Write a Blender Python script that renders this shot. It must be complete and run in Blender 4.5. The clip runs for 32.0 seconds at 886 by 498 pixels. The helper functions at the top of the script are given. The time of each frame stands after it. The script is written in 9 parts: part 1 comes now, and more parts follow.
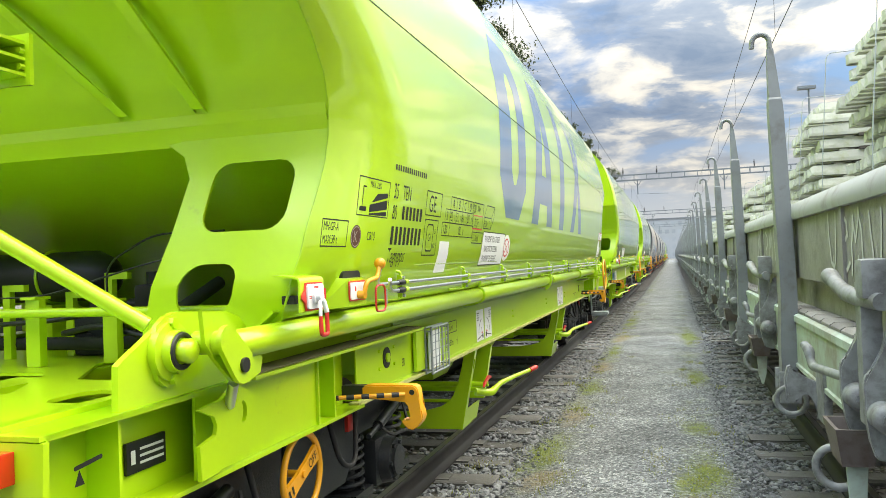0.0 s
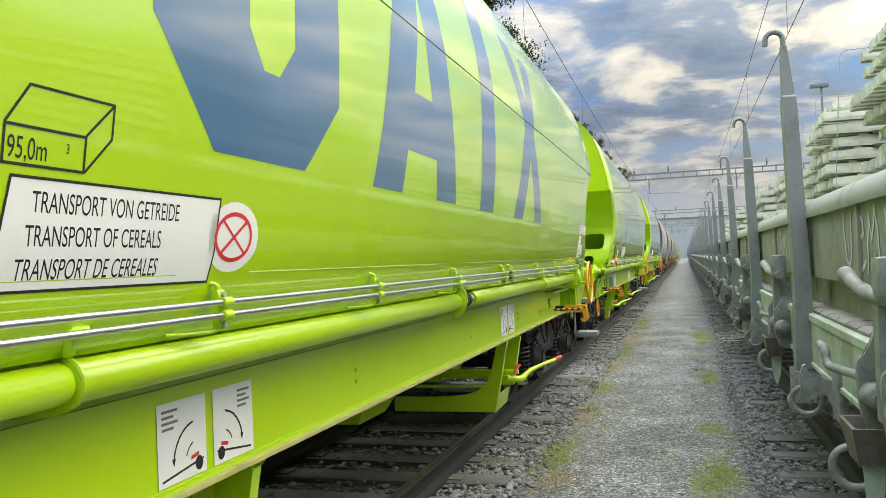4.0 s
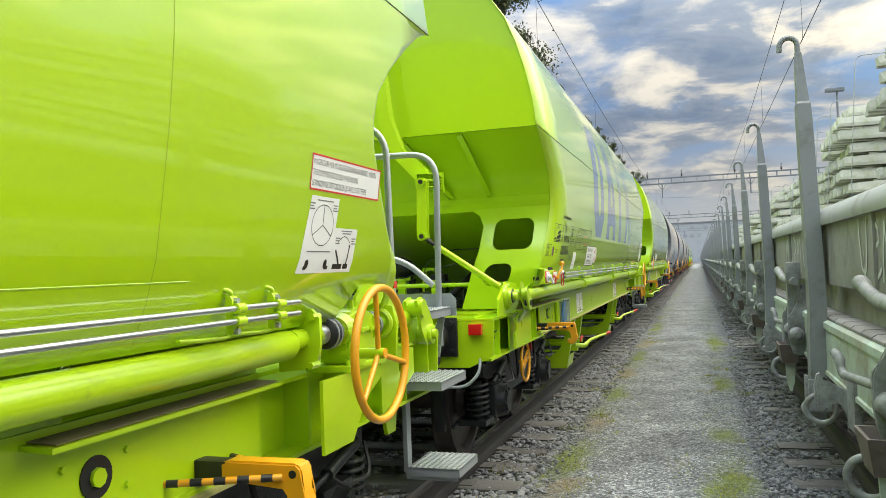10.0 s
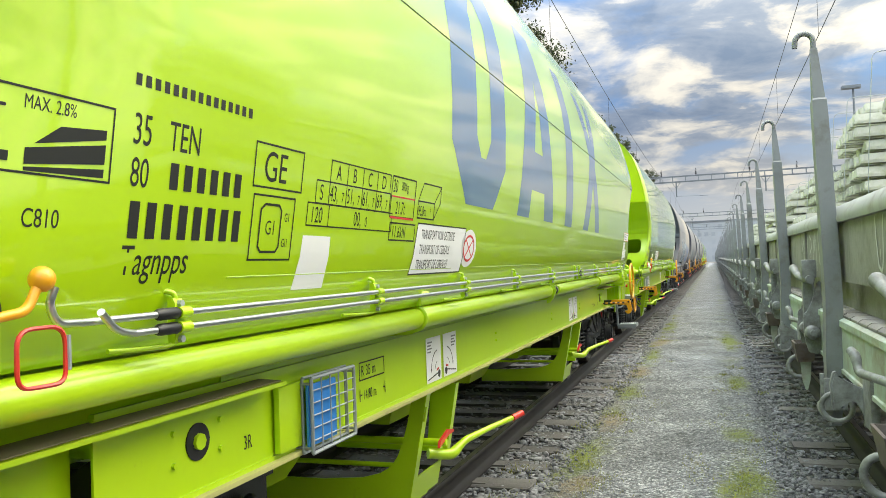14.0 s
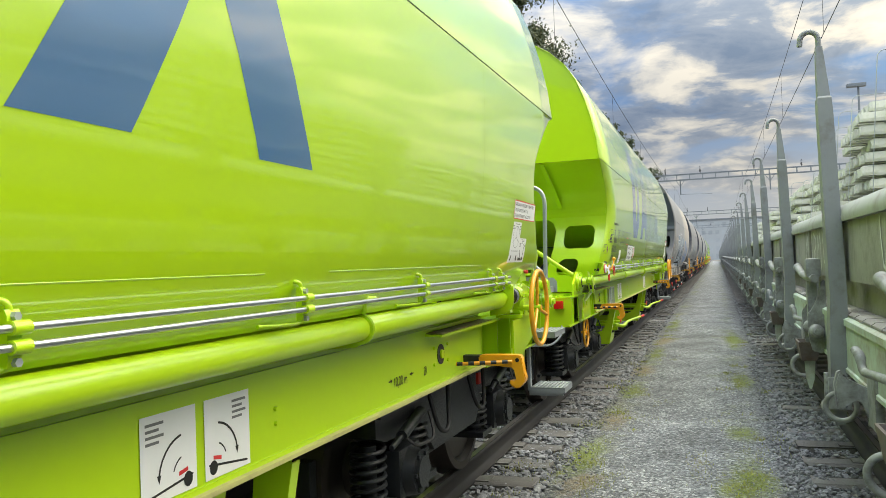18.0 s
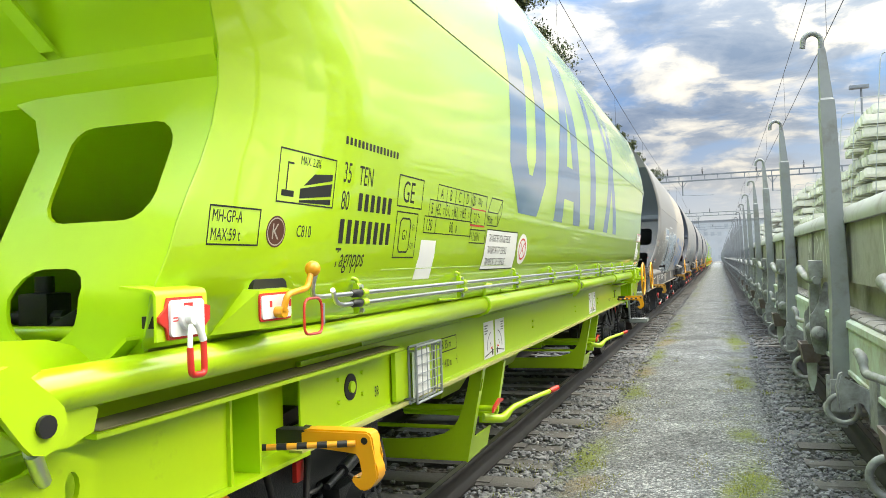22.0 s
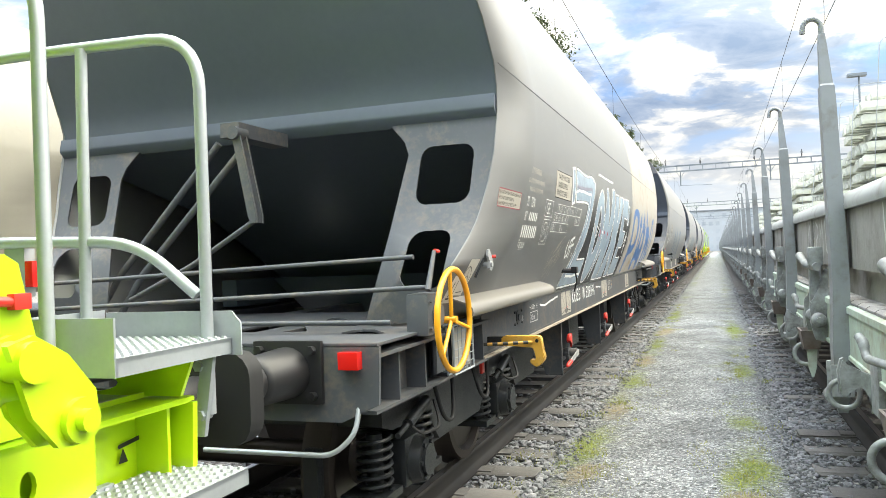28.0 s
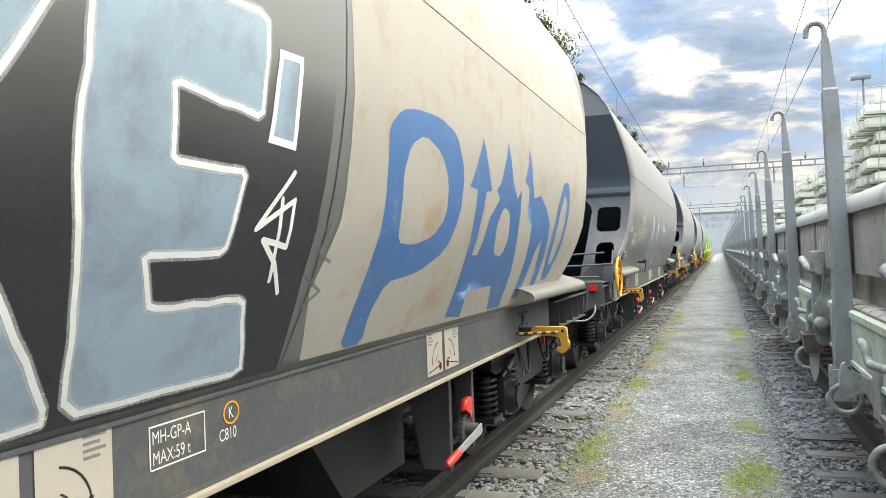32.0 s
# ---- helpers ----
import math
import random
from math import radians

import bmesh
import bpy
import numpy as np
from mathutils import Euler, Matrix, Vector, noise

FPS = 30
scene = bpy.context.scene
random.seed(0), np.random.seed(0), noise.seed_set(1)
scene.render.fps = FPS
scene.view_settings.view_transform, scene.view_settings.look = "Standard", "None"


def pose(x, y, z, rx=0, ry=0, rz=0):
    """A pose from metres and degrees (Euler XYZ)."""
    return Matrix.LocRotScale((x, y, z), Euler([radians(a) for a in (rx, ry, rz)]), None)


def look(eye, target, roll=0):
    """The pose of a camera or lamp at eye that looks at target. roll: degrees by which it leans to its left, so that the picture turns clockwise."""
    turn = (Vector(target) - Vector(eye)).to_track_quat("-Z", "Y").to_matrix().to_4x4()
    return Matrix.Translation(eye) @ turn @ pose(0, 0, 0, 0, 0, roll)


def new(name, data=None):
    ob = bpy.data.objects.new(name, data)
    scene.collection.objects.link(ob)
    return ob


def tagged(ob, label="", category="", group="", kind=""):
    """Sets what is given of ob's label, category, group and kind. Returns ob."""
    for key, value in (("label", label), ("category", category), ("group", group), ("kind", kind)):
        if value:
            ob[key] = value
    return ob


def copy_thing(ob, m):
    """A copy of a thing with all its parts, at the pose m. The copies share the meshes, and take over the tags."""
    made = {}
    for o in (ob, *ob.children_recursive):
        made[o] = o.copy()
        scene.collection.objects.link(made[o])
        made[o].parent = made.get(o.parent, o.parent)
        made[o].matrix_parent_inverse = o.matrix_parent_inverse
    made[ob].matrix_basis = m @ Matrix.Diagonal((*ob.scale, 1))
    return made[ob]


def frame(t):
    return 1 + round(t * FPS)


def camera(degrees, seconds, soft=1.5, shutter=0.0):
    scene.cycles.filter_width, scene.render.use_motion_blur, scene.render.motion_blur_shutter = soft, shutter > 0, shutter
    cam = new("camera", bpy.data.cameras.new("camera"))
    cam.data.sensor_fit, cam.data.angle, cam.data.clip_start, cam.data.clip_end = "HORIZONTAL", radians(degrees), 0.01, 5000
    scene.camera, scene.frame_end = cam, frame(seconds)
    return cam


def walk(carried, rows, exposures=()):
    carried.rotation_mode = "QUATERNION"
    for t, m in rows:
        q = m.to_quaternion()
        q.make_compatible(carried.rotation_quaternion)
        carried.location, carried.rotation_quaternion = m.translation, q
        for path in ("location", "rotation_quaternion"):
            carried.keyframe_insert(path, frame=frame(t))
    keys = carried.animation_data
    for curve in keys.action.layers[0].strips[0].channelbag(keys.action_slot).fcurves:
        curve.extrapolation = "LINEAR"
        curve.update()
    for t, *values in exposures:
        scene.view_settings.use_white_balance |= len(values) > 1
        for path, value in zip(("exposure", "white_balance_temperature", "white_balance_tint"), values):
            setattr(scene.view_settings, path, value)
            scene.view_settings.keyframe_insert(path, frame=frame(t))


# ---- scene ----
cam = camera(58.99, 32.0, soft=0.85)

# seconds, x, height, turn to the left, tilt up, lean
CAM = [
    (0, 0.005, 1.749, 16.37, 1.01, -2.15),
    (0.5, 0.003, 1.749, 16.46, 0.97, -2.16),
    (1, 0.004, 1.747, 16.57, 0.99, -2.18),
    (1.5, 0.003, 1.748, 16.71, 0.96, -2.24),
    (2, 0.004, 1.750, 16.81, 0.92, -2.30),
    (2.5, 0.001, 1.749, 16.96, 0.95, -2.34),
    (3, -0.001, 1.751, 17.03, 0.98, -2.39),
    (3.5, -0.002, 1.748, 17.09, 1.06, -2.38),
    (5.5, 0.005, 1.745, 17.42, 1.10, -2.21),
    (6, 0.003, 1.745, 17.50, 1.16, -2.25),
    (6.5, 0.003, 1.747, 17.61, 1.17, -2.27),
    (7, 0.003, 1.745, 17.71, 1.25, -2.25),
    (7.5, 0.005, 1.748, 17.80, 1.27, -2.27),
    (8, 0.006, 1.748, 17.87, 1.36, -2.25),
    (8.5, 0.006, 1.750, 17.95, 1.46, -2.25),
    (9, 0.003, 1.754, 18.00, 1.47, -2.25),
    (9.5, 0.001, 1.757, 18.01, 1.42, -2.20),
    (10, 0.001, 1.756, 18.05, 1.39, -2.12),
    (10.5, 0.002, 1.757, 18.09, 1.34, -2.03),
    (11, 0.002, 1.751, 18.17, 1.37, -1.88),
    (11.5, 0.003, 1.752, 18.31, 1.42, -1.81),
    (12, 0.003, 1.753, 18.46, 1.47, -1.83),
    (12.5, 0.006, 1.756, 18.60, 1.45, -1.86),
    (13, 0.006, 1.752, 18.72, 1.40, -1.93),
    (13.5, 0.005, 1.752, 18.81, 1.35, -2.01),
    (14, 0.001, 1.751, 19.00, 1.33, -2.11),
    (14.5, -0.004, 1.753, 19.08, 1.32, -2.21),
    (16.5, 0.005, 1.753, 19.31, 1.18, -2.09),
    (17, 0.002, 1.751, 19.30, 1.13, -2.05),
    (17.5, 0.000, 1.750, 19.30, 1.15, -2.02),
    (18, 0.001, 1.753, 19.27, 1.18, -2.01),
    (18.5, 0.000, 1.755, 19.25, 1.22, -2.00),
    (19, -0.001, 1.756, 19.28, 1.30, -2.00),
    (19.5, -0.001, 1.750, 19.28, 1.37, -1.90),
    (20, 0.001, 1.750, 19.27, 1.38, -1.85),
    (20.5, 0.001, 1.751, 19.28, 1.34, -1.83),
    (21, 0.000, 1.752, 19.33, 1.36, -1.87),
    (21.5, -0.002, 1.753, 19.35, 1.29, -1.87),
    (22, -0.000, 1.753, 19.40, 1.22, -1.81),
    (22.5, -0.000, 1.752, 19.39, 1.20, -1.79),
    (23, 0.000, 1.751, 19.40, 1.19, -1.84),
    (23.5, 0.001, 1.750, 19.43, 1.13, -1.92),
    (24, 0.002, 1.748, 19.38, 1.07, -1.96),
    (24.5, 0.003, 1.749, 19.33, 0.95, -2.03),
    (25, 0.002, 1.745, 19.30, 0.77, -2.04),
    (25.5, -0.001, 1.746, 19.26, 0.68, -2.10),
    (27.5, -0.010, 1.739, 19.29, 0.51, -2.17),
    (28, -0.010, 1.741, 19.30, 0.62, -2.26),
    (28.5, -0.006, 1.745, 19.34, 0.70, -2.32),
    (29, -0.008, 1.748, 19.33, 0.81, -2.40),
    (29.5, -0.011, 1.749, 19.35, 0.87, -2.43),
    (30, -0.012, 1.753, 19.35, 0.87, -2.41),
    (30.5, -0.011, 1.750, 19.34, 0.84, -2.27),
    (31, -0.009, 1.750, 19.38, 0.76, -2.16),
    (31.5, -0.007, 1.748, 19.42, 0.72, -2.05),
    (32, -0.006, 1.748, 19.50, 0.69, -1.99),
]
TRAVEL = [
    (0, -0.000), (0.5, 0.453), (1, 0.919), (1.5, 1.396), (2, 1.873), (2.5, 2.371),
    (3, 2.872), (3.5, 3.389), (5.5, 5.484), (6, 6.047), (6.5, 6.622), (7, 7.211),
    (7.5, 7.806), (8, 8.390), (8.5, 9.005), (9, 9.625), (9.5, 10.254), (10, 10.900),
    (10.5, 11.568), (11, 12.266), (11.5, 12.974), (12, 13.674), (12.5, 14.400), (13, 15.150),
    (13.5, 15.908), (14, 16.701), (14.5, 17.494), (16.5, 20.674), (17, 21.518), (17.5, 22.375),
    (18, 23.233), (18.5, 24.090), (19, 24.965), (19.5, 25.867), (20, 26.757), (20.5, 27.661),
    (21, 28.601), (21.5, 29.558), (22, 30.522), (22.5, 31.489), (23, 32.470), (23.5, 33.485),
    (24, 34.487), (24.5, 35.486), (25, 36.473), (25.5, 37.479), (27.5, 41.688), (28, 42.793),
    (28.5, 43.916), (29, 45.035), (29.5, 46.193), (30, 47.360), (30.5, 48.510), (31, 49.672),
    (31.5, 50.849), (32, 52.034),
]

walk(cam, [(t, pose(x, 0, h) @ pose(0, 0, 0, 0, 0, turn) @ pose(0, 0, 0, 90 + tilt) @ pose(0, 0, 0, 0, 0, lean))
           for t, x, h, turn, tilt, lean in CAM],
     exposures=[(0.0, 0.38), (1.5, 0.20), (3.0, 0.04), (6.0, 0.05), (9.5, 0.03), (11.0, 0.12), (12.2, 0.43), (13.2, 0.43), (14.2, 0.22), (18.0, 0.04), (19.2, 0.06), (20.0, 0.09), (20.9, 0.48), (22.2, 0.46),
                (23.2, 0.06), (25.5, 0.12), (27.0, 0.62), (28.0, 0.94), (29.2, 0.98), (30.3, 0.72), (32.0, 0.66)])

TRACK_L, TRACK_R, RAIL = -2.70, 1.90, 0.20      # track centres, height of the rail heads

# ---- light ----
ZENITH, SUN_GLOW = 13.0, 5.0
SUN_EL, SUN_AZ = radians(43), radians(62)        # height of the sun, turn to the right of the view up the track
world = bpy.data.worlds.new("sky")
scene.world = world
world.use_nodes = True


class Net:
    """A small helper to lay out node trees."""

    def __init__(self, tree):
        self.tree = tree
        tree.nodes.clear()

    def node(self, kind, **settings):
        n = self.tree.nodes.new(kind)
        for key, value in settings.items():
            self.put(n.inputs[key], value)
        return n

    def put(self, socket, value):
        if isinstance(value, bpy.types.NodeSocket):
            self.tree.links.new(value, socket)
        else:
            socket.default_value = value

    def math(self, op, a, b=0.0, c=0.0):
        n = self.tree.nodes.new("ShaderNodeMath")
        n.operation = op
        for s, v in zip(n.inputs, (a, b, c)):
            self.put(s, v)
        return n.outputs[0]

    def noise(self, vector, scale, detail=4.0, rough=0.55, distort=0.0):
        n = self.tree.nodes.new("ShaderNodeTexNoise")
        if vector is not None:
            self.put(n.inputs["Vector"], vector)
        for key, v in (("Scale", scale), ("Detail", detail), ("Roughness", rough), ("Distortion", distort)):
            self.put(n.inputs[key], v)
        return n.outputs["Fac"]

    def ramp(self, fac, *stops):
        n = self.tree.nodes.new("ShaderNodeValToRGB")
        self.put(n.inputs[0], fac)
        e = n.color_ramp.elements
        while len(e) < len(stops):
            e.new(0.5)
        for el, (p, c) in zip(e, stops):
            el.position = p
            el.color = (c, c, c, 1) if isinstance(c, (int, float)) else (*c[:3], 1)
        return n.outputs[0]

    def mix(self, fac, a, b, blend="MIX"):
        n = self.tree.nodes.new("ShaderNodeMix")
        n.data_type, n.blend_type = "RGBA", blend
        self.put(n.inputs[0], fac)
        for s, v in ((n.inputs[6], a), (n.inputs[7], b)):
            self.put(s, (*v, 1) if isinstance(v, tuple) and len(v) == 3 else v)
        return n.outputs[2]


def build_sky():
    n = Net(world.node_tree)
    sky = n.node("ShaderNodeTexSky")
    sky.sky_type, sky.sun_disc, sky.sun_elevation, sky.sun_rotation = "NISHITA", False, SUN_EL, SUN_AZ
    co = n.node("ShaderNodeTexCoord").outputs["Generated"]
    sep = n.node("ShaderNodeSeparateXYZ", Vector=co)
    z = n.math("MAXIMUM", sep.outputs[2], 0.0)
    zz = n.math("ADD", z, 0.17)
    # clouds on a flat layer overhead
    flat = n.node("ShaderNodeCombineXYZ", X=n.math("DIVIDE", sep.outputs[0], zz), Y=n.math("DIVIDE", sep.outputs[1], zz), Z=0.0).outputs[0]
    big = n.noise(flat, 1.25, 7.0, 0.56, 0.3)
    cover = n.ramp(big, (0.40, 0.0), (0.50, 1.0))
    shade = n.noise(flat, 3.3, 7.0, 0.57, 0.35)
    thick = n.ramp(shade, (0.35, (0.82, 0.80, 0.74)), (0.44, (0.62, 0.63, 0.63)), (0.52, (0.29, 0.355, 0.47)), (0.66, (0.18, 0.25, 0.38)))
    cover = n.math("MAXIMUM", cover, n.ramp(z, (0.36, 0.0), (0.60, 0.85)))
    blue = n.mix(1.0, sky.outputs[0], (0.085, 0.095, 0.115), "MULTIPLY")
    thick = n.mix(n.ramp(z, (0.36, 0.0), (0.60, 0.8)), thick, n.ramp(shade, (0.35, 0.86), (0.44, 0.64), (0.52, 0.33), (0.66, 0.22)))
    low = n.ramp(z, (0.04, 1.0), (0.16, 0.0))
    blue = n.mix(0.7, blue, (0.16, 0.29, 0.55))
    out = n.mix(cover, blue, thick)
    out = n.mix(n.math("MULTIPLY", low, 0.62), out, (0.88, 0.86, 0.79))
    # an overcast sky is brighter overhead, and brightest where the sun stands behind the clouds
    toward = n.node("ShaderNodeVectorMath", Vector=co)
    toward.operation = "DOT_PRODUCT"
    toward.inputs[1].default_value = (math.sin(SUN_AZ) * math.cos(SUN_EL), math.cos(SUN_AZ) * math.cos(SUN_EL), math.sin(SUN_EL))
    side = n.math("ADD", n.math("MULTIPLY", toward.outputs["Value"], 0.5), 0.5)
    glow = n.math("POWER", n.math("MAXIMUM", toward.outputs["Value"], 0.0), 4.5)
    lift = n.math("ADD", n.math("ADD", n.math("MULTIPLY", n.math("POWER", z, 2.5), ZENITH), 0.70), n.math("MULTIPLY", glow, SUN_GLOW))
    away = n.ramp(side, (0.10, 0.26), (0.52, 1.0))
    lift = n.math("MULTIPLY", lift, away)
    warm = n.mix(n.ramp(side, (0.66, 0.0), (0.90, 1.0)), (1.0, 1.0, 1.0), (1.0, 0.86, 0.62))
    warm = n.mix(n.ramp(z, (0.30, 0.0), (0.60, 1.0)), warm, n.mix(1.0, warm, (0.93, 1.0, 1.05), "MULTIPLY"))
    out = n.mix(1.0, n.mix(1.0, out, warm, "MULTIPLY"), n.node("ShaderNodeCombineXYZ", X=lift, Y=lift, Z=lift).outputs[0], "MULTIPLY")
    bg = n.node("ShaderNodeBackground", Color=out, Strength=1.0)
    n.node("ShaderNodeOutputWorld", Surface=bg.outputs[0])


build_sky()
sun = new("sun", bpy.data.lights.new("sun", "SUN"))
sun.data.energy, sun.data.angle, sun.data.color = 1.0, radians(50), (1.0, 0.93, 0.84)
sun.matrix_world = look((0, 0, 0), (-math.sin(SUN_AZ) * math.cos(SUN_EL), -math.cos(SUN_AZ) * math.cos(SUN_EL), -math.sin(SUN_EL)))
sun.location = (40, 30, 60)


# ---- materials ----
def material(name, color, rough=0.5, metal=0.0, coat=0.0, var=0.12, grain=30.0, stain=1.2, bump=0.0, bump_scale=60.0,
             dirt=None, dirt_amount=0.0, island=0.0, each=0.0, coat_rough=0.06, spec=0.5, rough_var=0.15, coat_ior=1.5):
    """A painted, metal or mineral surface with fine grain, broad stains and wear, in metres."""
    mat = bpy.data.materials.new(name)
    mat.use_nodes = True
    n = Net(mat.node_tree)
    co = n.node("ShaderNodeTexCoord").outputs["Object"]
    fine = n.noise(co, grain, 4.0, 0.6)
    wide = n.noise(co, stain, 5.0, 0.6, 0.4)
    tone = n.math("ADD", n.math("MULTIPLY", n.math("SUBTRACT", fine, 0.5), var * 0.8), n.math("MULTIPLY", n.math("SUBTRACT", wide, 0.5), var * 1.6))
    if island:
        r = n.node("ShaderNodeNewGeometry").outputs["Random Per Island"]
        tone = n.math("ADD", tone, n.math("MULTIPLY", n.math("SUBTRACT", r, 0.5), island))
    if each:
        r = n.node("ShaderNodeObjectInfo").outputs["Random"]
        tone = n.math("ADD", tone, n.math("MULTIPLY", n.math("SUBTRACT", r, 0.5), each))
    base = n.node("ShaderNodeHueSaturation", Color=(*color, 1), Value=n.math("ADD", tone, 1.0)).outputs[0]
    if dirt:
        mask = n.ramp(n.math("ADD", n.math("MULTIPLY", n.noise(co, stain * 2.7, 8.0, 0.68, 0.3), 0.7), n.math("MULTIPLY", fine, 0.3)),
                      (0.62 - 0.30 * dirt_amount, 0.0), (0.80 - 0.25 * dirt_amount, 1.0))
        base = n.mix(n.math("MULTIPLY", mask, 0.85), base, dirt)
    b = n.node("ShaderNodeBsdfPrincipled")
    n.put(b.inputs["Base Color"], base)
    n.put(b.inputs["Metallic"], metal)
    n.put(b.inputs["Roughness"], n.math("ADD", n.math("MULTIPLY", n.math("SUBTRACT", wide, 0.5), rough_var), rough))
    n.put(b.inputs["Coat Weight"], coat)
    n.put(b.inputs["Coat Roughness"], coat_rough)
    n.put(b.inputs["Coat IOR"], coat_ior)
    n.put(b.inputs["Specular IOR Level"], spec)
    if bump:
        bn = n.node("ShaderNodeBump", Height=n.noise(co, bump_scale, 5.0, 0.6), Distance=bump)
        n.put(b.inputs["Normal"], bn.outputs[0])
    n.node("ShaderNodeOutputMaterial", Surface=b.outputs[0])
    return mat


LIME = (0.42, 0.65, 0.003)
M = {
    "lime": material("lime_paint", LIME, 0.30, coat=1.0, coat_ior=1.65, var=0.05, grain=4, stain=0.5, coat_rough=0.05, rough_var=0.05, bump=0.0016, bump_scale=0.9),
    "lime_frame": material("lime_frame_paint", (0.45, 0.68, 0.005), 0.34, coat=0.6, var=0.07, grain=25, stain=0.9, coat_rough=0.15, dirt=(0.27, 0.36, 0.03), dirt_amount=0.05),
    "grey_body": material("grey_body_paint", (0.088, 0.087, 0.087), 0.5, coat=1.0, coat_ior=1.9, var=0.16, grain=6, stain=0.6, coat_rough=0.50, bump=0.0012, bump_scale=0.7, dirt=(0.15, 0.14, 0.125), dirt_amount=0.15),
    "grey_frame": material("grey_frame_paint", (0.068, 0.073, 0.082), 0.6, coat=0.05, var=0.2, grain=30, stain=1.2, dirt=(0.16, 0.13, 0.10), dirt_amount=0.4),
    "light_grey": material("light_grey_paint", (0.33, 0.34, 0.35), 0.5, var=0.15, grain=30, stain=1.5, dirt=(0.15, 0.13, 0.11), dirt_amount=0.3),
    "bogie": material("dark_bogie_steel", (0.010, 0.012, 0.014), 0.38, var=0.3, grain=40, stain=3, bump=0.002, bump_scale=120, dirt=(0.035, 0.03, 0.026), dirt_amount=0.2),
    "wheel": material("wheel_steel", (0.06, 0.05, 0.045), 0.45, metal=0.6, var=0.25, grain=40, stain=3),
    "black": material("black_paint", (0.015, 0.015, 0.016), 0.45, var=0.2),
    "rubber": material("black_rubber", (0.012, 0.012, 0.013), 0.65, var=0.2),
    "chrome": material("bright_steel", (0.72, 0.73, 0.74), 0.30, metal=1.0, var=0.05),
    "galv": material("galvanised_steel", (0.40, 0.43, 0.45), 0.5, metal=0.55, var=0.2, grain=60, stain=4),
    "yellow": material("yellow_paint", (0.80, 0.36, 0.01), 0.38, coat=0.3, var=0.1, grain=30, stain=3),
    "red": material("red_paint", (0.62, 0.03, 0.02), 0.4, coat=0.3, var=0.08),
    "red_glass": material("red_reflector", (0.65, 0.015, 0.01), 0.2, coat=0.8, var=0.05, grain=200),
    "white": material("white_label", (0.78, 0.79, 0.78), 0.5, var=0.05, grain=15, stain=4),
    "print": material("black_print", (0.012, 0.013, 0.012), 0.5, var=0.1),
    "print_white": material("white_print", (0.66, 0.67, 0.66), 0.55, var=0.15, grain=20),
    "print_grey": material("faint_print", (0.16, 0.165, 0.165), 0.5, var=0.2),
    "print_red": material("red_print", (0.6, 0.03, 0.03), 0.5, var=0.1),
    "blue": material("blue_lettering_paint", (0.05, 0.14, 0.29), 0.32, coat=1.0, coat_ior=1.75, var=0.05, grain=5, stain=0.6, coat_rough=0.08),
    "card_blue": material("blue_card", (0.03, 0.22, 0.62), 0.5, var=0.1),
    "dusty_lime": material("dusty_lime_edge", (0.46, 0.45, 0.16), 0.7, var=0.2, grain=18, stain=2.5, dirt=(0.30, 0.26, 0.13), dirt_amount=0.35),
    "dust": material("brown_road_dust", (0.20, 0.17, 0.09), 0.9, var=0.3, grain=20, stain=3),
    "rail": material("rusty_rail_steel", (0.024, 0.022, 0.022), 0.6, metal=0.35, var=0.3, grain=60, stain=4),
    "rail_top": material("worn_rail_head", (0.30, 0.27, 0.25), 0.32, metal=0.9, var=0.15, grain=40),
    "sleeper": material("weathered_timber", (0.155, 0.148, 0.142), 0.85, var=0.4, grain=18, stain=2, bump=0.006, bump_scale=45, each=0.5),
    "stone": material("ballast_stone", (0.20, 0.206, 0.216), 0.85, var=0.25, grain=25, stain=6, island=0.85),
    "concrete": material("pale_concrete", (0.46, 0.47, 0.41), 0.8, var=0.22, grain=14, stain=2.5, bump=0.003, bump_scale=50, each=0.25, dirt=(0.28, 0.30, 0.17), dirt_amount=0.3),
    "batten": material("dark_batten", (0.07, 0.06, 0.05), 0.85, var=0.3),
    "stake": material("stake_steel", (0.19, 0.205, 0.215), 0.5, metal=0.1, var=0.25, grain=20, stain=2.2, dirt=(0.10, 0.085, 0.07), dirt_amount=0.35),
    "flat_brown": material("weathered_brown_paint", (0.235, 0.23, 0.215), 0.65, var=0.3, grain=14, stain=1.4, dirt=(0.07, 0.062, 0.055), dirt_amount=0.5, bump=0.003, bump_scale=25),
    "flat_grey": material("weathered_grey_paint", (0.29, 0.30, 0.30), 0.6, var=0.25, grain=14, stain=1.6, dirt=(0.14, 0.12, 0.10), dirt_amount=0.4),
    "flat_green": material("pale_green_paint", (0.36, 0.45, 0.38), 0.6, var=0.25, grain=14, stain=1.6, dirt=(0.20, 0.17, 0.12), dirt_amount=0.6),
    "iron": material("cast_iron", (0.22, 0.235, 0.235), 0.5, var=0.35, grain=30, stain=5, dirt=(0.055, 0.048, 0.045), dirt_amount=0.6),
    "mast": material("galvanised_mast", (0.22, 0.25, 0.27), 0.55, metal=0.4, var=0.2, grain=6, stain=0.6),
    "wire": material("copper_wire", (0.05, 0.055, 0.06), 0.5, metal=0.5, var=0.2),
}


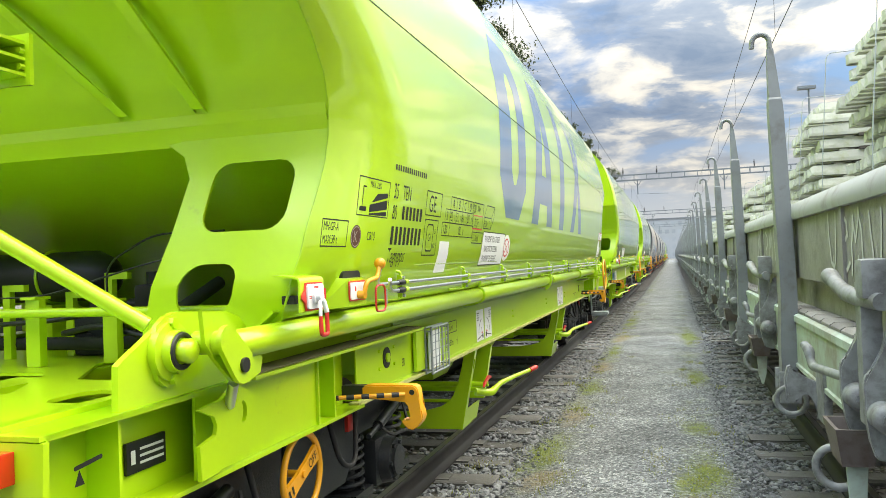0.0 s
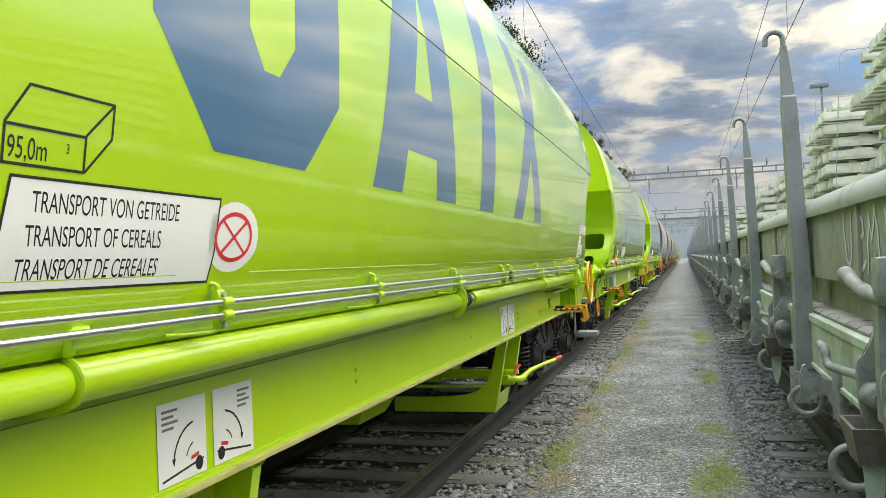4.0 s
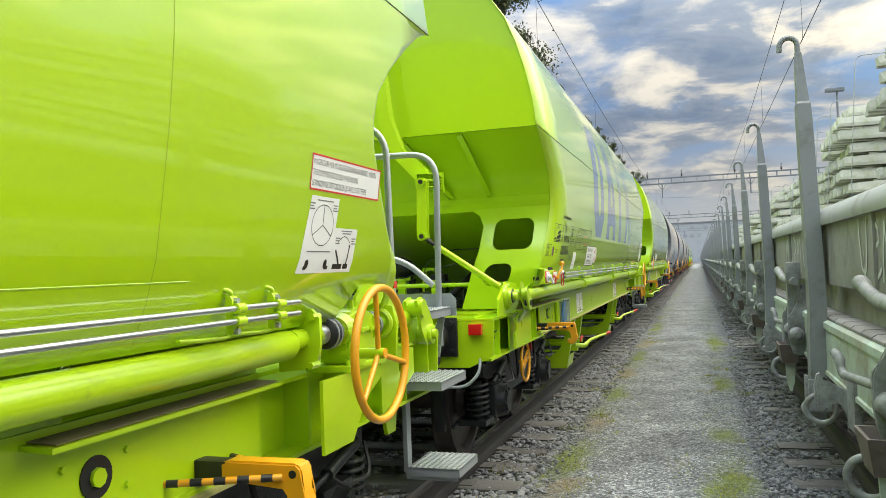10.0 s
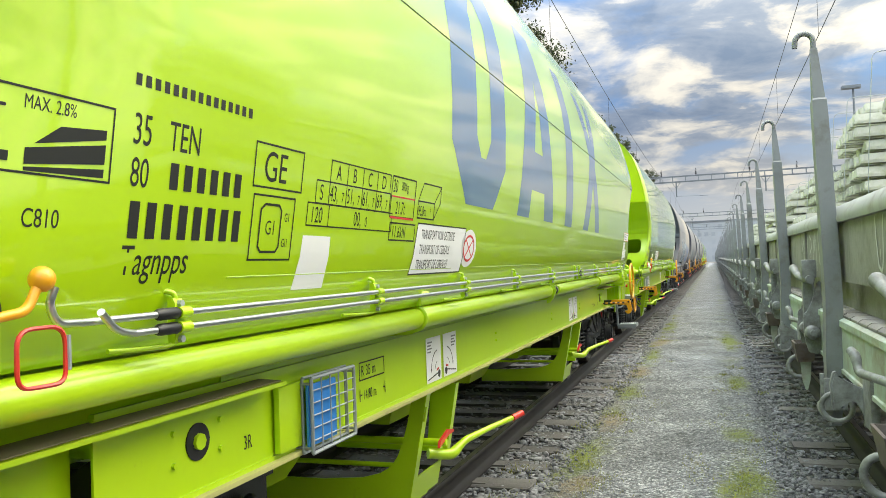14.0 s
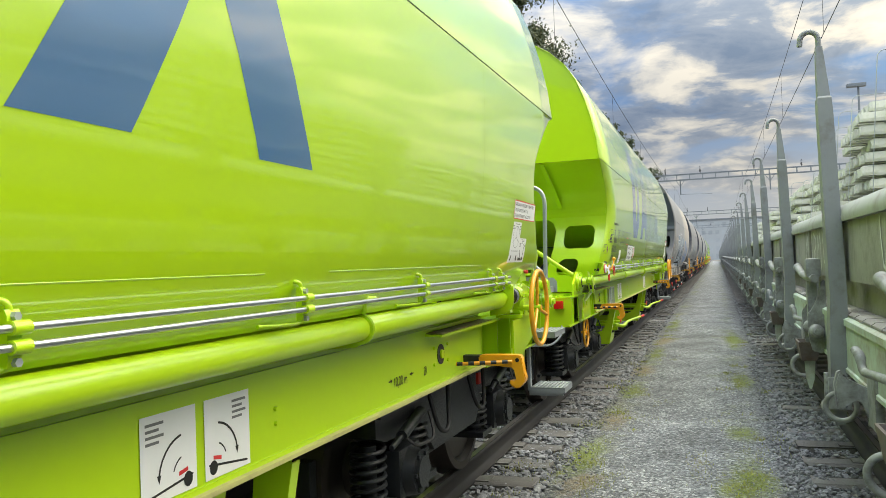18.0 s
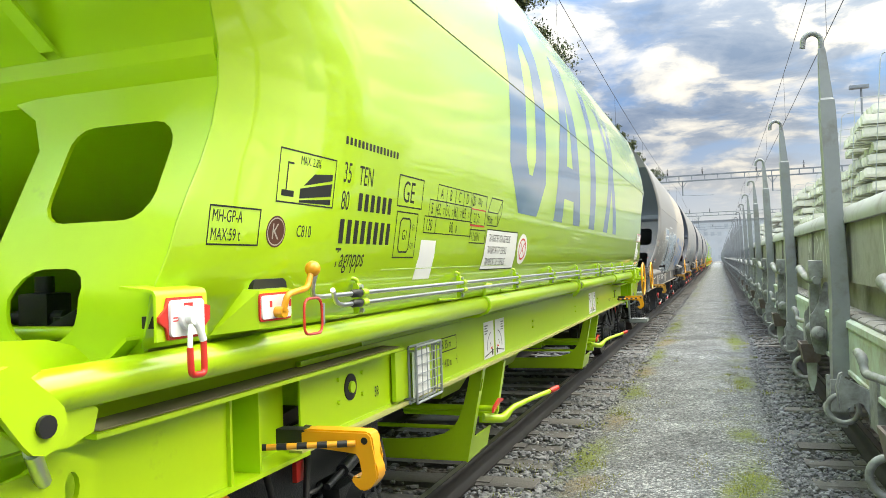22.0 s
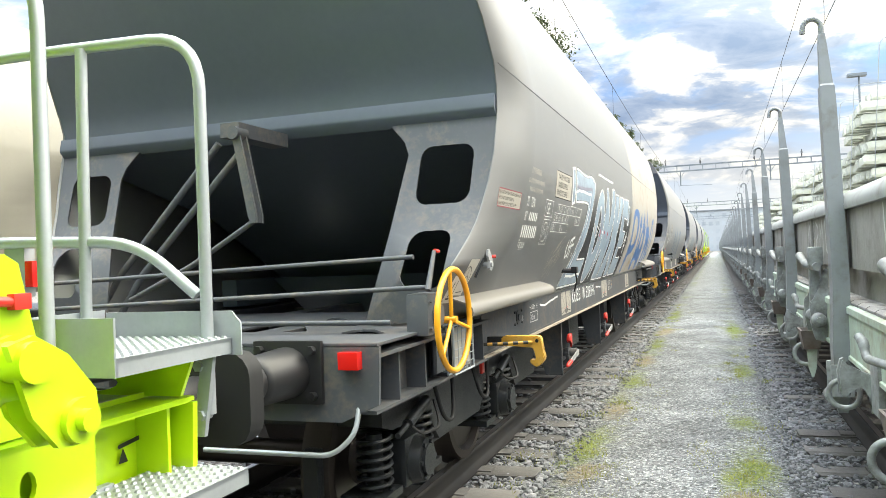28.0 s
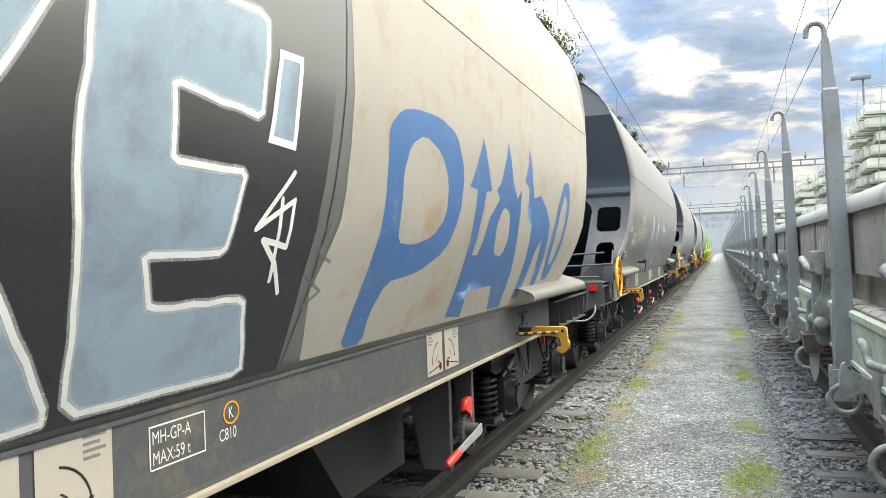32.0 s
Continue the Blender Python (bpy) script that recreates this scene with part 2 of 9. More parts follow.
# patches of moss and of dry grass on the path: x, y, half width, half length
MOSS = [(-1.12, 10.66, 0.26, 0.75), (-1.22, 6.85, 0.30, 0.75), (-1.22, 4.9, 0.36, 1.0), (0.26, 11.4, 0.18, 0.8), (0.18, 8.1, 0.24, 0.45), (0.20, 6.55, 0.24, 0.55), (0.02, 6.2, 0.22, 0.5), (0.20, 4.7, 0.20, 0.6), (-1.1, 14.6, 0.25, 1.2), (-1.1, 21.0, 0.25, 2.5), (0.25, 17.0, 0.2, 2.0)]
DRY = [(-1.17, 12.5, 0.26, 0.7), (-1.12, 8.6, 0.26, 0.6), (-1.05, 6.1, 0.26, 0.45), (-1.08, 16.9, 0.25, 1.1), (0.1, 5.6, 0.22, 0.35)]


def path_material():
    """Fine pale gravel, with ragged moss and dry grass, running out into dark stones at both edges."""
    mat = bpy.data.materials.new("gravel_path")
    mat.use_nodes = True
    n = Net(mat.node_tree)
    co = n.node("ShaderNodeTexCoord").outputs["Object"]
    sep = n.node("ShaderNodeSeparateXYZ", Vector=co)
    v = n.node("ShaderNodeTexVoronoi", Vector=co, Scale=62.0)
    v2 = n.node("ShaderNodeTexVoronoi", Vector=co, Scale=27.0)
    one = n.node("ShaderNodeSeparateColor", Color=v.outputs["Color"]).outputs[0]
    two = n.node("ShaderNodeSeparateColor", Color=v2.outputs["Color"]).outputs[0]
    grey = n.ramp(one, (0.0, (0.034, 0.041, 0.049)), (0.45, (0.150, 0.172, 0.196)), (0.80, (0.36, 0.39, 0.42)), (1.0, (0.86, 0.89, 0.91)))
    grey = n.mix(0.3, grey, n.ramp(two, (0.0, 0.10), (1.0, 0.55)))
    broad = n.noise(co, 1.1, 6.0, 0.65)
    grey = n.mix(1.0, grey, n.ramp(broad, (0.32, 0.48), (0.66, 0.98)), "MULTIPLY")
    fine = n.noise(co, 24.0, 4.0, 0.7)
    mid = n.noise(co, 5.0, 4.0, 0.65)
    # dark wet stones towards the tracks
    out = n.math("MAXIMUM", n.math("SUBTRACT", n.math("MULTIPLY", sep.outputs[0], -1.0), 1.26), n.math("SUBTRACT", sep.outputs[0], 0.42))
    edge = n.ramp(n.math("ADD", n.math("MULTIPLY", out, 1.6), n.math("ADD", n.math("MULTIPLY", mid, 0.55), n.math("MULTIPLY", fine, 0.2))), (0.14, 0.0), (0.70, 1.0))
    stones_col = n.ramp(two, (0.0, (0.036, 0.038, 0.041)), (0.6, (0.12, 0.126, 0.134)), (1.0, (0.30, 0.305, 0.31)))
    grey = n.mix(edge, grey, stones_col)
    # moss and dry grass in two ragged strips
    mossn = n.noise(co, 1.3, 7.0, 0.68, 0.6)
    patch = n.noise(co, 0.55, 3.0, 0.5)
    left = n.math("SUBTRACT", 1.0, n.math("MULTIPLY", n.math("ABSOLUTE", n.math("ADD", sep.outputs[0], 1.15)), 2.6))
    right = n.math("SUBTRACT", 1.0, n.math("MULTIPLY", n.math("ABSOLUTE", n.math("SUBTRACT", sep.outputs[0], 0.20)), 2.6))
    strip = n.math("MAXIMUM", n.math("MAXIMUM", left, n.math("MULTIPLY", right, 0.9)), 0.0)

    def clumps(spots):
        """Where patches lie: centre, half width, half length."""
        best = 0.0
        for x, y, rx, ry in spots:
            u = n.math("DIVIDE", n.math("SUBTRACT", sep.outputs[0], x), rx)
            v = n.math("DIVIDE", n.math("SUBTRACT", sep.outputs[1], y), ry)
            d = n.math("SQRT", n.math("ADD", n.math("MULTIPLY", u, u), n.math("MULTIPLY", v, v)))
            best = n.math("MAXIMUM", best, n.math("SUBTRACT", 1.0, d))
        return best

    green, brown = clumps(MOSS), clumps(DRY)
    amount = n.math("ADD", n.math("ADD", n.math("MULTIPLY", strip, 0.22), n.math("ADD", mossn, n.math("MULTIPLY", patch, 0.55))), n.math("ADD", n.math("MULTIPLY", fine, 0.60), n.math("MULTIPLY", n.math("MAXIMUM", green, brown), 0.38)))
    mask = n.ramp(n.math("MULTIPLY", amount, 0.6), (0.735, 0.0), (0.98, 0.85))
    dry = n.ramp(n.math("ADD", n.math("SUBTRACT", brown, green), n.math("MULTIPLY", n.noise(co, 1.2, 3.0), 0.5)), (0.20, 0.0), (0.42, 1.0))
    moss = n.mix(dry, n.mix(fine, (0.05, 0.07, 0.02), (0.30, 0.36, 0.05)), n.mix(fine, (0.11, 0.09, 0.045), (0.40, 0.33, 0.19)))
    col = n.mix(mask, grey, moss)
    b = n.node("ShaderNodeBsdfPrincipled")
    n.put(b.inputs["Base Color"], col)
    n.put(b.inputs["Specular IOR Level"], 0.25)
    n.put(b.inputs["Roughness"], n.ramp(mask, (0.0, 0.66), (1.0, 0.9)))
    h = n.math("ADD", n.math("MULTIPLY", v.outputs["Distance"], -0.6), n.math("MULTIPLY", v2.outputs["Distance"], -0.5))
    n.put(b.inputs["Normal"], n.node("ShaderNodeBump", Height=h, Distance=0.03, Strength=1.0).outputs[0])
    n.node("ShaderNodeOutputMaterial", Surface=b.outputs[0])
    return mat


def ground_material():
    mat = bpy.data.materials.new("yard_ground")
    mat.use_nodes = True
    n = Net(mat.node_tree)
    co = n.node("ShaderNodeTexCoord").outputs["Object"]
    v = n.node("ShaderNodeTexVoronoi", Vector=co, Scale=20.0)
    c = n.ramp(n.node("ShaderNodeSeparateColor", Color=v.outputs["Color"]).outputs[0], (0.0, (0.06, 0.055, 0.05)), (0.6, (0.16, 0.15, 0.14)), (1.0, (0.32, 0.30, 0.28)))
    c = n.mix(n.ramp(n.noise(co, 0.6, 5.0), (0.42, 0.0), (0.62, 0.6)), c, (0.09, 0.08, 0.065))
    b = n.node("ShaderNodeBsdfPrincipled", Roughness=0.9)
    n.put(b.inputs["Base Color"], c)
    n.put(b.inputs["Normal"], n.node("ShaderNodeBump", Height=n.math("MULTIPLY", v.outputs["Distance"], -1.0), Distance=0.05).outputs[0])
    n.node("ShaderNodeOutputMaterial", Surface=b.outputs[0])
    return mat


M["path"], M["ground"] = path_material(), ground_material()


# ---- mesh helpers ----
def box(bm, x0, x1, y0, y1, z0, z1, bevel=0.0):
    vs = [bm.verts.new((x, y, z)) for x in (x0, x1) for y in (y0, y1) for z in (z0, z1)]
    fs = [bm.faces.new([vs[i] for i in q]) for q in ((0, 1, 3, 2), (4, 6, 7, 5), (0, 4, 5, 1), (2, 3, 7, 6), (0, 2, 6, 4), (1, 5, 7, 3))]
    if bevel:
        edges = list({e for f in fs for e in f.edges})
        bmesh.ops.bevel(bm, geom=edges, offset=bevel, segments=2, affect="EDGES", profile=0.7)
    return vs


def frame_of(d):
    d = d.normalized()
    a = Vector((0, 0, 1)) if abs(d.z) < 0.9 else Vector((1, 0, 0))
    u = d.cross(a).normalized()
    return u, d.cross(u).normalized()


def tube(bm, pts, r, seg=8, closed=False, caps=True):
    """A round bar along a line of points; r is one radius, or one for each point."""
    pts = [Vector(p) for p in pts]
    k = len(pts)
    rs = r if isinstance(r, (list, tuple)) else [r] * k
    rings, u = [], None
    for i, p in enumerate(pts):
        if closed:
            d = pts[(i + 1) % k] - pts[i - 1]
        else:
            d = pts[min(i + 1, k - 1)] - pts[max(i - 1, 0)]
        d = d.normalized() if d.length > 1e-9 else Vector((0, 1, 0))
        if u is None:
            u, v = frame_of(d)
        else:
            u = (u - d * u.dot(d)).normalized()
            v = d.cross(u)
        rings.append([bm.verts.new(p + (u * math.cos(a) + v * math.sin(a)) * rs[i]) for a in (2 * math.pi * j / seg for j in range(seg))])
    for i in range(k if closed else k - 1):
        a, b = rings[i], rings[(i + 1) % k]
        for j in range(seg):
            bm.faces.new((a[j], a[(j + 1) % seg], b[(j + 1) % seg], b[j]))
    if caps and not closed:
        bm.faces.new(rings[0][::-1])
        bm.faces.new(rings[-1])


def arc_points(pts, radius, steps=5):
    """A line of points with its inner corners rounded."""
    pts = [Vector(p) for p in pts]
    out = [pts[0]]
    for a, b, c in zip(pts, pts[1:], pts[2:]):
        r = min(radius, (b - a).length * 0.49, (c - b).length * 0.49)
        p, q = b + (a - b).normalized() * r, b + (c - b).normalized() * r
        out += [p * (1 - t) ** 2 + b * 2 * t * (1 - t) + q * t * t for t in (i / steps for i in range(steps + 1))]
    return out + [pts[-1]]


def ring(bm, centre, axis, radius, r, seg=40, tseg=8):
    u, v = frame_of(Vector(axis))
    c = Vector(centre)
    tube(bm, [c + (u * math.cos(a) + v * math.sin(a)) * radius for a in (2 * math.pi * i / seg for i in range(seg))], r, tseg, closed=True)


def prism(bm, poly, axis, a, b):
    """A flat plate: poly gives the two other coordinates (in x, y, z order), axis is 0, 1 or 2."""
    def at(p, d):
        q = list(p)
        q.insert(axis, d)
        return bm.verts.new(q)
    lo, hi = [at(p, a) for p in poly], [at(p, b) for p in poly]
    k = len(poly)
    bm.faces.new(lo[::-1])
    bm.faces.new(hi)
    for i in range(k):
        bm.faces.new((lo[i], lo[(i + 1) % k], hi[(i + 1) % k], hi[i]))


def plate_with_holes(bm, outer, holes, put, thick):
    """A sheet with real openings; put(u, v) gives the point and the normal of the surface."""
    t = bmesh.new()
    edges = []
    for loop in [outer] + holes:
        vs = [t.verts.new((u, v, 0)) for u, v in loop]
        edges += [t.edges.new((vs[i], vs[(i + 1) % len(vs)])) for i in range(len(vs))]
    bmesh.ops.triangle_fill(t, edges=edges, use_beauty=True)
    t.verts.index_update()
    t.verts.ensure_lookup_table()
    pairs = []
    for v in t.verts:
        p, nn = put(v.co.x, v.co.y)
        pairs.append((bm.verts.new(p), bm.verts.new(Vector(p) - Vector(nn) * thick)))
    count = {}
    for f in t.faces:
        ids = [v.index for v in f.verts]
        bm.faces.new([pairs[i][0] for i in ids])
        bm.faces.new([pairs[i][1] for i in ids[::-1]])
        for a, b in zip(ids, ids[1:] + ids[:1]):
            count[(a, b)] = 1
    for a, b in count:
        if (b, a) not in count:
            bm.faces.new((pairs[a][0], pairs[a][1], pairs[b][1], pairs[b][0]))
    t.free()


def rounded(x0, x1, y0, y1, r, steps=4, skew=0.0):
    out = []
    for cx, cy, a0 in ((x1 - r, y1 - r, 0), (x0 + r, y1 - r, 90), (x0 + r, y0 + r, 180), (x1 - r, y0 + r, 270)):
        for i in range(steps + 1):
            a = radians(a0 + 90 * i / steps)
            y = cy + r * math.sin(a)
            out.append((cx + r * math.cos(a) + skew * (y - y0), y))
    return out


def mesh_of(name, bm, mat, angle=50):
    bmesh.ops.recalc_face_normals(bm, faces=bm.faces[:])
    me = bpy.data.meshes.new(name)
    bm.to_mesh(me)
    bm.free()
    me.materials.append(mat)
    me.polygons.foreach_set("use_smooth", [True] * len(me.polygons))
    me.set_sharp_from_angle(angle=radians(angle))
    return me


def part(name, bm, mat, parent=None, label="", at=None):
    ob = new(name, bm if isinstance(bm, bpy.types.Mesh) else mesh_of(name, bm, mat))
    ob.parent = parent
    if at is not None:
        ob.matrix_basis = at
    return tagged(ob, label)


def thing(name, label, category, group="", at=None):
    ob = new(name)
    ob.empty_display_size = 0.2
    if at is not None:
        ob.matrix_basis = at
    return tagged(ob, label, category, group)


def B():
    return bmesh.new()


# ---- ground, path and tracks ----
def ground():
    bm = B()
    ys = [-60, 0, 15, 40, 90, 200, 500, 1500]
    xs = [-900, -60, -14, -6, -1.5, 0.45, 4, 12, 80, 900]
    grid = [[bm.verts.new((x, y, -0.02)) for x in xs] for y in ys]
    for a, b in zip(grid, grid[1:]):
        for i in range(len(xs) - 1):
            bm.faces.new((a[i], a[i + 1], b[i + 1], b[i]))
    tagged(part("ground", bm, M["ground"]), "dark gravel ground of a railway yard", "ground", kind="structure")
    bm = B()
    rnd = random.Random(4)
    rows = []
    y = -6.0
    while y < 260:
        step = 0.35 if y < 25 else 3.0
        l, r = -1.66 + rnd.uniform(-0.05, 0.05), 0.80 + rnd.uniform(-0.05, 0.05)
        rows.append([bm.verts.new((l + (r - l) * u, y, -0.019 + 0.05 * min(1.0, 3.2 * u, 3.2 * (1 - u)) ** 1.3 + (rnd.uniform(-0.006, 0.006) if 0 < u < 1 else 0))) for u in (i / 12 for i in range(13))])
        y += step
    for a, b in zip(rows, rows[1:]):
        for i in range(12):
            bm.faces.new((a[i], a[i + 1], b[i + 1], b[i]))
    tagged(part("path", bm, M["path"]), "wet grey gravel path with patches of moss", "path", kind="structure")


def rail_profile():
    half = [(0.075, 0.0), (0.075, 0.012), (0.02, 0.03), (0.009, 0.045), (0.009, 0.125), (0.036, 0.138), (0.036, 0.160), (0.028, 0.170)]
    return half + [(-x, z) for x, z in half[::-1]]


def track(name, xc, y0, y1, y_parts):
    t = tagged(new(name), "railway track with rusty rails on worn timber sleepers", "track", kind="structure")
    prof = rail_profile()
    for side in (-1, 1):
        bm = B()
        prism(bm, [(xc + side * 0.7535 + x, RAIL - 0.17 + z) for x, z in prof], 1, y0, y1)
        rail = part("rail", bm, M["rail"], t)
        bm = B()
        box(bm, xc + side * 0.7535 - 0.022, xc + side * 0.7535 + 0.022, y0, y1, RAIL - 0.004, RAIL + 0.001)
        part("rail_head", bm, M["rail_top"], rail, "polished running surface")
    rnd = random.Random(int(xc * 10))
    shapes = []
    for k in range(4):
        bm = B()
        box(bm, -1.27, 1.27, -0.12, 0.12, -0.14, 0.0, 0.012)
        for v in bm.verts:
            v.co += Vector((rnd.uniform(-0.03, 0.03), rnd.uniform(-0.014, 0.014), rnd.uniform(-0.012, 0.010)))
        for s in (-1, 1):
            box(bm, s * 0.7535 - 0.17, s * 0.7535 + 0.17, -0.075, 0.075, -0.004, 0.012)
        shapes.append(mesh_of("sleeper", bm, M["sleeper"]))
    far = B()
    y = -3.0
    while y < 160:
        if y < y_parts:
            o = part("sleeper", rnd.choice(shapes), None, t, at=pose(xc + rnd.uniform(-0.04, 0.04), y, RAIL - (0.168 if xc < 0 else 0.176) + rnd.uniform(-0.012, 0.004), 0, 0, rnd.uniform(-1.5, 1.5)))
        else:
            box(far, xc - 1.27, xc + 1.27, y - 0.12, y + 0.12, RAIL - 0.3, RAIL - 0.168)
        y += 0.60
    part("sleeper_row", far, M["sleeper"], t)
    return t


def stones(name, label, areas, seed, mat):
    """Loose stones strewn over strips of ground: x range, y range, count, size, height."""
    rng = np.random.default_rng(seed)
    phi = (1 + 5 ** 0.5) / 2
    bv = np.array([(-1, phi, 0), (1, phi, 0), (-1, -phi, 0), (1, -phi, 0), (0, -1, phi), (0, 1, phi), (0, -1, -phi), (0, 1, -phi), (phi, 0, -1), (phi, 0, 1), (-phi, 0, -1), (-phi, 0, 1)]) / 1.9
    bf = np.array([(0, 11, 5), (0, 5, 1), (0, 1, 7), (0, 7, 10), (0, 10, 11), (1, 5, 9), (5, 11, 4), (11, 10, 2), (10, 7, 6), (7, 1, 8),
                   (3, 9, 4), (3, 4, 2), (3, 2, 6), (3, 6, 8), (3, 8, 9), (4, 9, 5), (2, 4, 11), (6, 2, 10), (8, 6, 7), (9, 8, 1)])
    V, F, k = [], [], 0
    for x0, x1, y0, y1, n, size, z in areas:
        c = np.stack([rng.uniform(x0, x1, n), y0 + (y1 - y0) * rng.uniform(0, 1, n) ** 1.6, rng.uniform(-0.5, 0.5, n) * size * 0.7 + z], 1)
        r = size * rng.uniform(0.45, 1.0, n)
        for i in range(n):
            v = bv * (1 + rng.uniform(-0.28, 0.28, bv.shape)) * np.array([rng.uniform(0.7, 1.3), rng.uniform(0.7, 1.3), rng.uniform(0.5, 0.9)]) * r[i]
            a = rng.uniform(0, 6.28)
            v = v @ np.array([[math.cos(a), math.sin(a), 0], [-math.sin(a), math.cos(a), 0], [0, 0, 1]]) + c[i]
            V.append(v)
            F.append(bf + 12 * k)
            k += 1
    me = bpy.data.meshes.new(name)
    me.from_pydata(np.concatenate(V).tolist(), [], np.concatenate(F).tolist())
    me.materials.append(mat)
    tagged(new(name, me), label, "stones", kind="stuff")


ground()
track("track_left", TRACK_L, -12, 420, 42)
track("track_right", TRACK_R, -12, 420, 30)
stones("ballast", "loose brown and grey ballast stones between the sleepers",
       [(-2.05, -1.32, 1.5, 16, 6000, 0.034, 0.006), (-1.62, -1.18, 1.5, 16, 1500, 0.020, 0.012), (-2.1, -1.34, 10, 45, 4200, 0.04, 0.004), (-3.4, -1.95, 2, 30, 2600, 0.04, 0.0),
        (0.54, 1.15, 1.5, 14, 4600, 0.029, -0.004), (0.40, 0.78, 1.5, 14, 2200, 0.02, 0.012), (0.52, 1.3, 8, 34, 2600, 0.04, 0.004), (-5.0, -3.5, 5, 40, 1200, 0.045, -0.01)], 3, M["stone"])
stones("path_pebbles", "small pale pebbles scattered along the path", [(-1.3, 0.56, 1.8, 13, 6500, 0.0085, 0.03)], 8, M["stone"])


def tufts():
    """Short moss and dry grass blades in patches along the path."""
    rng = np.random.default_rng(21)
    V, F = [], []
    for k in range(150):
        spots = MOSS + DRY
        x, y, rx, ry = spots[rng.integers(len(spots))]
        cx, cy = x + rng.normal() * rx * 0.75, y + rng.normal() * ry * 0.8
        n, r = int(rng.uniform(10, 60)), rng.uniform(0.04, 0.15)
        for i in range(n):
            x, y = cx + rng.normal() * r * 0.6, cy + rng.normal() * r
            h, wd, a = rng.uniform(0.012, 0.034), rng.uniform(0.0015, 0.004), rng.uniform(0, 6.28)
            lx, ly = rng.normal() * 0.015, rng.normal() * 0.015
            b = len(V)
            V += [(x - wd * math.cos(a), y - wd * math.sin(a), 0.024), (x + wd * math.cos(a), y + wd * math.sin(a), 0.024), (x + lx, y + ly, 0.028 + h)]
            F.append((b, b + 1, b + 2))
    me = bpy.data.meshes.new("moss_tufts")
    me.from_pydata(V, [], F)
    me.materials.append(M["tuft"])
    tagged(new("moss_tufts", me), "tufts of moss and dry grass along the path", "moss", kind="stuff")


M["tuft"] = material("moss_blades", (0.24, 0.27, 0.03), 0.8, var=0.4, grain=3, stain=1.2, island=0.7, dirt=(0.34, 0.27, 0.15), dirt_amount=0.45)
tufts()


# ---- hopper wagons: x from the track's centre towards the path, y along the train, z above the rails ----
SIDE = [(1.395, 1.375), (1.425, 1.44), (1.45, 1.50), (1.481, 1.60), (1.505, 1.75), (1.53, 1.92), (1.55, 2.12), (1.56, 2.35), (1.56, 2.63),
        (1.535, 2.85), (1.485, 3.08), (1.42, 3.30), (1.34, 3.50), (1.22, 3.68), (1.06, 3.83), (0.86, 3.95), (0.55, 4.07), (0.25, 4.13)]


# the old grey wagons curve in more gently towards the sill
GREY_SIDE = [(1.245, 1.165), (1.31, 1.30), (1.365, 1.42), (1.41, 1.53), (1.455, 1.65), (1.495, 1.80), (1.525, 1.95)] + SIDE[6:]
PROFILE = {"side": SIDE}


def side_x(z):
    prof = PROFILE["side"]
    for (xa, za), (xb, zb) in zip(prof, prof[1:]):
        if za <= z <= zb:
            return xa + (xb - xa) * (z - za) / (zb - za)
    return prof[0][0] - 0.03 * (prof[0][1] - z) if z < prof[0][1] else prof[-1][0]


def on_side(y, z, off):
    """A point on the wagon's side, off metres proud of it."""
    dx = (side_x(min(z + 0.05, 4.1)) - side_x(max(z - 0.05, PROFILE["side"][0][1] + 0.01))) / 0.1
    n = Vector((1, 0, -dx)).normalized()
    return Vector((side_x(z), y, z)) + n * off, n


def spline(knots, z):
    zs = [k[0] for k in knots]
    return float(np.interp(z, zs, [k[1] for k in knots]))


END_NEAR = [(1.33, 2.46), (1.50, 2.42), (1.70, 2.47), (1.85, 2.54), (1.97, 2.575), (2.08, 2.58), (2.25, 2.52), (2.40, 2.37), (2.54, 2.18), (2.63, 2.04), (4.2, 2.04)]
END_FAR = [(1.33, 14.06), (1.42, 14.06), (1.56, 14.03), (1.63, 13.95), (1.70, 13.87), (1.80, 13.80), (1.90, 13.73), (2.00, 13.665), (2.12, 13.64), (2.20, 13.655), (2.28, 13.71), (2.39, 13.84), (2.475, 13.97), (2.60, 14.18), (2.63, 14.30), (4.2, 14.30)]
GREY_NEAR = [(1.165, 2.25), (1.50, 2.22), (1.60, 2.32), (1.72, 2.43), (1.95, 2.53), (2.15, 2.59), (2.35, 2.64), (2.46, 2.66), (2.60, 2.62), (3.04, 2.41), (3.40, 2.25), (4.2, 2.2)]
GREY_FAR = [(1.165, 14.42), (1.65, 14.38), (2.04, 14.50), (2.30, 14.58), (2.45, 14.66), (2.66, 14.90), (2.73, 14.96), (3.30, 15.40), (4.2, 15.48)]


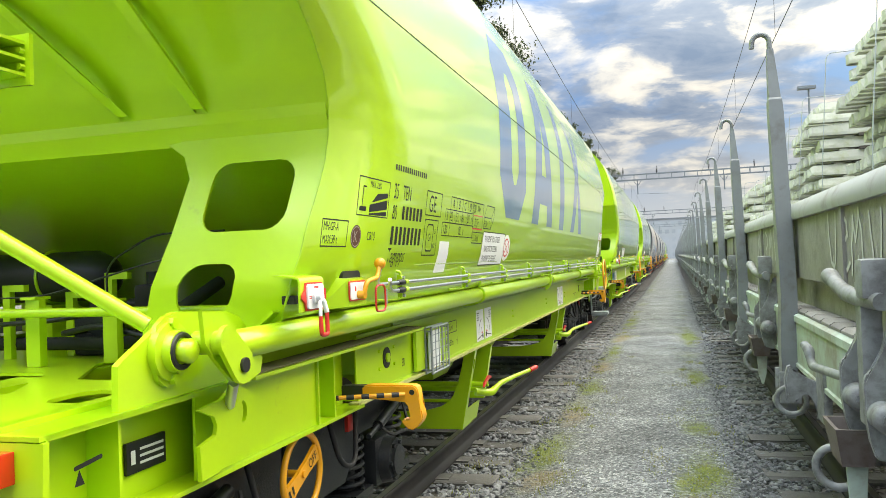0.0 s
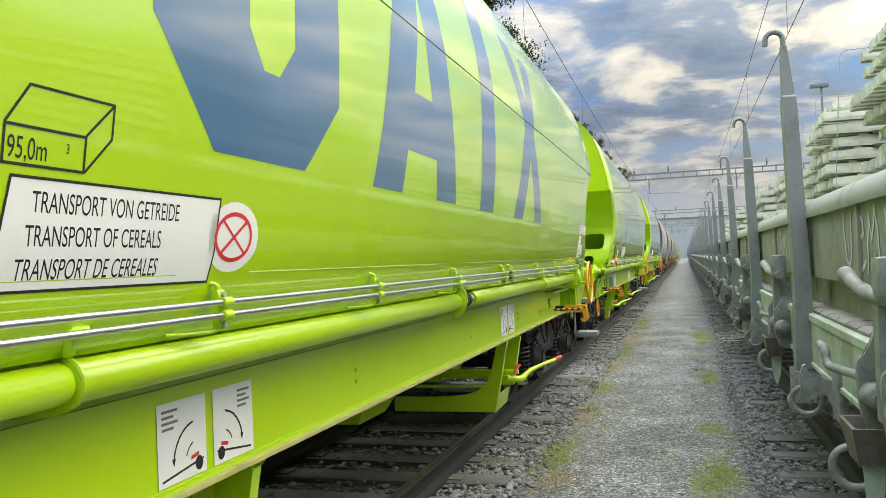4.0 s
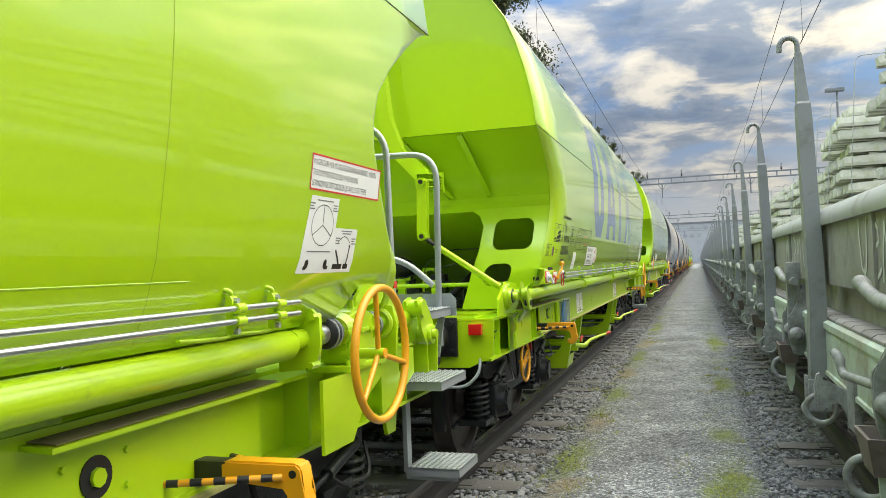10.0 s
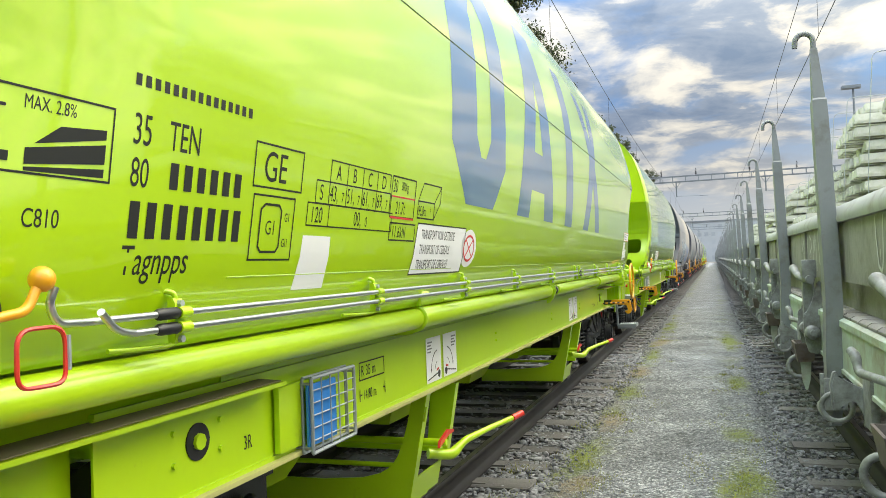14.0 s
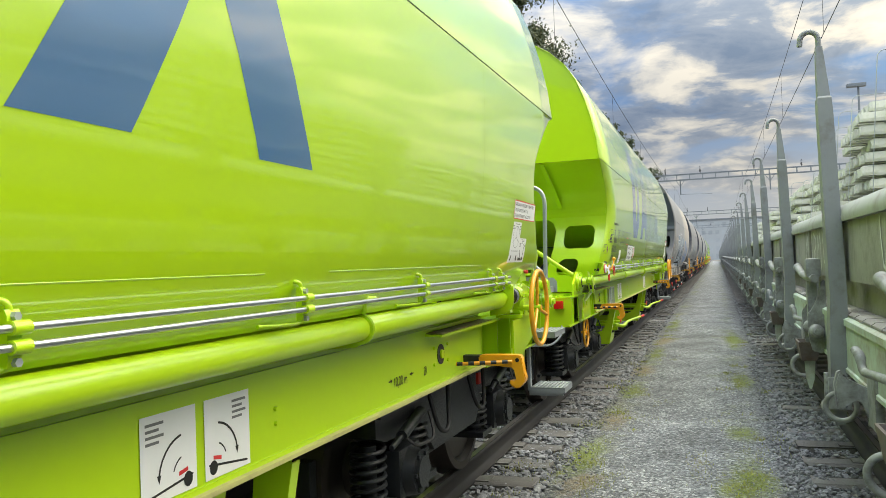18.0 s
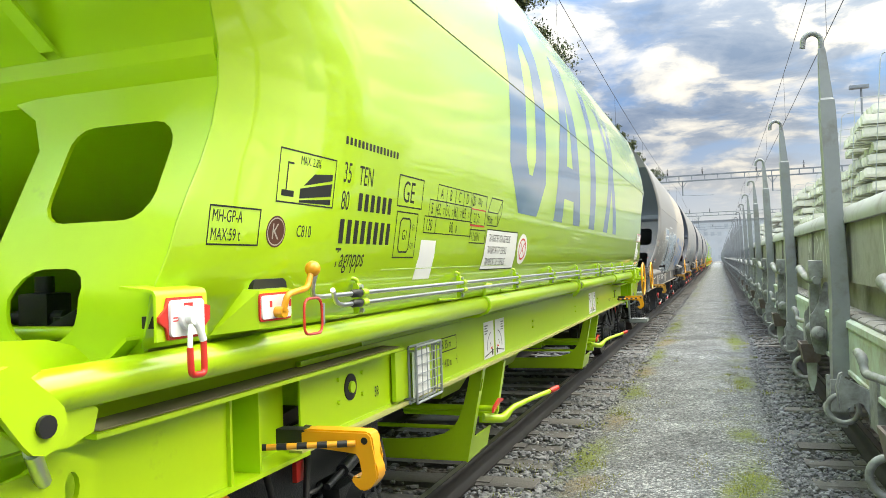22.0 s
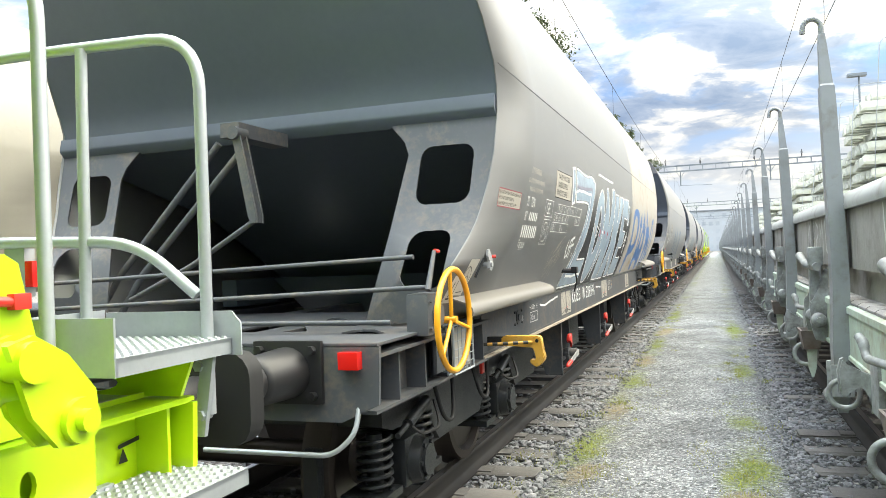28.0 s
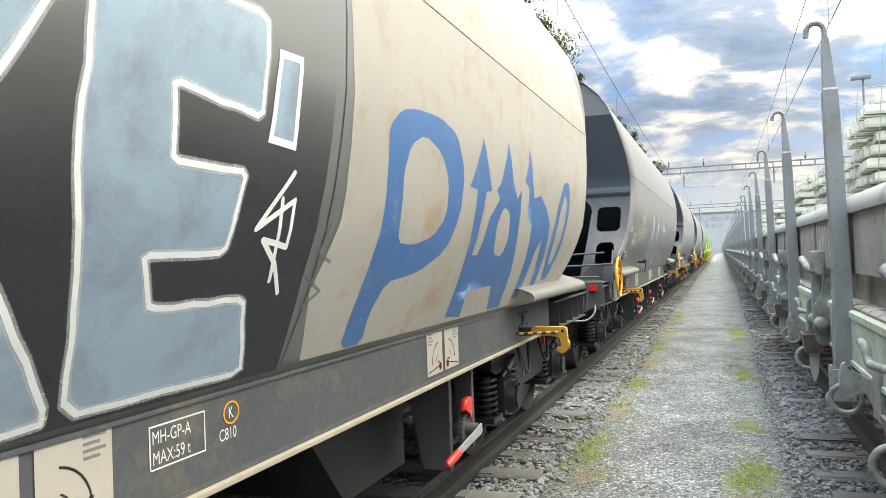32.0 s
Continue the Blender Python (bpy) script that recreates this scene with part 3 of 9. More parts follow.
def hull(bm, near, far, z_low=1.375, cuts=()):
    zs = [z_low]
    for (xa, za), (xb, zb) in zip(PROFILE["side"], PROFILE["side"][1:]):
        k = 2 if zb < 2.7 else 1
        zs += [za + (zb - za) * i / k for i in range(k)]
    zs = sorted(set([round(z, 3) for z in zs + [4.13, 2.60, 2.66, 1.46, 1.48, 1.5]]))
    cols = 12
    for s in (1, -1):
        rows = []
        for z in zs:
            a, b = spline(near, z), spline(far, z)
            ys = sorted([a] + [a + (b - a) * i / cols for i in range(1, cols)] + [b] + [min(c, b - 0.01 * k) for c0, c1, zc in cuts for k, c in ((2, c0 + 0.14 * min(max(z - zc + 0.15, 0) / 0.15, 1.0)), (1, c1 - 0.05 * min(max(z - zc + 0.06, 0) / 0.06, 1.0)))])
            rows.append([bm.verts.new((s * side_x(z), y, z)) for y in ys])
        for r, q in zip(rows, rows[1:]):
            for i in range(len(r) - 1):
                ym, zm = (r[i].co.y + r[i + 1].co.y) / 2, (r[i].co.z + q[i].co.z) / 2
                if not any(c0 < ym < c1 and zm < zc for c0, c1, zc in cuts):
                    bm.faces.new((r[i], r[i + 1], q[i + 1], q[i]))
        top = rows[-1]
        crown = [bm.verts.new((0, v.co.y, 4.16)) for v in top] if s == 1 else crown
        for i in range(len(top) - 1):
            bm.faces.new((top[i], top[i + 1], crown[i + 1], crown[i]))


def end_wall(bm, y, zlow, into):
    """The upright upper end of the hopper, above the slope."""
    pts = [(side_x(z), z) for z in [zlow] + [z for z in (2.75, 2.9, 3.08, 3.3, 3.5, 3.68, 3.83, 3.95, 4.07, 4.13) if z > zlow + 0.03]]
    poly = [(x - 0.004, z) for x, z in pts] + [(-x + 0.004, z) for x, z in pts[::-1]]
    prism(bm, poly, 1, y, y + 0.008 * into)


def text_mesh(body, size, put, squeeze=1.0, align="LEFT"):
    """Lettering laid on a surface: put(u, v) maps the flat text to the wagon."""
    cu = bpy.data.curves.new("lettering", "FONT")
    cu.body, cu.size, cu.align_x = body, size, align
    ob = bpy.data.objects.new("lettering", cu)
    scene.collection.objects.link(ob)
    dg = bpy.context.evaluated_depsgraph_get()
    me = bpy.data.meshes.new_from_object(ob.evaluated_get(dg))
    bpy.data.objects.remove(ob)
    for v in me.vertices:
        v.co = put(v.co.x * squeeze, v.co.y)
    return me


def flat_part(name, quads, mat, parent, put, label=""):
    """Thin painted shapes: lists of (u, v) corners laid on a surface."""
    bm = B()
    seen, level = {}, 0
    for q in quads:
        keys = [(round(u, 5), round(v, 5)) for u, v in q]
        known = [seen[k][0] for k in keys if k in seen]
        if not known:
            level = (level + 5) % 13
        lift = known[0] if known else level
        for k in keys:
            if k not in seen:
                seen[k] = (lift, bm.verts.new((k[0], k[1], lift)))
        try:
            bm.faces.new([seen[k][1] for k in keys])
        except ValueError:
            pass
    # bend along the knuckles of the hull
    lo, hi = min(v.co.y for v in bm.verts), max(v.co.y for v in bm.verts)
    for x, z in PROFILE["side"]:
        if lo + 0.01 < z < hi - 0.01:
            bmesh.ops.bisect_plane(bm, geom=bm.verts[:] + bm.edges[:] + bm.faces[:], plane_co=(0, z, 0), plane_no=(0, 1, 0))
    for v in bm.verts:
        v.co = put(v.co.x, v.co.y) + Vector((0.00004 * v.co.z, 0, 0))
    me = bpy.data.meshes.new(name)
    bm.normal_update()
    bm.to_mesh(me)
    bm.free()
    me.materials.append(mat)
    ob = new(name, me)
    ob.parent = parent
    return tagged(ob, label)


def words(name, lines, mat, parent, put):
    """Lines of lettering, each a marking of its own: (text, u, v, height, squeeze)."""
    for body, u, v, h, sq in lines:
        me = text_mesh(body, h / 0.70, lambda a, b, u=u, v=v: put(u + a, v + b), sq)
        me.name = name
        me.materials.clear()
        me.materials.append(mat)
        ob = new(name, me)
        ob.parent = parent


def bar(u0, u1, v0, v1):
    return [(u0, v0), (u1, v0), (u1, v1), (u0, v1)]


def outline(u0, u1, v0, v1, w=0.010):
    return [bar(u0, u1, v0, v0 + w), bar(u0, u1, v1 - w, v1), bar(u0, u0 + w, v0, v1), bar(u1 - w, u1, v0, v1)]


def strip_fill(pts, w):
    """A painted stroke of width w with round ends along a line of (u, v) points, as quads edge to edge."""
    # a sharp turn starts a stroke of its own
    for i in range(1, len(pts) - 1):
        u = Vector((pts[i][0] - pts[i - 1][0], pts[i][1] - pts[i - 1][1]))
        v = Vector((pts[i + 1][0] - pts[i][0], pts[i + 1][1] - pts[i][1]))
        if u.length > 1e-5 and v.length > 1e-5 and u.normalized().dot(v.normalized()) < -0.1:
            return strip_fill(pts[:i + 1], w) + strip_fill(pts[i:], w)
    pts = [p for i, p in enumerate(pts) if i == 0 or math.hypot(p[0] - pts[i - 1][0], p[1] - pts[i - 1][1]) > 1e-5]
    closed = len(pts) > 3 and math.hypot(pts[0][0] - pts[-1][0], pts[0][1] - pts[-1][1]) < 1e-4
    k = len(pts)
    left, right = [], []
    for i, (a, b) in enumerate(pts):
        p = pts[i - 1] if i else (pts[-2] if closed else None)
        q = pts[i + 1] if i < k - 1 else (pts[1] if closed else None)
        d0 = Vector((a - p[0], b - p[1])).normalized() if p else None
        d1 = Vector((q[0] - a, q[1] - b)).normalized() if q else None
        d0, d1 = d0 or d1, d1 or d0
        m = d0 + d1
        m = m.normalized() if m.length > 0.05 else d0
        n = Vector((-m.y, m.x))
        l = min(w / 2 / max(abs(n.dot(Vector((-d0.y, d0.x)))), 0.3), w * 0.95)
        left.append((a + n.x * l, b + n.y * l))
        right.append((a - n.x * l, b - n.y * l))
    out = [[left[i], right[i], right[i + 1], left[i + 1]] for i in range(k - 1)]
    if not closed:
        for c, d in ((pts[0], pts[1]), (pts[-1], pts[-2])):
            a0 = math.atan2(c[1] - d[1], c[0] - d[0])
            out.append([(c[0] + w / 2 * math.cos(a0 + radians(a)), c[1] + w / 2 * math.sin(a0 + radians(a))) for a in range(-90, 91, 30)])
    return out


BODY = lambda off: (lambda y, z: on_side(y, z, off * 0.22)[0])
SILL = lambda off: (lambda y, z: Vector((1.2438 + off * 0.3 if 0 < off < 0.01 else 1.25 + off, y, z)))


def wheelset():
    bm = B()
    tube(bm, [(-1.05, 0, 0), (1.05, 0, 0)], 0.075, 12)
    for s in (-1, 1):
        prof = [(0.68, 0.0), (0.68, 0.495), (0.715, 0.47), (0.815, 0.455), (0.82, 0.40), (0.775, 0.37), (0.775, 0.15), (0.84, 0.13), (0.84, 0.0)]
        seg, rings = 36, []
        for x, r in prof:
            rings.append([bm.verts.new((s * x, r * math.cos(2 * math.pi * j / seg), r * math.sin(2 * math.pi * j / seg))) for j in range(seg)])
        for a, b in zip(rings, rings[1:]):
            for j in range(seg):
                bm.faces.new((a[j], a[(j + 1) % seg], b[(j + 1) % seg], b[j]))
    bmesh.ops.remove_doubles(bm, verts=bm.verts[:], dist=1e-5)
    return mesh_of("wheelset", bm, M["wheel"])


WHEELSET = wheelset()
WHEELS = []


def bogie(parent, yc):
    bm = B()
    box(bm, -1.0, 1.0, yc - 0.20, yc + 0.20, 0.52, 0.82)
    b = part("bogie", bm, M["bogie"], parent)
    for s in (-1, 1):
        # side frame: a fish-bellied beam over the axle boxes
        bm = B()
        prism(bm, [(yc - 1.25, 0.80), (yc - 1.25, 0.70), (yc - 1.12, 0.66), (yc - 0.62, 0.66), (yc - 0.42, 0.46), (yc + 0.42, 0.46), (yc + 0.62, 0.66), (yc + 1.12, 0.66), (yc + 1.25, 0.70), (yc + 1.25, 0.80)], 0, s * 0.93, s * 1.07)
        box(bm, s * 0.90, s * 1.10, yc - 1.25, yc + 1.25, 0.80, 0.83)
        part("side_frame", bm, M["bogie"], b)
        bm = B()
        box(bm, -1.0, 1.0, yc + s * 1.2 - 0.05, yc + s * 1.2 + 0.05, 0.70, 0.80)
        part("end_beam", bm, M["bogie"], b)
    for s in (-1, 1):
        for a in (-0.9, 0.9):
            bm = B()
            box(bm, s * 0.98 - 0.13, s * 0.98 + 0.13, yc + a - 0.15, yc + a + 0.15, 0.34, 0.60, 0.03)
            tube(bm, [(s * 1.08, yc + a, 0.46), (s * 1.17, yc + a, 0.46)], [0.135, 0.115], 18)
            tube(bm, [(s * 1.17, yc + a, 0.46), (s * 1.19, yc + a, 0.46)], 0.085, 14)
            for q in (-0.30, 0.30):
                box(bm, s * 0.98 - 0.12, s * 0.98 + 0.12, yc + a + q - 0.12, yc + a + q + 0.12, 0.33, 0.37)
            for k in range(6):
                g = math.pi * k / 3
                tube(bm, [(s * 1.160, yc + a + 0.10 * math.cos(g), 0.46 + 0.10 * math.sin(g)), (s * 1.185, yc + a + 0.10 * math.cos(g), 0.46 + 0.10 * math.sin(g))], 0.013, 6)
            part("axle_box", bm, M["bogie"], b)
            bm = B()
            tube(bm, arc_points([(s * 1.12, yc + a - 0.16, 0.70), (s * 1.19, yc + a - 0.12, 0.62), (s * 1.20, yc + a + 0.16, 0.60), (s * 1.14, yc + a + 0.22, 0.74)], 0.08), 0.009, 6)
            part("cable", bm, M["rubber"], b)
            bm = B()
            tube(bm, [(s * 1.10, yc + a + 0.2, 0.74), (s * 1.13, yc + a - 0.16, 0.68)], 0.030, 10)
            tube(bm, [(s * 1.13, yc + a - 0.16, 0.68), (s * 1.14, yc + a - 0.32, 0.655)], 0.015, 8)
            part("damper", bm, M["bogie"], b)
            for q in (-0.30, 0.30):
                bm = B()
                turns = 6.5
                tube(bm, [(s * 1.0 + 0.085 * math.cos(t), yc + a + q + 0.085 * math.sin(t), 0.37 + 0.29 * t / (turns * 2 * math.pi)) for t in (turns * 2 * math.pi * i / 96 for i in range(97))], 0.0125, 6)
                tube(bm, [(s * 1.0, yc + a + q, 0.36), (s * 1.0, yc + a + q, 0.66)], 0.045, 8)
                part("coil_spring", bm, M["bogie"], b)
    for s in (-1, 1):
        bm = B()
        for a in (-0.9, 0.9):
            for side in (-1, 1):
                box(bm, s * 0.72, s * 0.80, yc + a + side * 0.50 - 0.04, yc + a + side * 0.50 + 0.03, 0.30, 0.62, 0.01)
        tube(bm, [(s * 0.86, yc - 1.4, 0.34), (s * 0.86, yc + 1.4, 0.34)], 0.018, 8)
        part("brake_rigging", bm, M["bogie"], b)
        for q, mat in ((-0.45, M["rubber"]), (0.30, M["rubber"]), (0.42, M["red"])):
            bm = B()
            if mat is M["red"]:
                box(bm, s * 1.10 - 0.01, s * 1.10 + 0.01, yc + q - 0.03, yc + q + 0.03, 0.72, 0.80, 0.003)
                part("brake_tag", bm, mat, b)
            else:
                tube(bm, arc_points([(s * 1.09, yc + q - 0.12, 0.86), (s * 1.15, yc + q - 0.10, 0.60), (s * 1.15, yc + q + 0.08, 0.56), (s * 1.12, yc + q + 0.16, 0.84)], 0.12), 0.013, 8)
                part("brake_hose", bm, mat, b)
    for a in (-0.9, 0.9):
        w = part("wheelset", WHEELSET, None, b, at=pose(0, yc + a, 0.46))
        WHEELS.append(w)
    return b


def buffers(parent, y, d, mat_case):
    """Two buffers on a headstock at y, pointing along d."""
    for s in (-1, 1):
        bm = B()
        box(bm, s * 0.875 - 0.17, s * 0.875 + 0.17, y, y + d * 0.03, 0.92, 1.20, 0.012)
        tube(bm, [(s * 0.875, y, 1.06), (s * 0.875, y + d * 0.30, 1.06), (s * 0.875, y + d * 0.32, 1.06)], [0.115, 0.105, 0.085], 20)
        tube(bm, [(s * 0.875, y + d * 0.30, 1.06), (s * 0.875, y + d * 0.58, 1.06)], 0.085, 18)
        for bx in (-0.13, 0.13):
            for bz in (-0.10, 0.10):
                tube(bm, [(s * 0.875 + bx, y + d * 0.02, 1.06 + bz), (s * 0.875 + bx, y + d * 0.06, 1.06 + bz)], 0.02, 6)
        bf = part("buffer", bm, mat_case, parent)
        bm = B()
        prism(bm, rounded(s * 0.875 - 0.225, s * 0.875 + 0.225, 0.89, 1.23, 0.09), 1, y + d * 0.575, y + d * 0.62)
        part("buffer_plate", bm, M["rubber"], bf)
    bm = B()
    box(bm, -0.12, 0.12, y - 0.03 * d, y + 0.02 * d, 0.95, 1.20, 0.01)
    tube(bm, arc_points([(0, y, 1.06), (0, y + d * 0.30, 1.07), (0, y + d * 0.42, 1.02), (0, y + d * 0.40, 0.96)], 0.08), 0.035, 8)
    part("coupling_hook", bm, M["black"], parent)
    bm = B()
    for s in (-0.35, 0.35):
        tube(bm, arc_points([(s, y, 0.90), (s, y + d * 0.22, 0.92), (s * 0.8, y + d * 0.34, 0.72), (s * 0.3, y + d * 0.45, 0.60)], 0.12), 0.022, 8)
    part("brake_hose", bm, M["rubber"], parent)


def end_frame(parent, mat, near, inner, a, b):
    """The pierced plates under one end of the hopper; near holds the edge's line, a and b the openings."""
    for s in (-1, 1):
        def put(u, v, s=s):
            return Vector((s * u, spline(near, v) + 0.012, v)), Vector((0, -1, 0))
        top = inner[0][1]
        outer = [(side_x(z) - 0.010, z) for z in np.linspace(1.36, top, 12)]
        loop = [(inner[-1][0], 1.20), (1.20, 1.20)] + outer + inner
        bm = B()
        plate_with_holes(bm, loop, [rounded(*a), rounded(*b)], put, 0.012)
        part("end_plate", bm, mat, parent, "pierced corner plate with two rounded openings")




M["dusty_lip"] = material("dusty_cream_lip", (0.36, 0.31, 0.25), 0.75, var=0.25, grain=18, stain=2.5)


def underframe(w, mat, y0, y1, bog, z_top=1.22, z_bot=0.91, end=1.75, ribs=(0.30, 0.6425, 0.985, 1.3275, 1.67), cover=None):
    """Side sills, headstocks and deck of a wagon; cover is the stretch of the near end bay closed by a flush plate."""
    for s in (-1, 1):
        bm = B()
        prism(bm, [(s * 1.05, z_bot), (s * 1.25, z_bot), (s * 1.25, z_bot + 0.016), (s * 1.243, z_bot + 0.016), (s * 1.243, z_top - 0.014), (s * 1.25, z_top - 0.014),
                   (s * 1.25, z_top), (s * 1.05, z_top), (s * 1.05, z_top - 0.014), (s * 1.235, z_top - 0.014), (s * 1.235, z_bot + 0.016), (s * 1.05, z_bot + 0.016)], 1, y0 + end, y1 - 1.75)
        sill = part("side_sill", bm, mat, w)
        bm = B()
        box(bm, s * 1.22, s * 1.275, y0 + end - 0.05, y1 - 1.7, z_bot - 0.016, z_bot, 0.002)
        part("sill_flange", bm, M["dusty_lime"] if mat is M["lime_frame"] else M["dusty_lip"], sill, "dusty lower flange")
        # raised end bays with ribs
        for a, b, d in ((y0 + 0.02, y0 + end, 1), (y1 - 1.75, y1 - 0.02, -1)):
            bm = B()
            box(bm, s * 1.16, s * 1.17, a, b, z_bot - 0.02, z_top - 0.02)
            bay = part("sill_bay", bm, mat, w, "open sill bay with welded ribs")
            bm = B()
            box(bm, s * 1.05, s * 1.30, a, b, z_top - 0.05, z_top - 0.035)
            part("upper_flange", bm, mat, bay)
            bm = B()
            box(bm, s * 1.05, s * 1.28, a, b, z_bot - 0.025, z_bot - 0.010)
            part("lower_flange", bm, mat, bay)
            bm = B()
            box(bm, s * 1.16, s * 1.275, -0.006, 0.006, z_bot - 0.02, z_top - 0.045)
            rib = mesh_of("rib", bm, mat)
            for r in ribs if d > 0 else (0.08, 0.4225, 0.765, 1.1075, 1.45):
                part("rib", rib, None, bay, at=pose(0, y0 + r if d > 0 else y1 - r, 0))
            if cover and d > 0:
                bm = B()
                box(bm, s * 1.252, s * 1.262, y0 + cover[0], y0 + cover[1], z_bot - 0.008, z_top - 0.048)
                part("bay_cover", bm, mat, bay, "flush welded web plate")
    for y, d in ((y0, 1), (y1, -1)):
        bm = B()
        prism(bm, [(-1.30, 0.92), (-1.12, 0.84), (1.12, 0.84), (1.30, 0.92), (1.31, 1.17), (-1.31, 1.17)], 1, y, y + d * 0.02)
        part("headstock", bm, mat, w)
    bm = B()
    # deck at the near end, with cut-outs
    holes = [[(0.93, 0.413), (1.12, 0.403), (1.155, 0.43), (1.01, 0.62), (0.94, 0.63), (0.90, 0.59), (0.90, 0.46)],
             [(0.20, 0.523), (0.60, 0.513), (0.655, 0.545), (0.63, 0.60), (0.41, 0.96), (0.37, 0.99), (0.20, 0.993), (0.16, 0.96), (0.16, 0.56)],
             [(0.66, 0.843), (0.80, 0.833), (0.825, 0.86), (0.45, 1.38), (0.41, 1.40), (0.38, 1.36), (0.40, 1.25)]]
    holes = [[(s * u, y0 + v) for u, v in h[::s]] for h in holes for s in (1, -1)]
    plate_with_holes(bm, [(-1.30, y0), (1.30, y0), (1.30, y0 + 1.9), (-1.30, y0 + 1.9)], holes, lambda u, v: (Vector((u, v, 1.185)), Vector((0, 0, 1))), 0.012)
    part("deck", bm, mat, w)
    bm = B()
    box(bm, -1.30, 1.30, y1 - 1.9, y1, 1.173, 1.185)
    part("deck", bm, mat, w)
    bm = B()
    for s in (-0.35, 0.35):
        box(bm, s - 0.09, s + 0.09, y0, y1, 0.88, 1.17)
    for y in [y0 + 0.8 + 0.9 * i for i in range(int((y1 - y0 - 1) / 0.9))]:
        box(bm, -1.1, 1.1, y - 0.05, y + 0.05, 0.95, 1.12)
    part("centre_sill", bm, mat, w)
    for yc in bog:
        bogie(w, yc)
    bm = B()
    tube(bm, arc_points([(1.20, y0 + 0.02, 0.93), (1.20, y0 - 0.03, 0.80), (1.10, y0 - 0.06, 0.71), (0.45, y0 - 0.06, 0.71)], 0.06), 0.012, 8)
    part("uncoupling_rod", bm, M["galv"], w)
    buffers(w, y0, -1, M["black"])
    buffers(w, y1, 1, M["black"])


def hopper_inside(w, mat, y_a, y_b, near, far, z_top, z_beam, z_slope=0.0):
    """Slopes, cross beams and discharge chutes under the hull, along the lines of its edges."""
    for line, d in ((near, 1), (far, -1)):
        bm = B()
        top = z_slope or z_top
        zs = [top - (top - z_beam) * i / 9 for i in range(10)]
        pts = [(side_x(z) - 0.006, spline(line, z) + d * 0.004, z) for z in zs]
        pts += [(1.30, pts[-1][1] + d * 1.3, z_beam - 0.42), (1.05, pts[-1][1] + d * 2.3, z_beam - 1.10)]
        lo = [[bm.verts.new((s * x, y, z)) for s in (1, -1)] for x, y, z in pts]
        hi = [[bm.verts.new((s * x, y + d * 0.012, z + 0.004)) for s in (1, -1)] for x, y, z in pts]
        for i in range(len(pts) - 1):
            bm.faces.new((lo[i][0], lo[i][1], lo[i + 1][1], lo[i + 1][0]))
            bm.faces.new((hi[i][0], hi[i + 1][0], hi[i + 1][1], hi[i][1]))
            for s in (0, 1):
                bm.faces.new((lo[i][s], lo[i + 1][s], hi[i + 1][s], hi[i][s]))
        for i in (0, -1):
            bm.faces.new((lo[i][0], hi[i][0], hi[i][1], lo[i][1]))
        part("slope_sheet", bm, mat, w)
        ya, yb = spline(line, z_top), spline(line, z_beam)
        out = 0.035 if z_slope else 0.014
        bm = B()
        prism(bm, [(yb - d * out, z_beam + 0.02), (yb - d * 0.02, z_beam + 0.09), (yb + d * 0.02, z_beam + 0.05), (yb + d * 0.02, z_beam - 0.05), (yb - d * out, z_beam - 0.05 + (0.10 - out) * 0.8)], 0, -side_x(z_beam) + 0.012, side_x(z_beam) - 0.012)
        part("cross_beam", bm, mat, w)
        for x0, x1 in () if z_slope else ((-1.03, -0.93), (-0.70, -0.42), (0.70, 0.42), (1.03, 0.93)):
            # ribs that lean inwards up the slope
            bm = B()
            foot = [bm.verts.new((x0 + q, y, z)) for q in (-0.024, 0.024) for y, z in ((yb + d * 0.01, z_beam + 0.05), (yb - d * 0.045, z_beam + 0.075))]
            head = [bm.verts.new((x1 + q, y, z)) for q in (-0.024, 0.024) for y, z in ((ya + d * 0.03, z_top - 0.01), (ya + d * 0.012, z_top - 0.02))]
            for p, q in ((0, 1), (1, 3), (3, 2), (2, 0)):
                bm.faces.new((foot[p], foot[q], head[q], head[p]))
            part("stiffener", bm, mat, w)
    n = 4
    span = (y_b - y_a - 4.6) / n
    for i in range(n):
        a = y_a + 2.3 + span * i
        m, b = a + span / 2, a + span
        bm = B()
        hi = [bm.verts.new(p) for p in ((1.0, a + 0.01, 1.42), (1.0, b - 0.01, 1.42), (-1.0, b - 0.01, 1.42), (-1.0, a + 0.01, 1.42))]
        lo = [bm.verts.new(p) for p in ((0.5, m - 0.25, 0.46), (0.5, m + 0.25, 0.46), (-0.5, m + 0.25, 0.46), (-0.5, m - 0.25, 0.46))]
        for j in range(4):
            bm.faces.new((hi[j], hi[(j + 1) % 4], lo[(j + 1) % 4], lo[j]))
        bm.faces.new(lo)
        part("discharge_chute", bm, mat, w)
    for s in (-1, 1):
        bm = B()
        box(bm, s * 1.10, s * 1.24, y_a + 1.9, y_b - 1.9, 1.20, 1.42)
        part("hull_support", bm, mat, w)


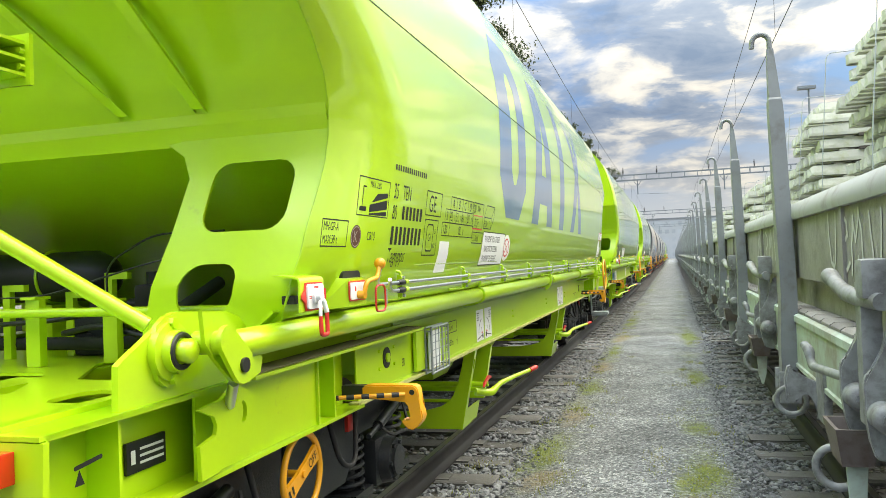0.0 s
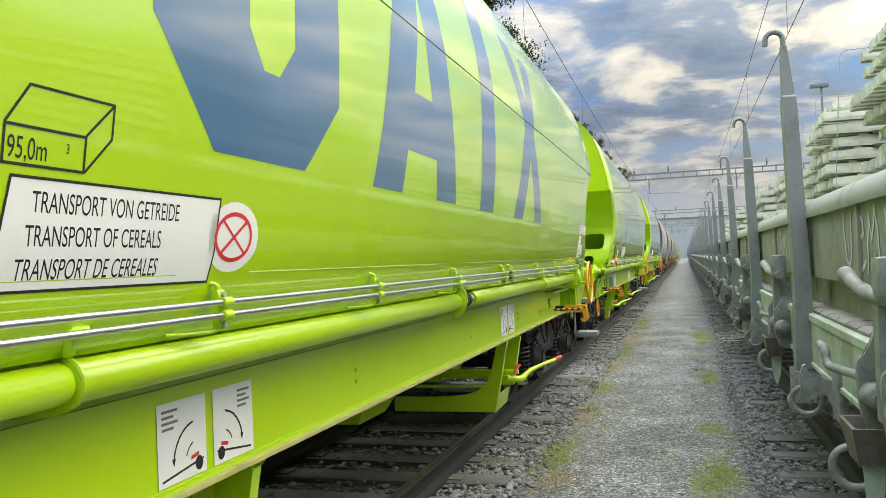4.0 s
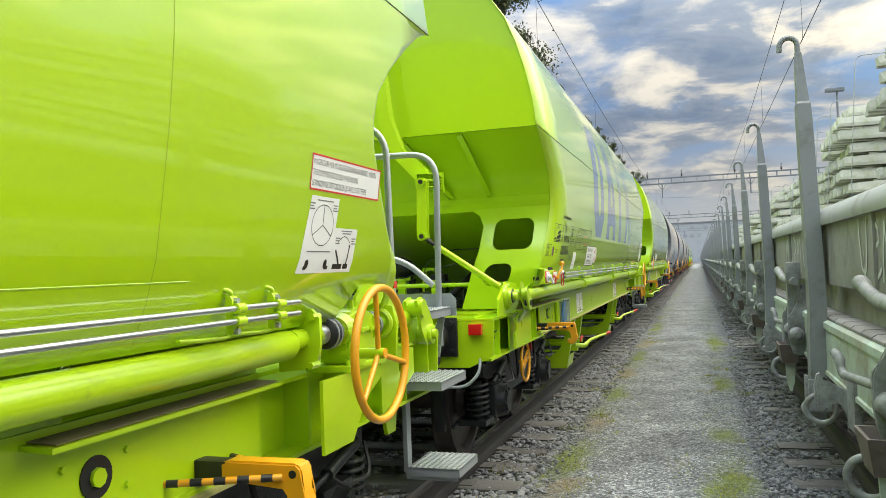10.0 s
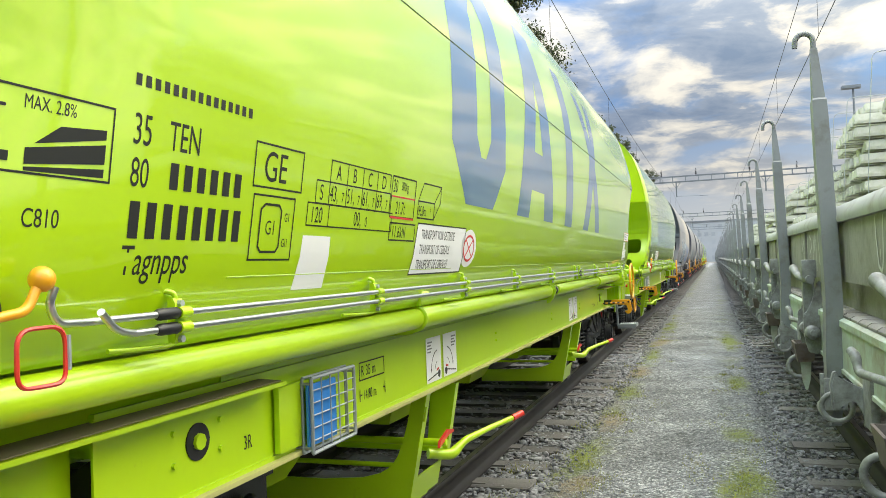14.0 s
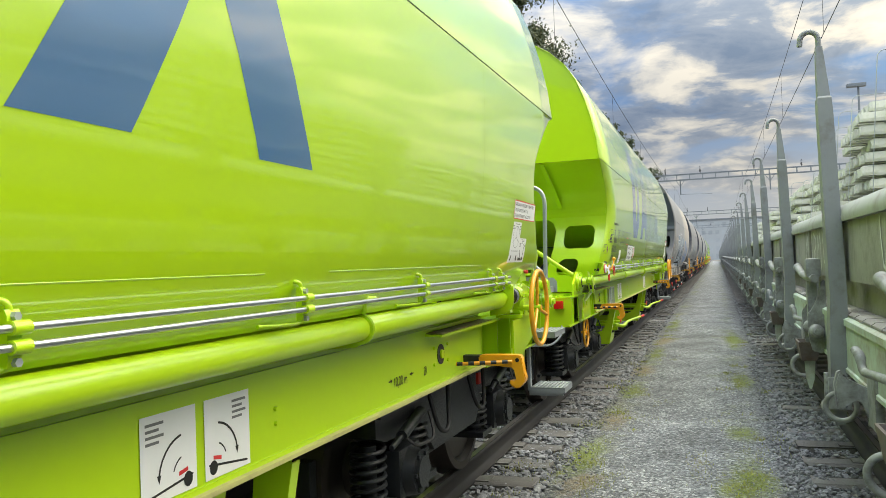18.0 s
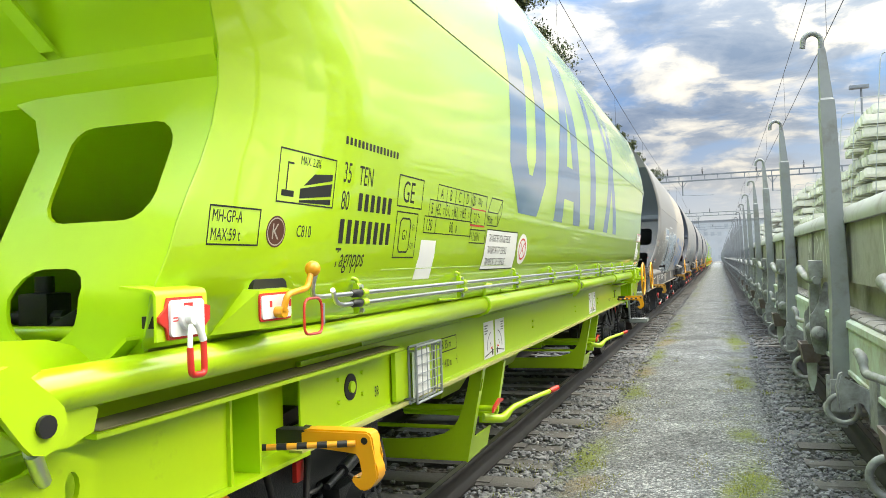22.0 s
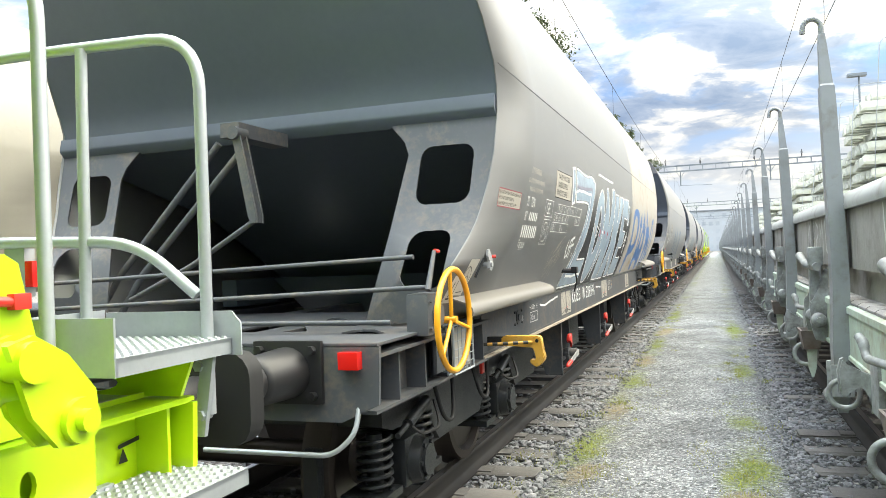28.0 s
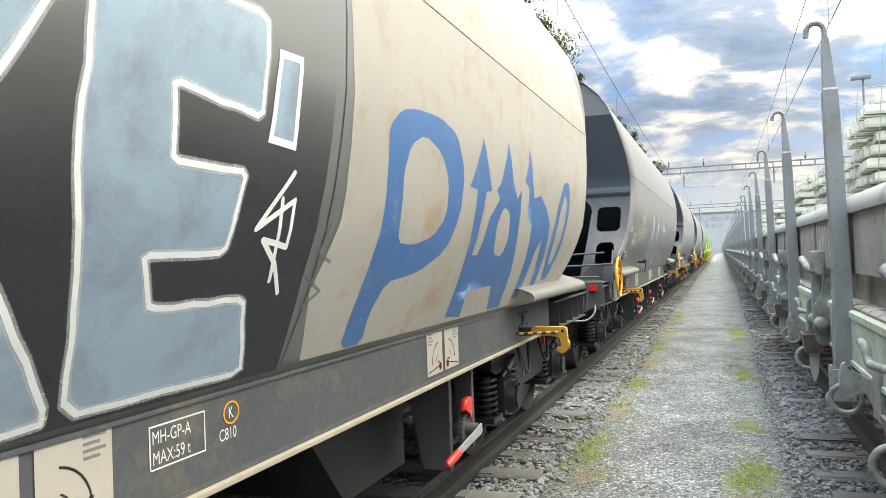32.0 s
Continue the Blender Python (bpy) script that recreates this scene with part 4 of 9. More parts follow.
def legs(w, mat, ys):
    """Drop frames across the wagon that carry the discharge levers below the sill."""
    for y in ys:
        ya, yb = y - 0.12, y + 0.30
        bm = B()
        prism(bm, [(1.125, 0.905), (1.205, 0.905), (1.07, 0.25), (0.15, 0.245), (0.15, 0.372), (0.56, 0.376), (0.80, 0.395), (0.91, 0.425), (0.975, 0.465), (1.015, 0.52), (1.05, 0.60), (1.085, 0.72)], 1, ya, ya + 0.012)
        leg = part("drop_frame", bm, mat, w, "bent frame plate with a flanged edge")
        bm = B()
        prism(bm, [(1.200, 0.905), (1.212, 0.905), (1.077, 0.245), (1.065, 0.245)], 1, ya - 0.008, ya + 0.055)
        prism(bm, [(1.196, 0.80), (1.206, 0.80), (1.190, 0.72), (1.180, 0.72)], 1, ya - 0.020, ya - 0.008)
        part("edge_flange", bm, mat, leg)
        bm = B()
        prism(bm, [(0.15, 0.240), (1.07, 0.245), (1.07, 0.255), (0.15, 0.250)], 1, ya + 0.012, ya + 0.30)
        part("lower_flange", bm, mat, leg)
        bm = B()
        prism(bm, [(1.075, 0.905), (1.232, 0.905), (1.220, 0.86), (1.140, 0.42), (1.030, 0.42)], 1, yb, yb + 0.012)
        prism(bm, [(1.222, 0.86), (1.232, 0.86), (1.152, 0.42), (1.140, 0.42)], 1, yb - 0.006, yb + 0.05)
        part("rear_leg", bm, mat, leg)
        bm = B()
        prism(bm, [(1.062, 0.255), (1.074, 0.255), (1.104, 0.395), (1.092, 0.395)], 1, ya + 0.055, yb + 0.05)
        part("side_web", bm, mat, leg)
        for yr, z, x0, x1, r in ((ya + 0.10, 0.585, 0.55, 1.27, 0.020), (ya + 0.20, 0.535, 0.55, 1.20, 0.026), (ya + 0.05, 0.46, 0.30, 1.0, 0.014)):
            bm = B()
            tube(bm, [(x0, yr, z), (x1, yr, z)], r, 10)
            part("cross_rod", bm, mat, leg)
        bm = B()
        tube(bm, arc_points([(1.18, y - 0.08, 0.535), (1.29, y + 0.0, 0.515), (1.34, y + 0.10, 0.575), (1.42, y + 0.32, 0.60), (1.50, y + 0.56, 0.615)], 0.03), [0.030] * 7 + [0.021] * 6 + [0.017] * 7, 10)
        lever = part("discharge_lever", bm, mat, leg)
        bm = B()
        tube(bm, [(1.50, y + 0.55, 0.615), (1.535, y + 0.66, 0.625)], 0.020, 10)
        part("grip", bm, M["red"], lever, "red plastic grip")
        bm = B()
        prism(bm, [(y - 0.12, 0.575), (y + 0.04, 0.615), (y + 0.13, 0.615), (y + 0.13, 0.628), (y + 0.04, 0.645), (y - 0.10, 0.61)], 0, 1.25, 1.265)
        part("catch", bm, M["red"], lever, "red safety catch")


def yellow_lever(w, y, paint=None):
    """Load changeover lever of the brake: a yellow arm that stands out from the sill, with striped guard bars."""
    paint = paint or M["yellow"]
    bm = B()
    prism(bm, [(1.335, 1.006), (1.36, 1.014), (1.585, 1.014), (1.602, 1.000), (1.604, 0.925), (1.616, 0.905), (1.622, 0.868), (1.606, 0.845), (1.585, 0.822), (1.558, 0.816), (1.528, 0.838), (1.520, 0.860), (1.538, 0.866),
               (1.560, 0.852), (1.570, 0.876), (1.560, 0.925), (1.545, 0.946), (1.36, 0.950), (1.335, 0.956)], 1, y - 0.034, y + 0.034)
    bmesh.ops.bevel(bm, geom=bm.edges[:], offset=0.006, segments=2, affect="EDGES")
    lv = part("changeover_lever", bm, paint, w, "yellow brake changeover lever")
    bm = B()
    box(bm, 1.236, 1.350, y - 0.030, y + 0.030, 0.948, 1.010, 0.008)
    part("lever_socket", bm, M["black"], lv)
    bm = B()
    tube(bm, [(1.575, y - 0.037, 0.984), (1.575, y + 0.037, 0.984)], 0.012, 10)
    part("lever_pin", bm, M["bogie"], lv)
    for d in (-1, 1):
        p, q = Vector((1.240, y + d * 0.165, 0.975)), Vector((1.545, y + d * 0.040, 0.976))
        bm = B()
        tube(bm, [p, q], 0.0105, 10)
        rod = part("guard_bar", bm, paint, lv)
        for i in range(5):
            bm = B()
            tube(bm, [p.lerp(q, 0.02 + i * 0.2), p.lerp(q, 0.12 + i * 0.2)], 0.0113, 10)
            part("warning_stripe", bm, M["black"], rod)


def star_mark(w, y, mat):
    """The small round inspection hole with bolts on the sill."""
    # a solid black disc paints the dark inside the hole
    bm = B()
    tube(bm, [(1.235, y, 1.065), (1.2475, y, 1.065)], 0.055, 20)
    part("inspection_hole", bm, M["black"], w)
    bm = B()
    tube(bm, [(1.245, y, 1.065), (1.258, y, 1.065)], 0.025, 8)
    part("bolt", bm, mat, w)
    bm = B()
    tube(bm, [(1.24, 0, 0), (1.253, 0, 0)], 0.010, 6)
    small = mesh_of("bolt", bm, mat)
    for a, b in ((-0.11, 0.045), (-0.11, -0.045), (0.11, 0.045), (0.11, -0.045)):
        part("bolt", small, None, w, at=pose(0, y + a, 1.065 + b))


def pressure_labels(w, y, sheet=None):
    """Two instruction sheets beside one another on the sill: a lever, its swing and a few lines of small print."""
    for k, u in enumerate((y, y + 0.275)):
        lab = flat_part("instruction_label", [bar(u, u + 0.235, 0.935, 1.175)], sheet or M["white"], w, SILL(0.006))
        turn = lambda a: 2 * u + 0.235 - a if k else a
        flip = lambda pts: [(turn(a), b) for a, b in pts]
        c = (u + 0.185, 0.985)
        sweep = lambda r, a, b: flip([(c[0] - r * math.cos(radians(g)), c[1] + r * math.sin(radians(g))) for g in range(a, b, 12)])
        q = strip_fill(sweep(0.115, 8, 82), 0.007) + strip_fill(sweep(0.055, 20, 70), 0.005)
        q += [flip([(c[0] - 0.122, c[1] + 0.022), (c[0] - 0.104, c[1] + 0.022), (c[0] - 0.113, c[1] - 0.002)])]
        q += strip_fill(flip([(u + 0.02, 0.952), (u + 0.215, 0.978)]), 0.007) + [circle(turn(u + 0.195), 0.968, 0.020, 0.022, 14)]
        flat_part("pictogram", q, M["print"], lab, SILL(0.008))
        x0 = turn(u + 0.02) - (0.075 if k else 0)
        flat_part("small_print", [bar(x0, x0 + 0.075 - 0.02 * (i % 2), 1.146 - i * 0.017, 1.154 - i * 0.017) for i in range(4)], M["print_grey"], lab, SILL(0.008))
        flat_part("red_catch", [flip([(u + 0.155, 0.985), (u + 0.195, 0.992), (u + 0.195, 1.004), (u + 0.155, 0.997)])], M["print_red"], lab, SILL(0.0085))


def hand_wheel(parent, x, y, z, radius, mat, label):
    bm = B()
    ring(bm, (x, y, z), (1, 0.0, 0), radius, 0.0155, 56, 10)
    for a in (100, 220, 345):
        c, s = math.cos(radians(a)), math.sin(radians(a))
        tube(bm, [(x - 0.015, y, z), (x, y + radius * c, z + radius * s)], 0.011, 8)
    tube(bm, [(x - 0.14, y, z), (x + 0.015, y, z)], 0.019, 14)
    return part("hand_wheel", bm, mat, parent, label)


def rods_and_pipe(w, y0, y1):
    """Chrome locking rods and the painted torsion pipe along the side of a new wagon."""
    zs = (1.466, 1.431)
    for z, a in zip(zs, (3.15, 3.30)):
        bm = B()
        tube(bm, [(1.492, a, z), (1.492, 13.12, z)], 0.0085, 10)
        if a < 3.2:
            tube(bm, arc_points([(1.492, a + 0.01, z), (1.505, a - 0.07, z + 0.004), (1.53, a - 0.11, z + 0.045), (1.535, a - 0.10, z + 0.075)], 0.04), 0.0085, 8)
        else:
            tube(bm, arc_points([(1.492, a + 0.01, z), (1.505, a - 0.06, z + 0.01), (1.53, a - 0.13, z + 0.055)], 0.04), 0.0085, 8)
        rod = part("locking_rod", bm, M["chrome"], w, "bright steel locking rod")
        for y in (3.42, 9.40):
            bm = B()
            tube(bm, [(1.492, y - 0.04, z), (1.492, y - 0.03, z), (1.492, y + 0.03, z), (1.492, y + 0.04, z)], [0.010, 0.0145, 0.0145, 0.010], 10)
            part("rod_coupling", bm, M["black"], rod)
    bm = B()
    x = side_x(1.40)
    prism(bm, [(1.458, 1.392), (1.476, 1.392), (1.480, 1.405), (1.480, 1.488), (1.474, 1.500), (1.458, 1.500)], 1, -0.016, 0.016)
    tube(bm, arc_points([(1.469, 0, 1.494), (1.469, -0.004, 1.512), (1.452, -0.018, 1.520), (1.425, -0.03, 1.500)], 0.02), 0.007, 8)
    tube(bm, arc_points([(1.469, 0, 1.398), (1.462, -0.02, 1.386), (1.430, -0.10, 1.386), (x + 0.01, -0.17, 1.390)], 0.02), 0.006, 8)
    clip = mesh_of("rod_bracket", bm, M["lime_frame"])
    bm = B()
    tube(bm, [(1.492, -0.020, 0), (1.492, 0.020, 0)], 0.0145, 10)
    box(bm, 1.476, 1.490, -0.012, 0.012, -0.012, 0.012)
    guide = mesh_of("rod_guide", bm, M["lime_frame"])
    bm = B()
    tube(bm, [(1.478, 0, 0), (1.490, 0, 0)], 0.009, 6)
    bolt = mesh_of("bolt", bm, M["galv"])
    for y in (3.48, 4.65, 5.78, 6.91, 8.10, 9.28, 9.53, 10.6, 11.65, 12.78, 13.0):
        br = part("rod_bracket", clip, None, w, at=pose(0, y, 0))
        for z in zs:
            part("rod_guide", guide, None, br, at=pose(0, 0, z))
        for z in (1.487, 1.402):
            part("bolt", bolt, None, br, at=pose(0, 0, z))
    # thin ridges added to draw the bright line that the hull reflects here
    for a, b in ((3.7, 5.6), (5.95, 7.9), (8.3, 10.4), (10.8, 12.6)):
        bm = B()
        p, q = on_side(a, 1.545, -0.002)[0], on_side(b, 1.545, -0.002)[0]
        tube(bm, [p, q], 0.0035, 6)
        part("hull_seam", bm, M["lime"], w, "thin ridge added for a reflected line along the hull")
    for y in (7.19, 9.18, 10.79):
        for z in (1.03, 1.08):
            bm = B()
            tube(bm, [(1.243, y, z), (1.254, y, z)], 0.009, 6)
            part("sill_bolt", bm, M["lime_frame"], w)
    zc, xc = 1.318, 1.385
    for a, b, r in ((2.12, 5.30, 0.048), (5.30, 8.36, 0.050), (8.72, 11.2, 0.048), (11.2, 13.24, 0.050)):
        bm = B()
        tube(bm, [(xc, a, zc), (xc, a + 0.02, zc), (xc, b - 0.02, zc), (xc, b, zc)], [r * 0.8, r, r, r * 0.8], 24)
        part("torsion_pipe", bm, M["lime_frame"], w)
    for y in (5.30, 8.38, 11.2):
        bm = B()
        ring(bm, (xc, y, zc), (0, 1, 0), 0.055, 0.007, 20, 6)
        prism(bm, [(1.22, 1.235), (1.36, 1.245), (1.425, 1.27), (1.44, 1.31), (1.43, 1.35), (1.405, 1.372), (1.375, 1.376), (1.32, 1.36)], 1, y - 0.006, y + 0.006)
        tube(bm, arc_points([(1.40, y, 1.38), (1.41, y - 0.02, 1.43), (1.44, y + 0.02, 1.43)], 0.02), 0.014, 8)
        part("pipe_bracket", bm, M["lime_frame"], w)
    bm = B()
    prism(bm, [(1.37, 1.215), (1.40, 1.225), (1.43, 1.26), (1.452, 1.32), (1.44, 1.38), (1.405, 1.42), (1.40, 1.455), (1.385, 1.46), (1.37, 1.43), (1.36, 1.39), (1.40, 1.37), (1.425, 1.32), (1.41, 1.27), (1.37, 1.245)], 1, 8.385, 8.41)
    part("end_hook", bm, M["lime_frame"], w)
    bm = B()
    tube(bm, [(xc, 8.36, zc), (xc, 8.52, zc)], 0.020, 12)
    tube(bm, [(xc, 8.60, zc), (xc, 8.74, zc)], 0.024, 12)
    part("shaft_end", bm, M["lime_frame"], w)
    bm = B()
    tube(bm, [(xc, 8.50, zc), (xc, 8.505, zc), (xc, 8.53, zc), (xc, 8.535, zc), (xc, 8.56, zc), (xc, 8.565, zc), (xc, 8.60, zc), (xc, 8.605, zc)], [0.030, 0.043, 0.043, 0.036, 0.036, 0.043, 0.043, 0.028], 20)
    part("universal_joint", bm, M["black"], w)
    for y in (8.43, 8.60):
        bm = B()
        tube(bm, [(xc, y, zc), (xc, y + 0.08, zc)], 0.032, 16)
        part("bright_sleeve", bm, M["chrome"], w)




def area_part(name, loops, mat, parent, put, label=""):
    """A painted area with openings, bent to the hull: the first loop is its outline."""
    t = bmesh.new()
    edges = []
    for loop in loops:
        vs = [t.verts.new((u, v, 0)) for u, v in loop]
        edges += [t.edges.new((vs[i], vs[(i + 1) % len(vs)])) for i in range(len(vs))]
    bmesh.ops.triangle_fill(t, edges=edges, use_beauty=True)
    lo, hi = min(v.co.y for v in t.verts), max(v.co.y for v in t.verts)
    for (xa, za), (xb, zb) in zip(PROFILE["side"], PROFILE["side"][1:]):
        for z in (za, (za + zb) / 2):
            if lo < z < hi:
                bmesh.ops.bisect_plane(t, geom=t.verts[:] + t.edges[:] + t.faces[:], plane_co=(0, z, 0), plane_no=(0, 1, 0))
    for v in t.verts:
        v.co = put(v.co.x, v.co.y)
    for f in t.faces:
        f.normal_update()
        if f.normal.x < 0:
            f.normal_flip()
    me = bpy.data.meshes.new(name)
    t.to_mesh(me)
    t.free()
    me.materials.append(mat)
    me.polygons.foreach_set("use_smooth", [True] * len(me.polygons))
    ob = new(name, me)
    ob.parent = parent
    return tagged(ob, label)


def circle(u, v, ru, rv=None, n=24):
    rv = rv or ru
    return [(u + ru * math.cos(2 * math.pi * i / n), v + rv * math.sin(2 * math.pi * i / n)) for i in range(n)]


def annulus(u, v, ru, rv, w, n=24):
    a, b = circle(u, v, ru, rv, n), circle(u, v, ru - w, rv - w, n)
    return [[a[i], a[(i + 1) % n], b[(i + 1) % n], b[i]] for i in range(n)]


def load_table(w, y, z, mat, vals, top_gap=0.0):
    """The load limit grid: classes A to D, speed S, limits."""
    p = BODY(0.0035)
    q = []
    q += outline(y + 0.135, y + 0.64, z + 0.146, z + 0.222, 0.0045)
    q += outline(y + 0.045, y + 0.65, z + 0.073, z + 0.150, 0.0045)
    q += outline(y, y + 0.685, z, z + 0.076, 0.0045)
    q += [bar(y + 0.145, y + 0.1495, z, z + 0.073)]
    for i in range(4):
        q.append(bar(y + 0.135 + i * 0.126, y + 0.1395 + i * 0.126, z + 0.073, z + 0.222))
    flat_part("table_grid", q, mat, w, p)
    lines = [(c, y + 0.178 + i * 0.126, z + 0.160, 0.050, 0.8) for i, c in enumerate("ABCD")]
    lines += [("S", y + 0.072, z + 0.087, 0.050, 0.8), ("120", y + 0.025, z + 0.013, 0.050, 0.76), ("00,", y + 0.34, z + 0.013, 0.050, 0.72), ("0", y + 0.435, z + 0.013, 0.036, 0.75)]
    for i, (a, b) in enumerate(vals):
        lines += [(a + ",", y + 0.143 + i * 0.126, z + 0.087, 0.052, 0.66), (b, y + 0.230 + i * 0.126, z + 0.087, 0.034, 0.7)]
    words("table_figure", lines, mat, w, p)


def gauge_box(w, y, z, mat):
    """The two framed signs of the loading gauge."""
    p = BODY(0.0035)
    flat_part("gauge_frame", outline(y, y + 0.27, z + 0.204, z + 0.330, 0.0055) + outline(y + 0.01, y + 0.24, z, z + 0.187, 0.0055)
              + strip_fill([(y + 0.055, z + 0.04), (y + 0.055, z + 0.145), (y + 0.075, z + 0.16), (y + 0.15, z + 0.16), (y + 0.165, z + 0.145), (y + 0.165, z + 0.04), (y + 0.15, z + 0.025), (y + 0.07, z + 0.025), (y + 0.055, z + 0.04)], 0.007), mat, w, p)
    words("gauge_sign", [("GE", y + 0.05, z + 0.225, 0.085, 0.85), ("G1", y + 0.085, z + 0.075, 0.04, 0.8), ("G1", y + 0.185, z + 0.115, 0.025, 0.7), ("GI1", y + 0.180, z + 0.04, 0.025, 0.7)], mat, w, p)


def cereal_sign(w, y, z, wd, h, slant, board):
    p = BODY(0.0035)
    sg = area_part("cereal_sign", [[(y, z), (y + wd, z), (y + wd + slant * 0.4, z + h), (y + slant, z + h)]], board, w, p, "white sign in three languages about carrying cereals")
    p2 = BODY(0.0055)
    flat_part("sign_border", strip_fill([(y, z), (y + wd, z), (y + wd + slant * 0.4, z + h), (y + slant, z + h), (y, z)], 0.006), M["print"], sg, p2)
    words("sign_text", [("TRANSPORT VON GETREIDE", y + 0.085, z + h * 0.70, 0.042, 0.60), ("TRANSPORT OF CEREALS", y + 0.075, z + h * 0.40, 0.042, 0.60), ("TRANSPORT DE CEREALES", y + 0.06, z + h * 0.10, 0.042, 0.60)], M["print"], sg, p2)


def roof_sign(w, y, z, wd, h, board=None, edge=None):
    p, p2 = BODY(0.0035), BODY(0.0055)
    sg = area_part("roof_warning_sign", [[(y, z), (y + wd, z), (y + wd, z + h), (y, z + h)]], board or M["white"], w, p, "warning sign in three languages with a red border")
    flat_part("sign_border", outline(y, y + wd, z, z + h, 0.006), edge or M["print_red"], sg, p2)
    words("sign_text", [("WAGEN DARF NUR MIT GESCHLOSSENEM DACH BEWEGT WERDEN", y + 0.012, z + h * 0.70, 0.020, 0.58), ("THE ROOF MUST BE CLOSED WHILE MOVING", y + 0.012, z + h * 0.41, 0.020, 0.60),
                        ("LE WAGON NE DOIT CIRCULER QU' AVEC LE TOIT FERME", y + 0.012, z + h * 0.12, 0.020, 0.58)], M["print"], sg, p2)


def wheel_sign(w, y, z):
    """White sheet with the hand wheel and lever drawings."""
    p, p2 = BODY(0.0035), BODY(0.0055)
    sg = area_part("operating_sign", [[(y - 0.03, z), (y + 0.38, z), (y + 0.40, z + 0.155), (y + 0.215, z + 0.155), (y + 0.225, z + 0.255), (y + 0.02, z + 0.255)]], M["white"], w, p, "white operating sign with a drawn hand wheel")
    c = (y + 0.115, z + 0.16)
    q = annulus(c[0], c[1], 0.080, 0.070, 0.0028)
    for a in (90, 210, 330):
        q += strip_fill([c, (c[0] + 0.078 * math.cos(radians(a)), c[1] + 0.068 * math.sin(radians(a)))], 0.0028)
    q += [circle(y + 0.03, z + 0.03, 0.013, 0.016, 10), circle(y + 0.165, z + 0.03, 0.013, 0.016, 10), bar(y + 0.012, y + 0.03, z + 0.012, z + 0.024), bar(y + 0.165, y + 0.19, z + 0.012, z + 0.024)] + strip_fill([(y + 0.245 + 0.10 * k / 6, z + 0.105 + 0.022 * math.sin(math.pi * k / 6)) for k in range(7)], 0.003)
    q += strip_fill([(y + 0.235, z + 0.075), (y + 0.268, z + 0.03)], 0.010) + [bar(y + 0.225, y + 0.30, z + 0.012, z + 0.03)]
    q += strip_fill([(y + 0.345, z + 0.095), (y + 0.33, z + 0.03)], 0.008) + [bar(y + 0.31, y + 0.35, z + 0.012, z + 0.03)]
    small = [bar(y + 0.06, y + 0.18, z + 0.240, z + 0.244), bar(y + 0.02, y + 0.19, z + 0.070, z + 0.074), bar(y + 0.265, y + 0.355, z + 0.144, z + 0.148), bar(y + 0.275, y + 0.345, z + 0.135, z + 0.139)]
    small += [bar(a, a + 0.035 - 0.008 * (k % 2), z + b - 0.009 * k, z + b + 0.004 - 0.009 * k) for a, b in ((y + 0.012, 0.228), (y + 0.182, 0.228), (y + 0.225, 0.118), (y + 0.355, 0.118)) for k in range(3)]
    flat_part("small_print", small, M["print_grey"], sg, p2)
    flat_part("drawing", q, M["print"], sg, p2)


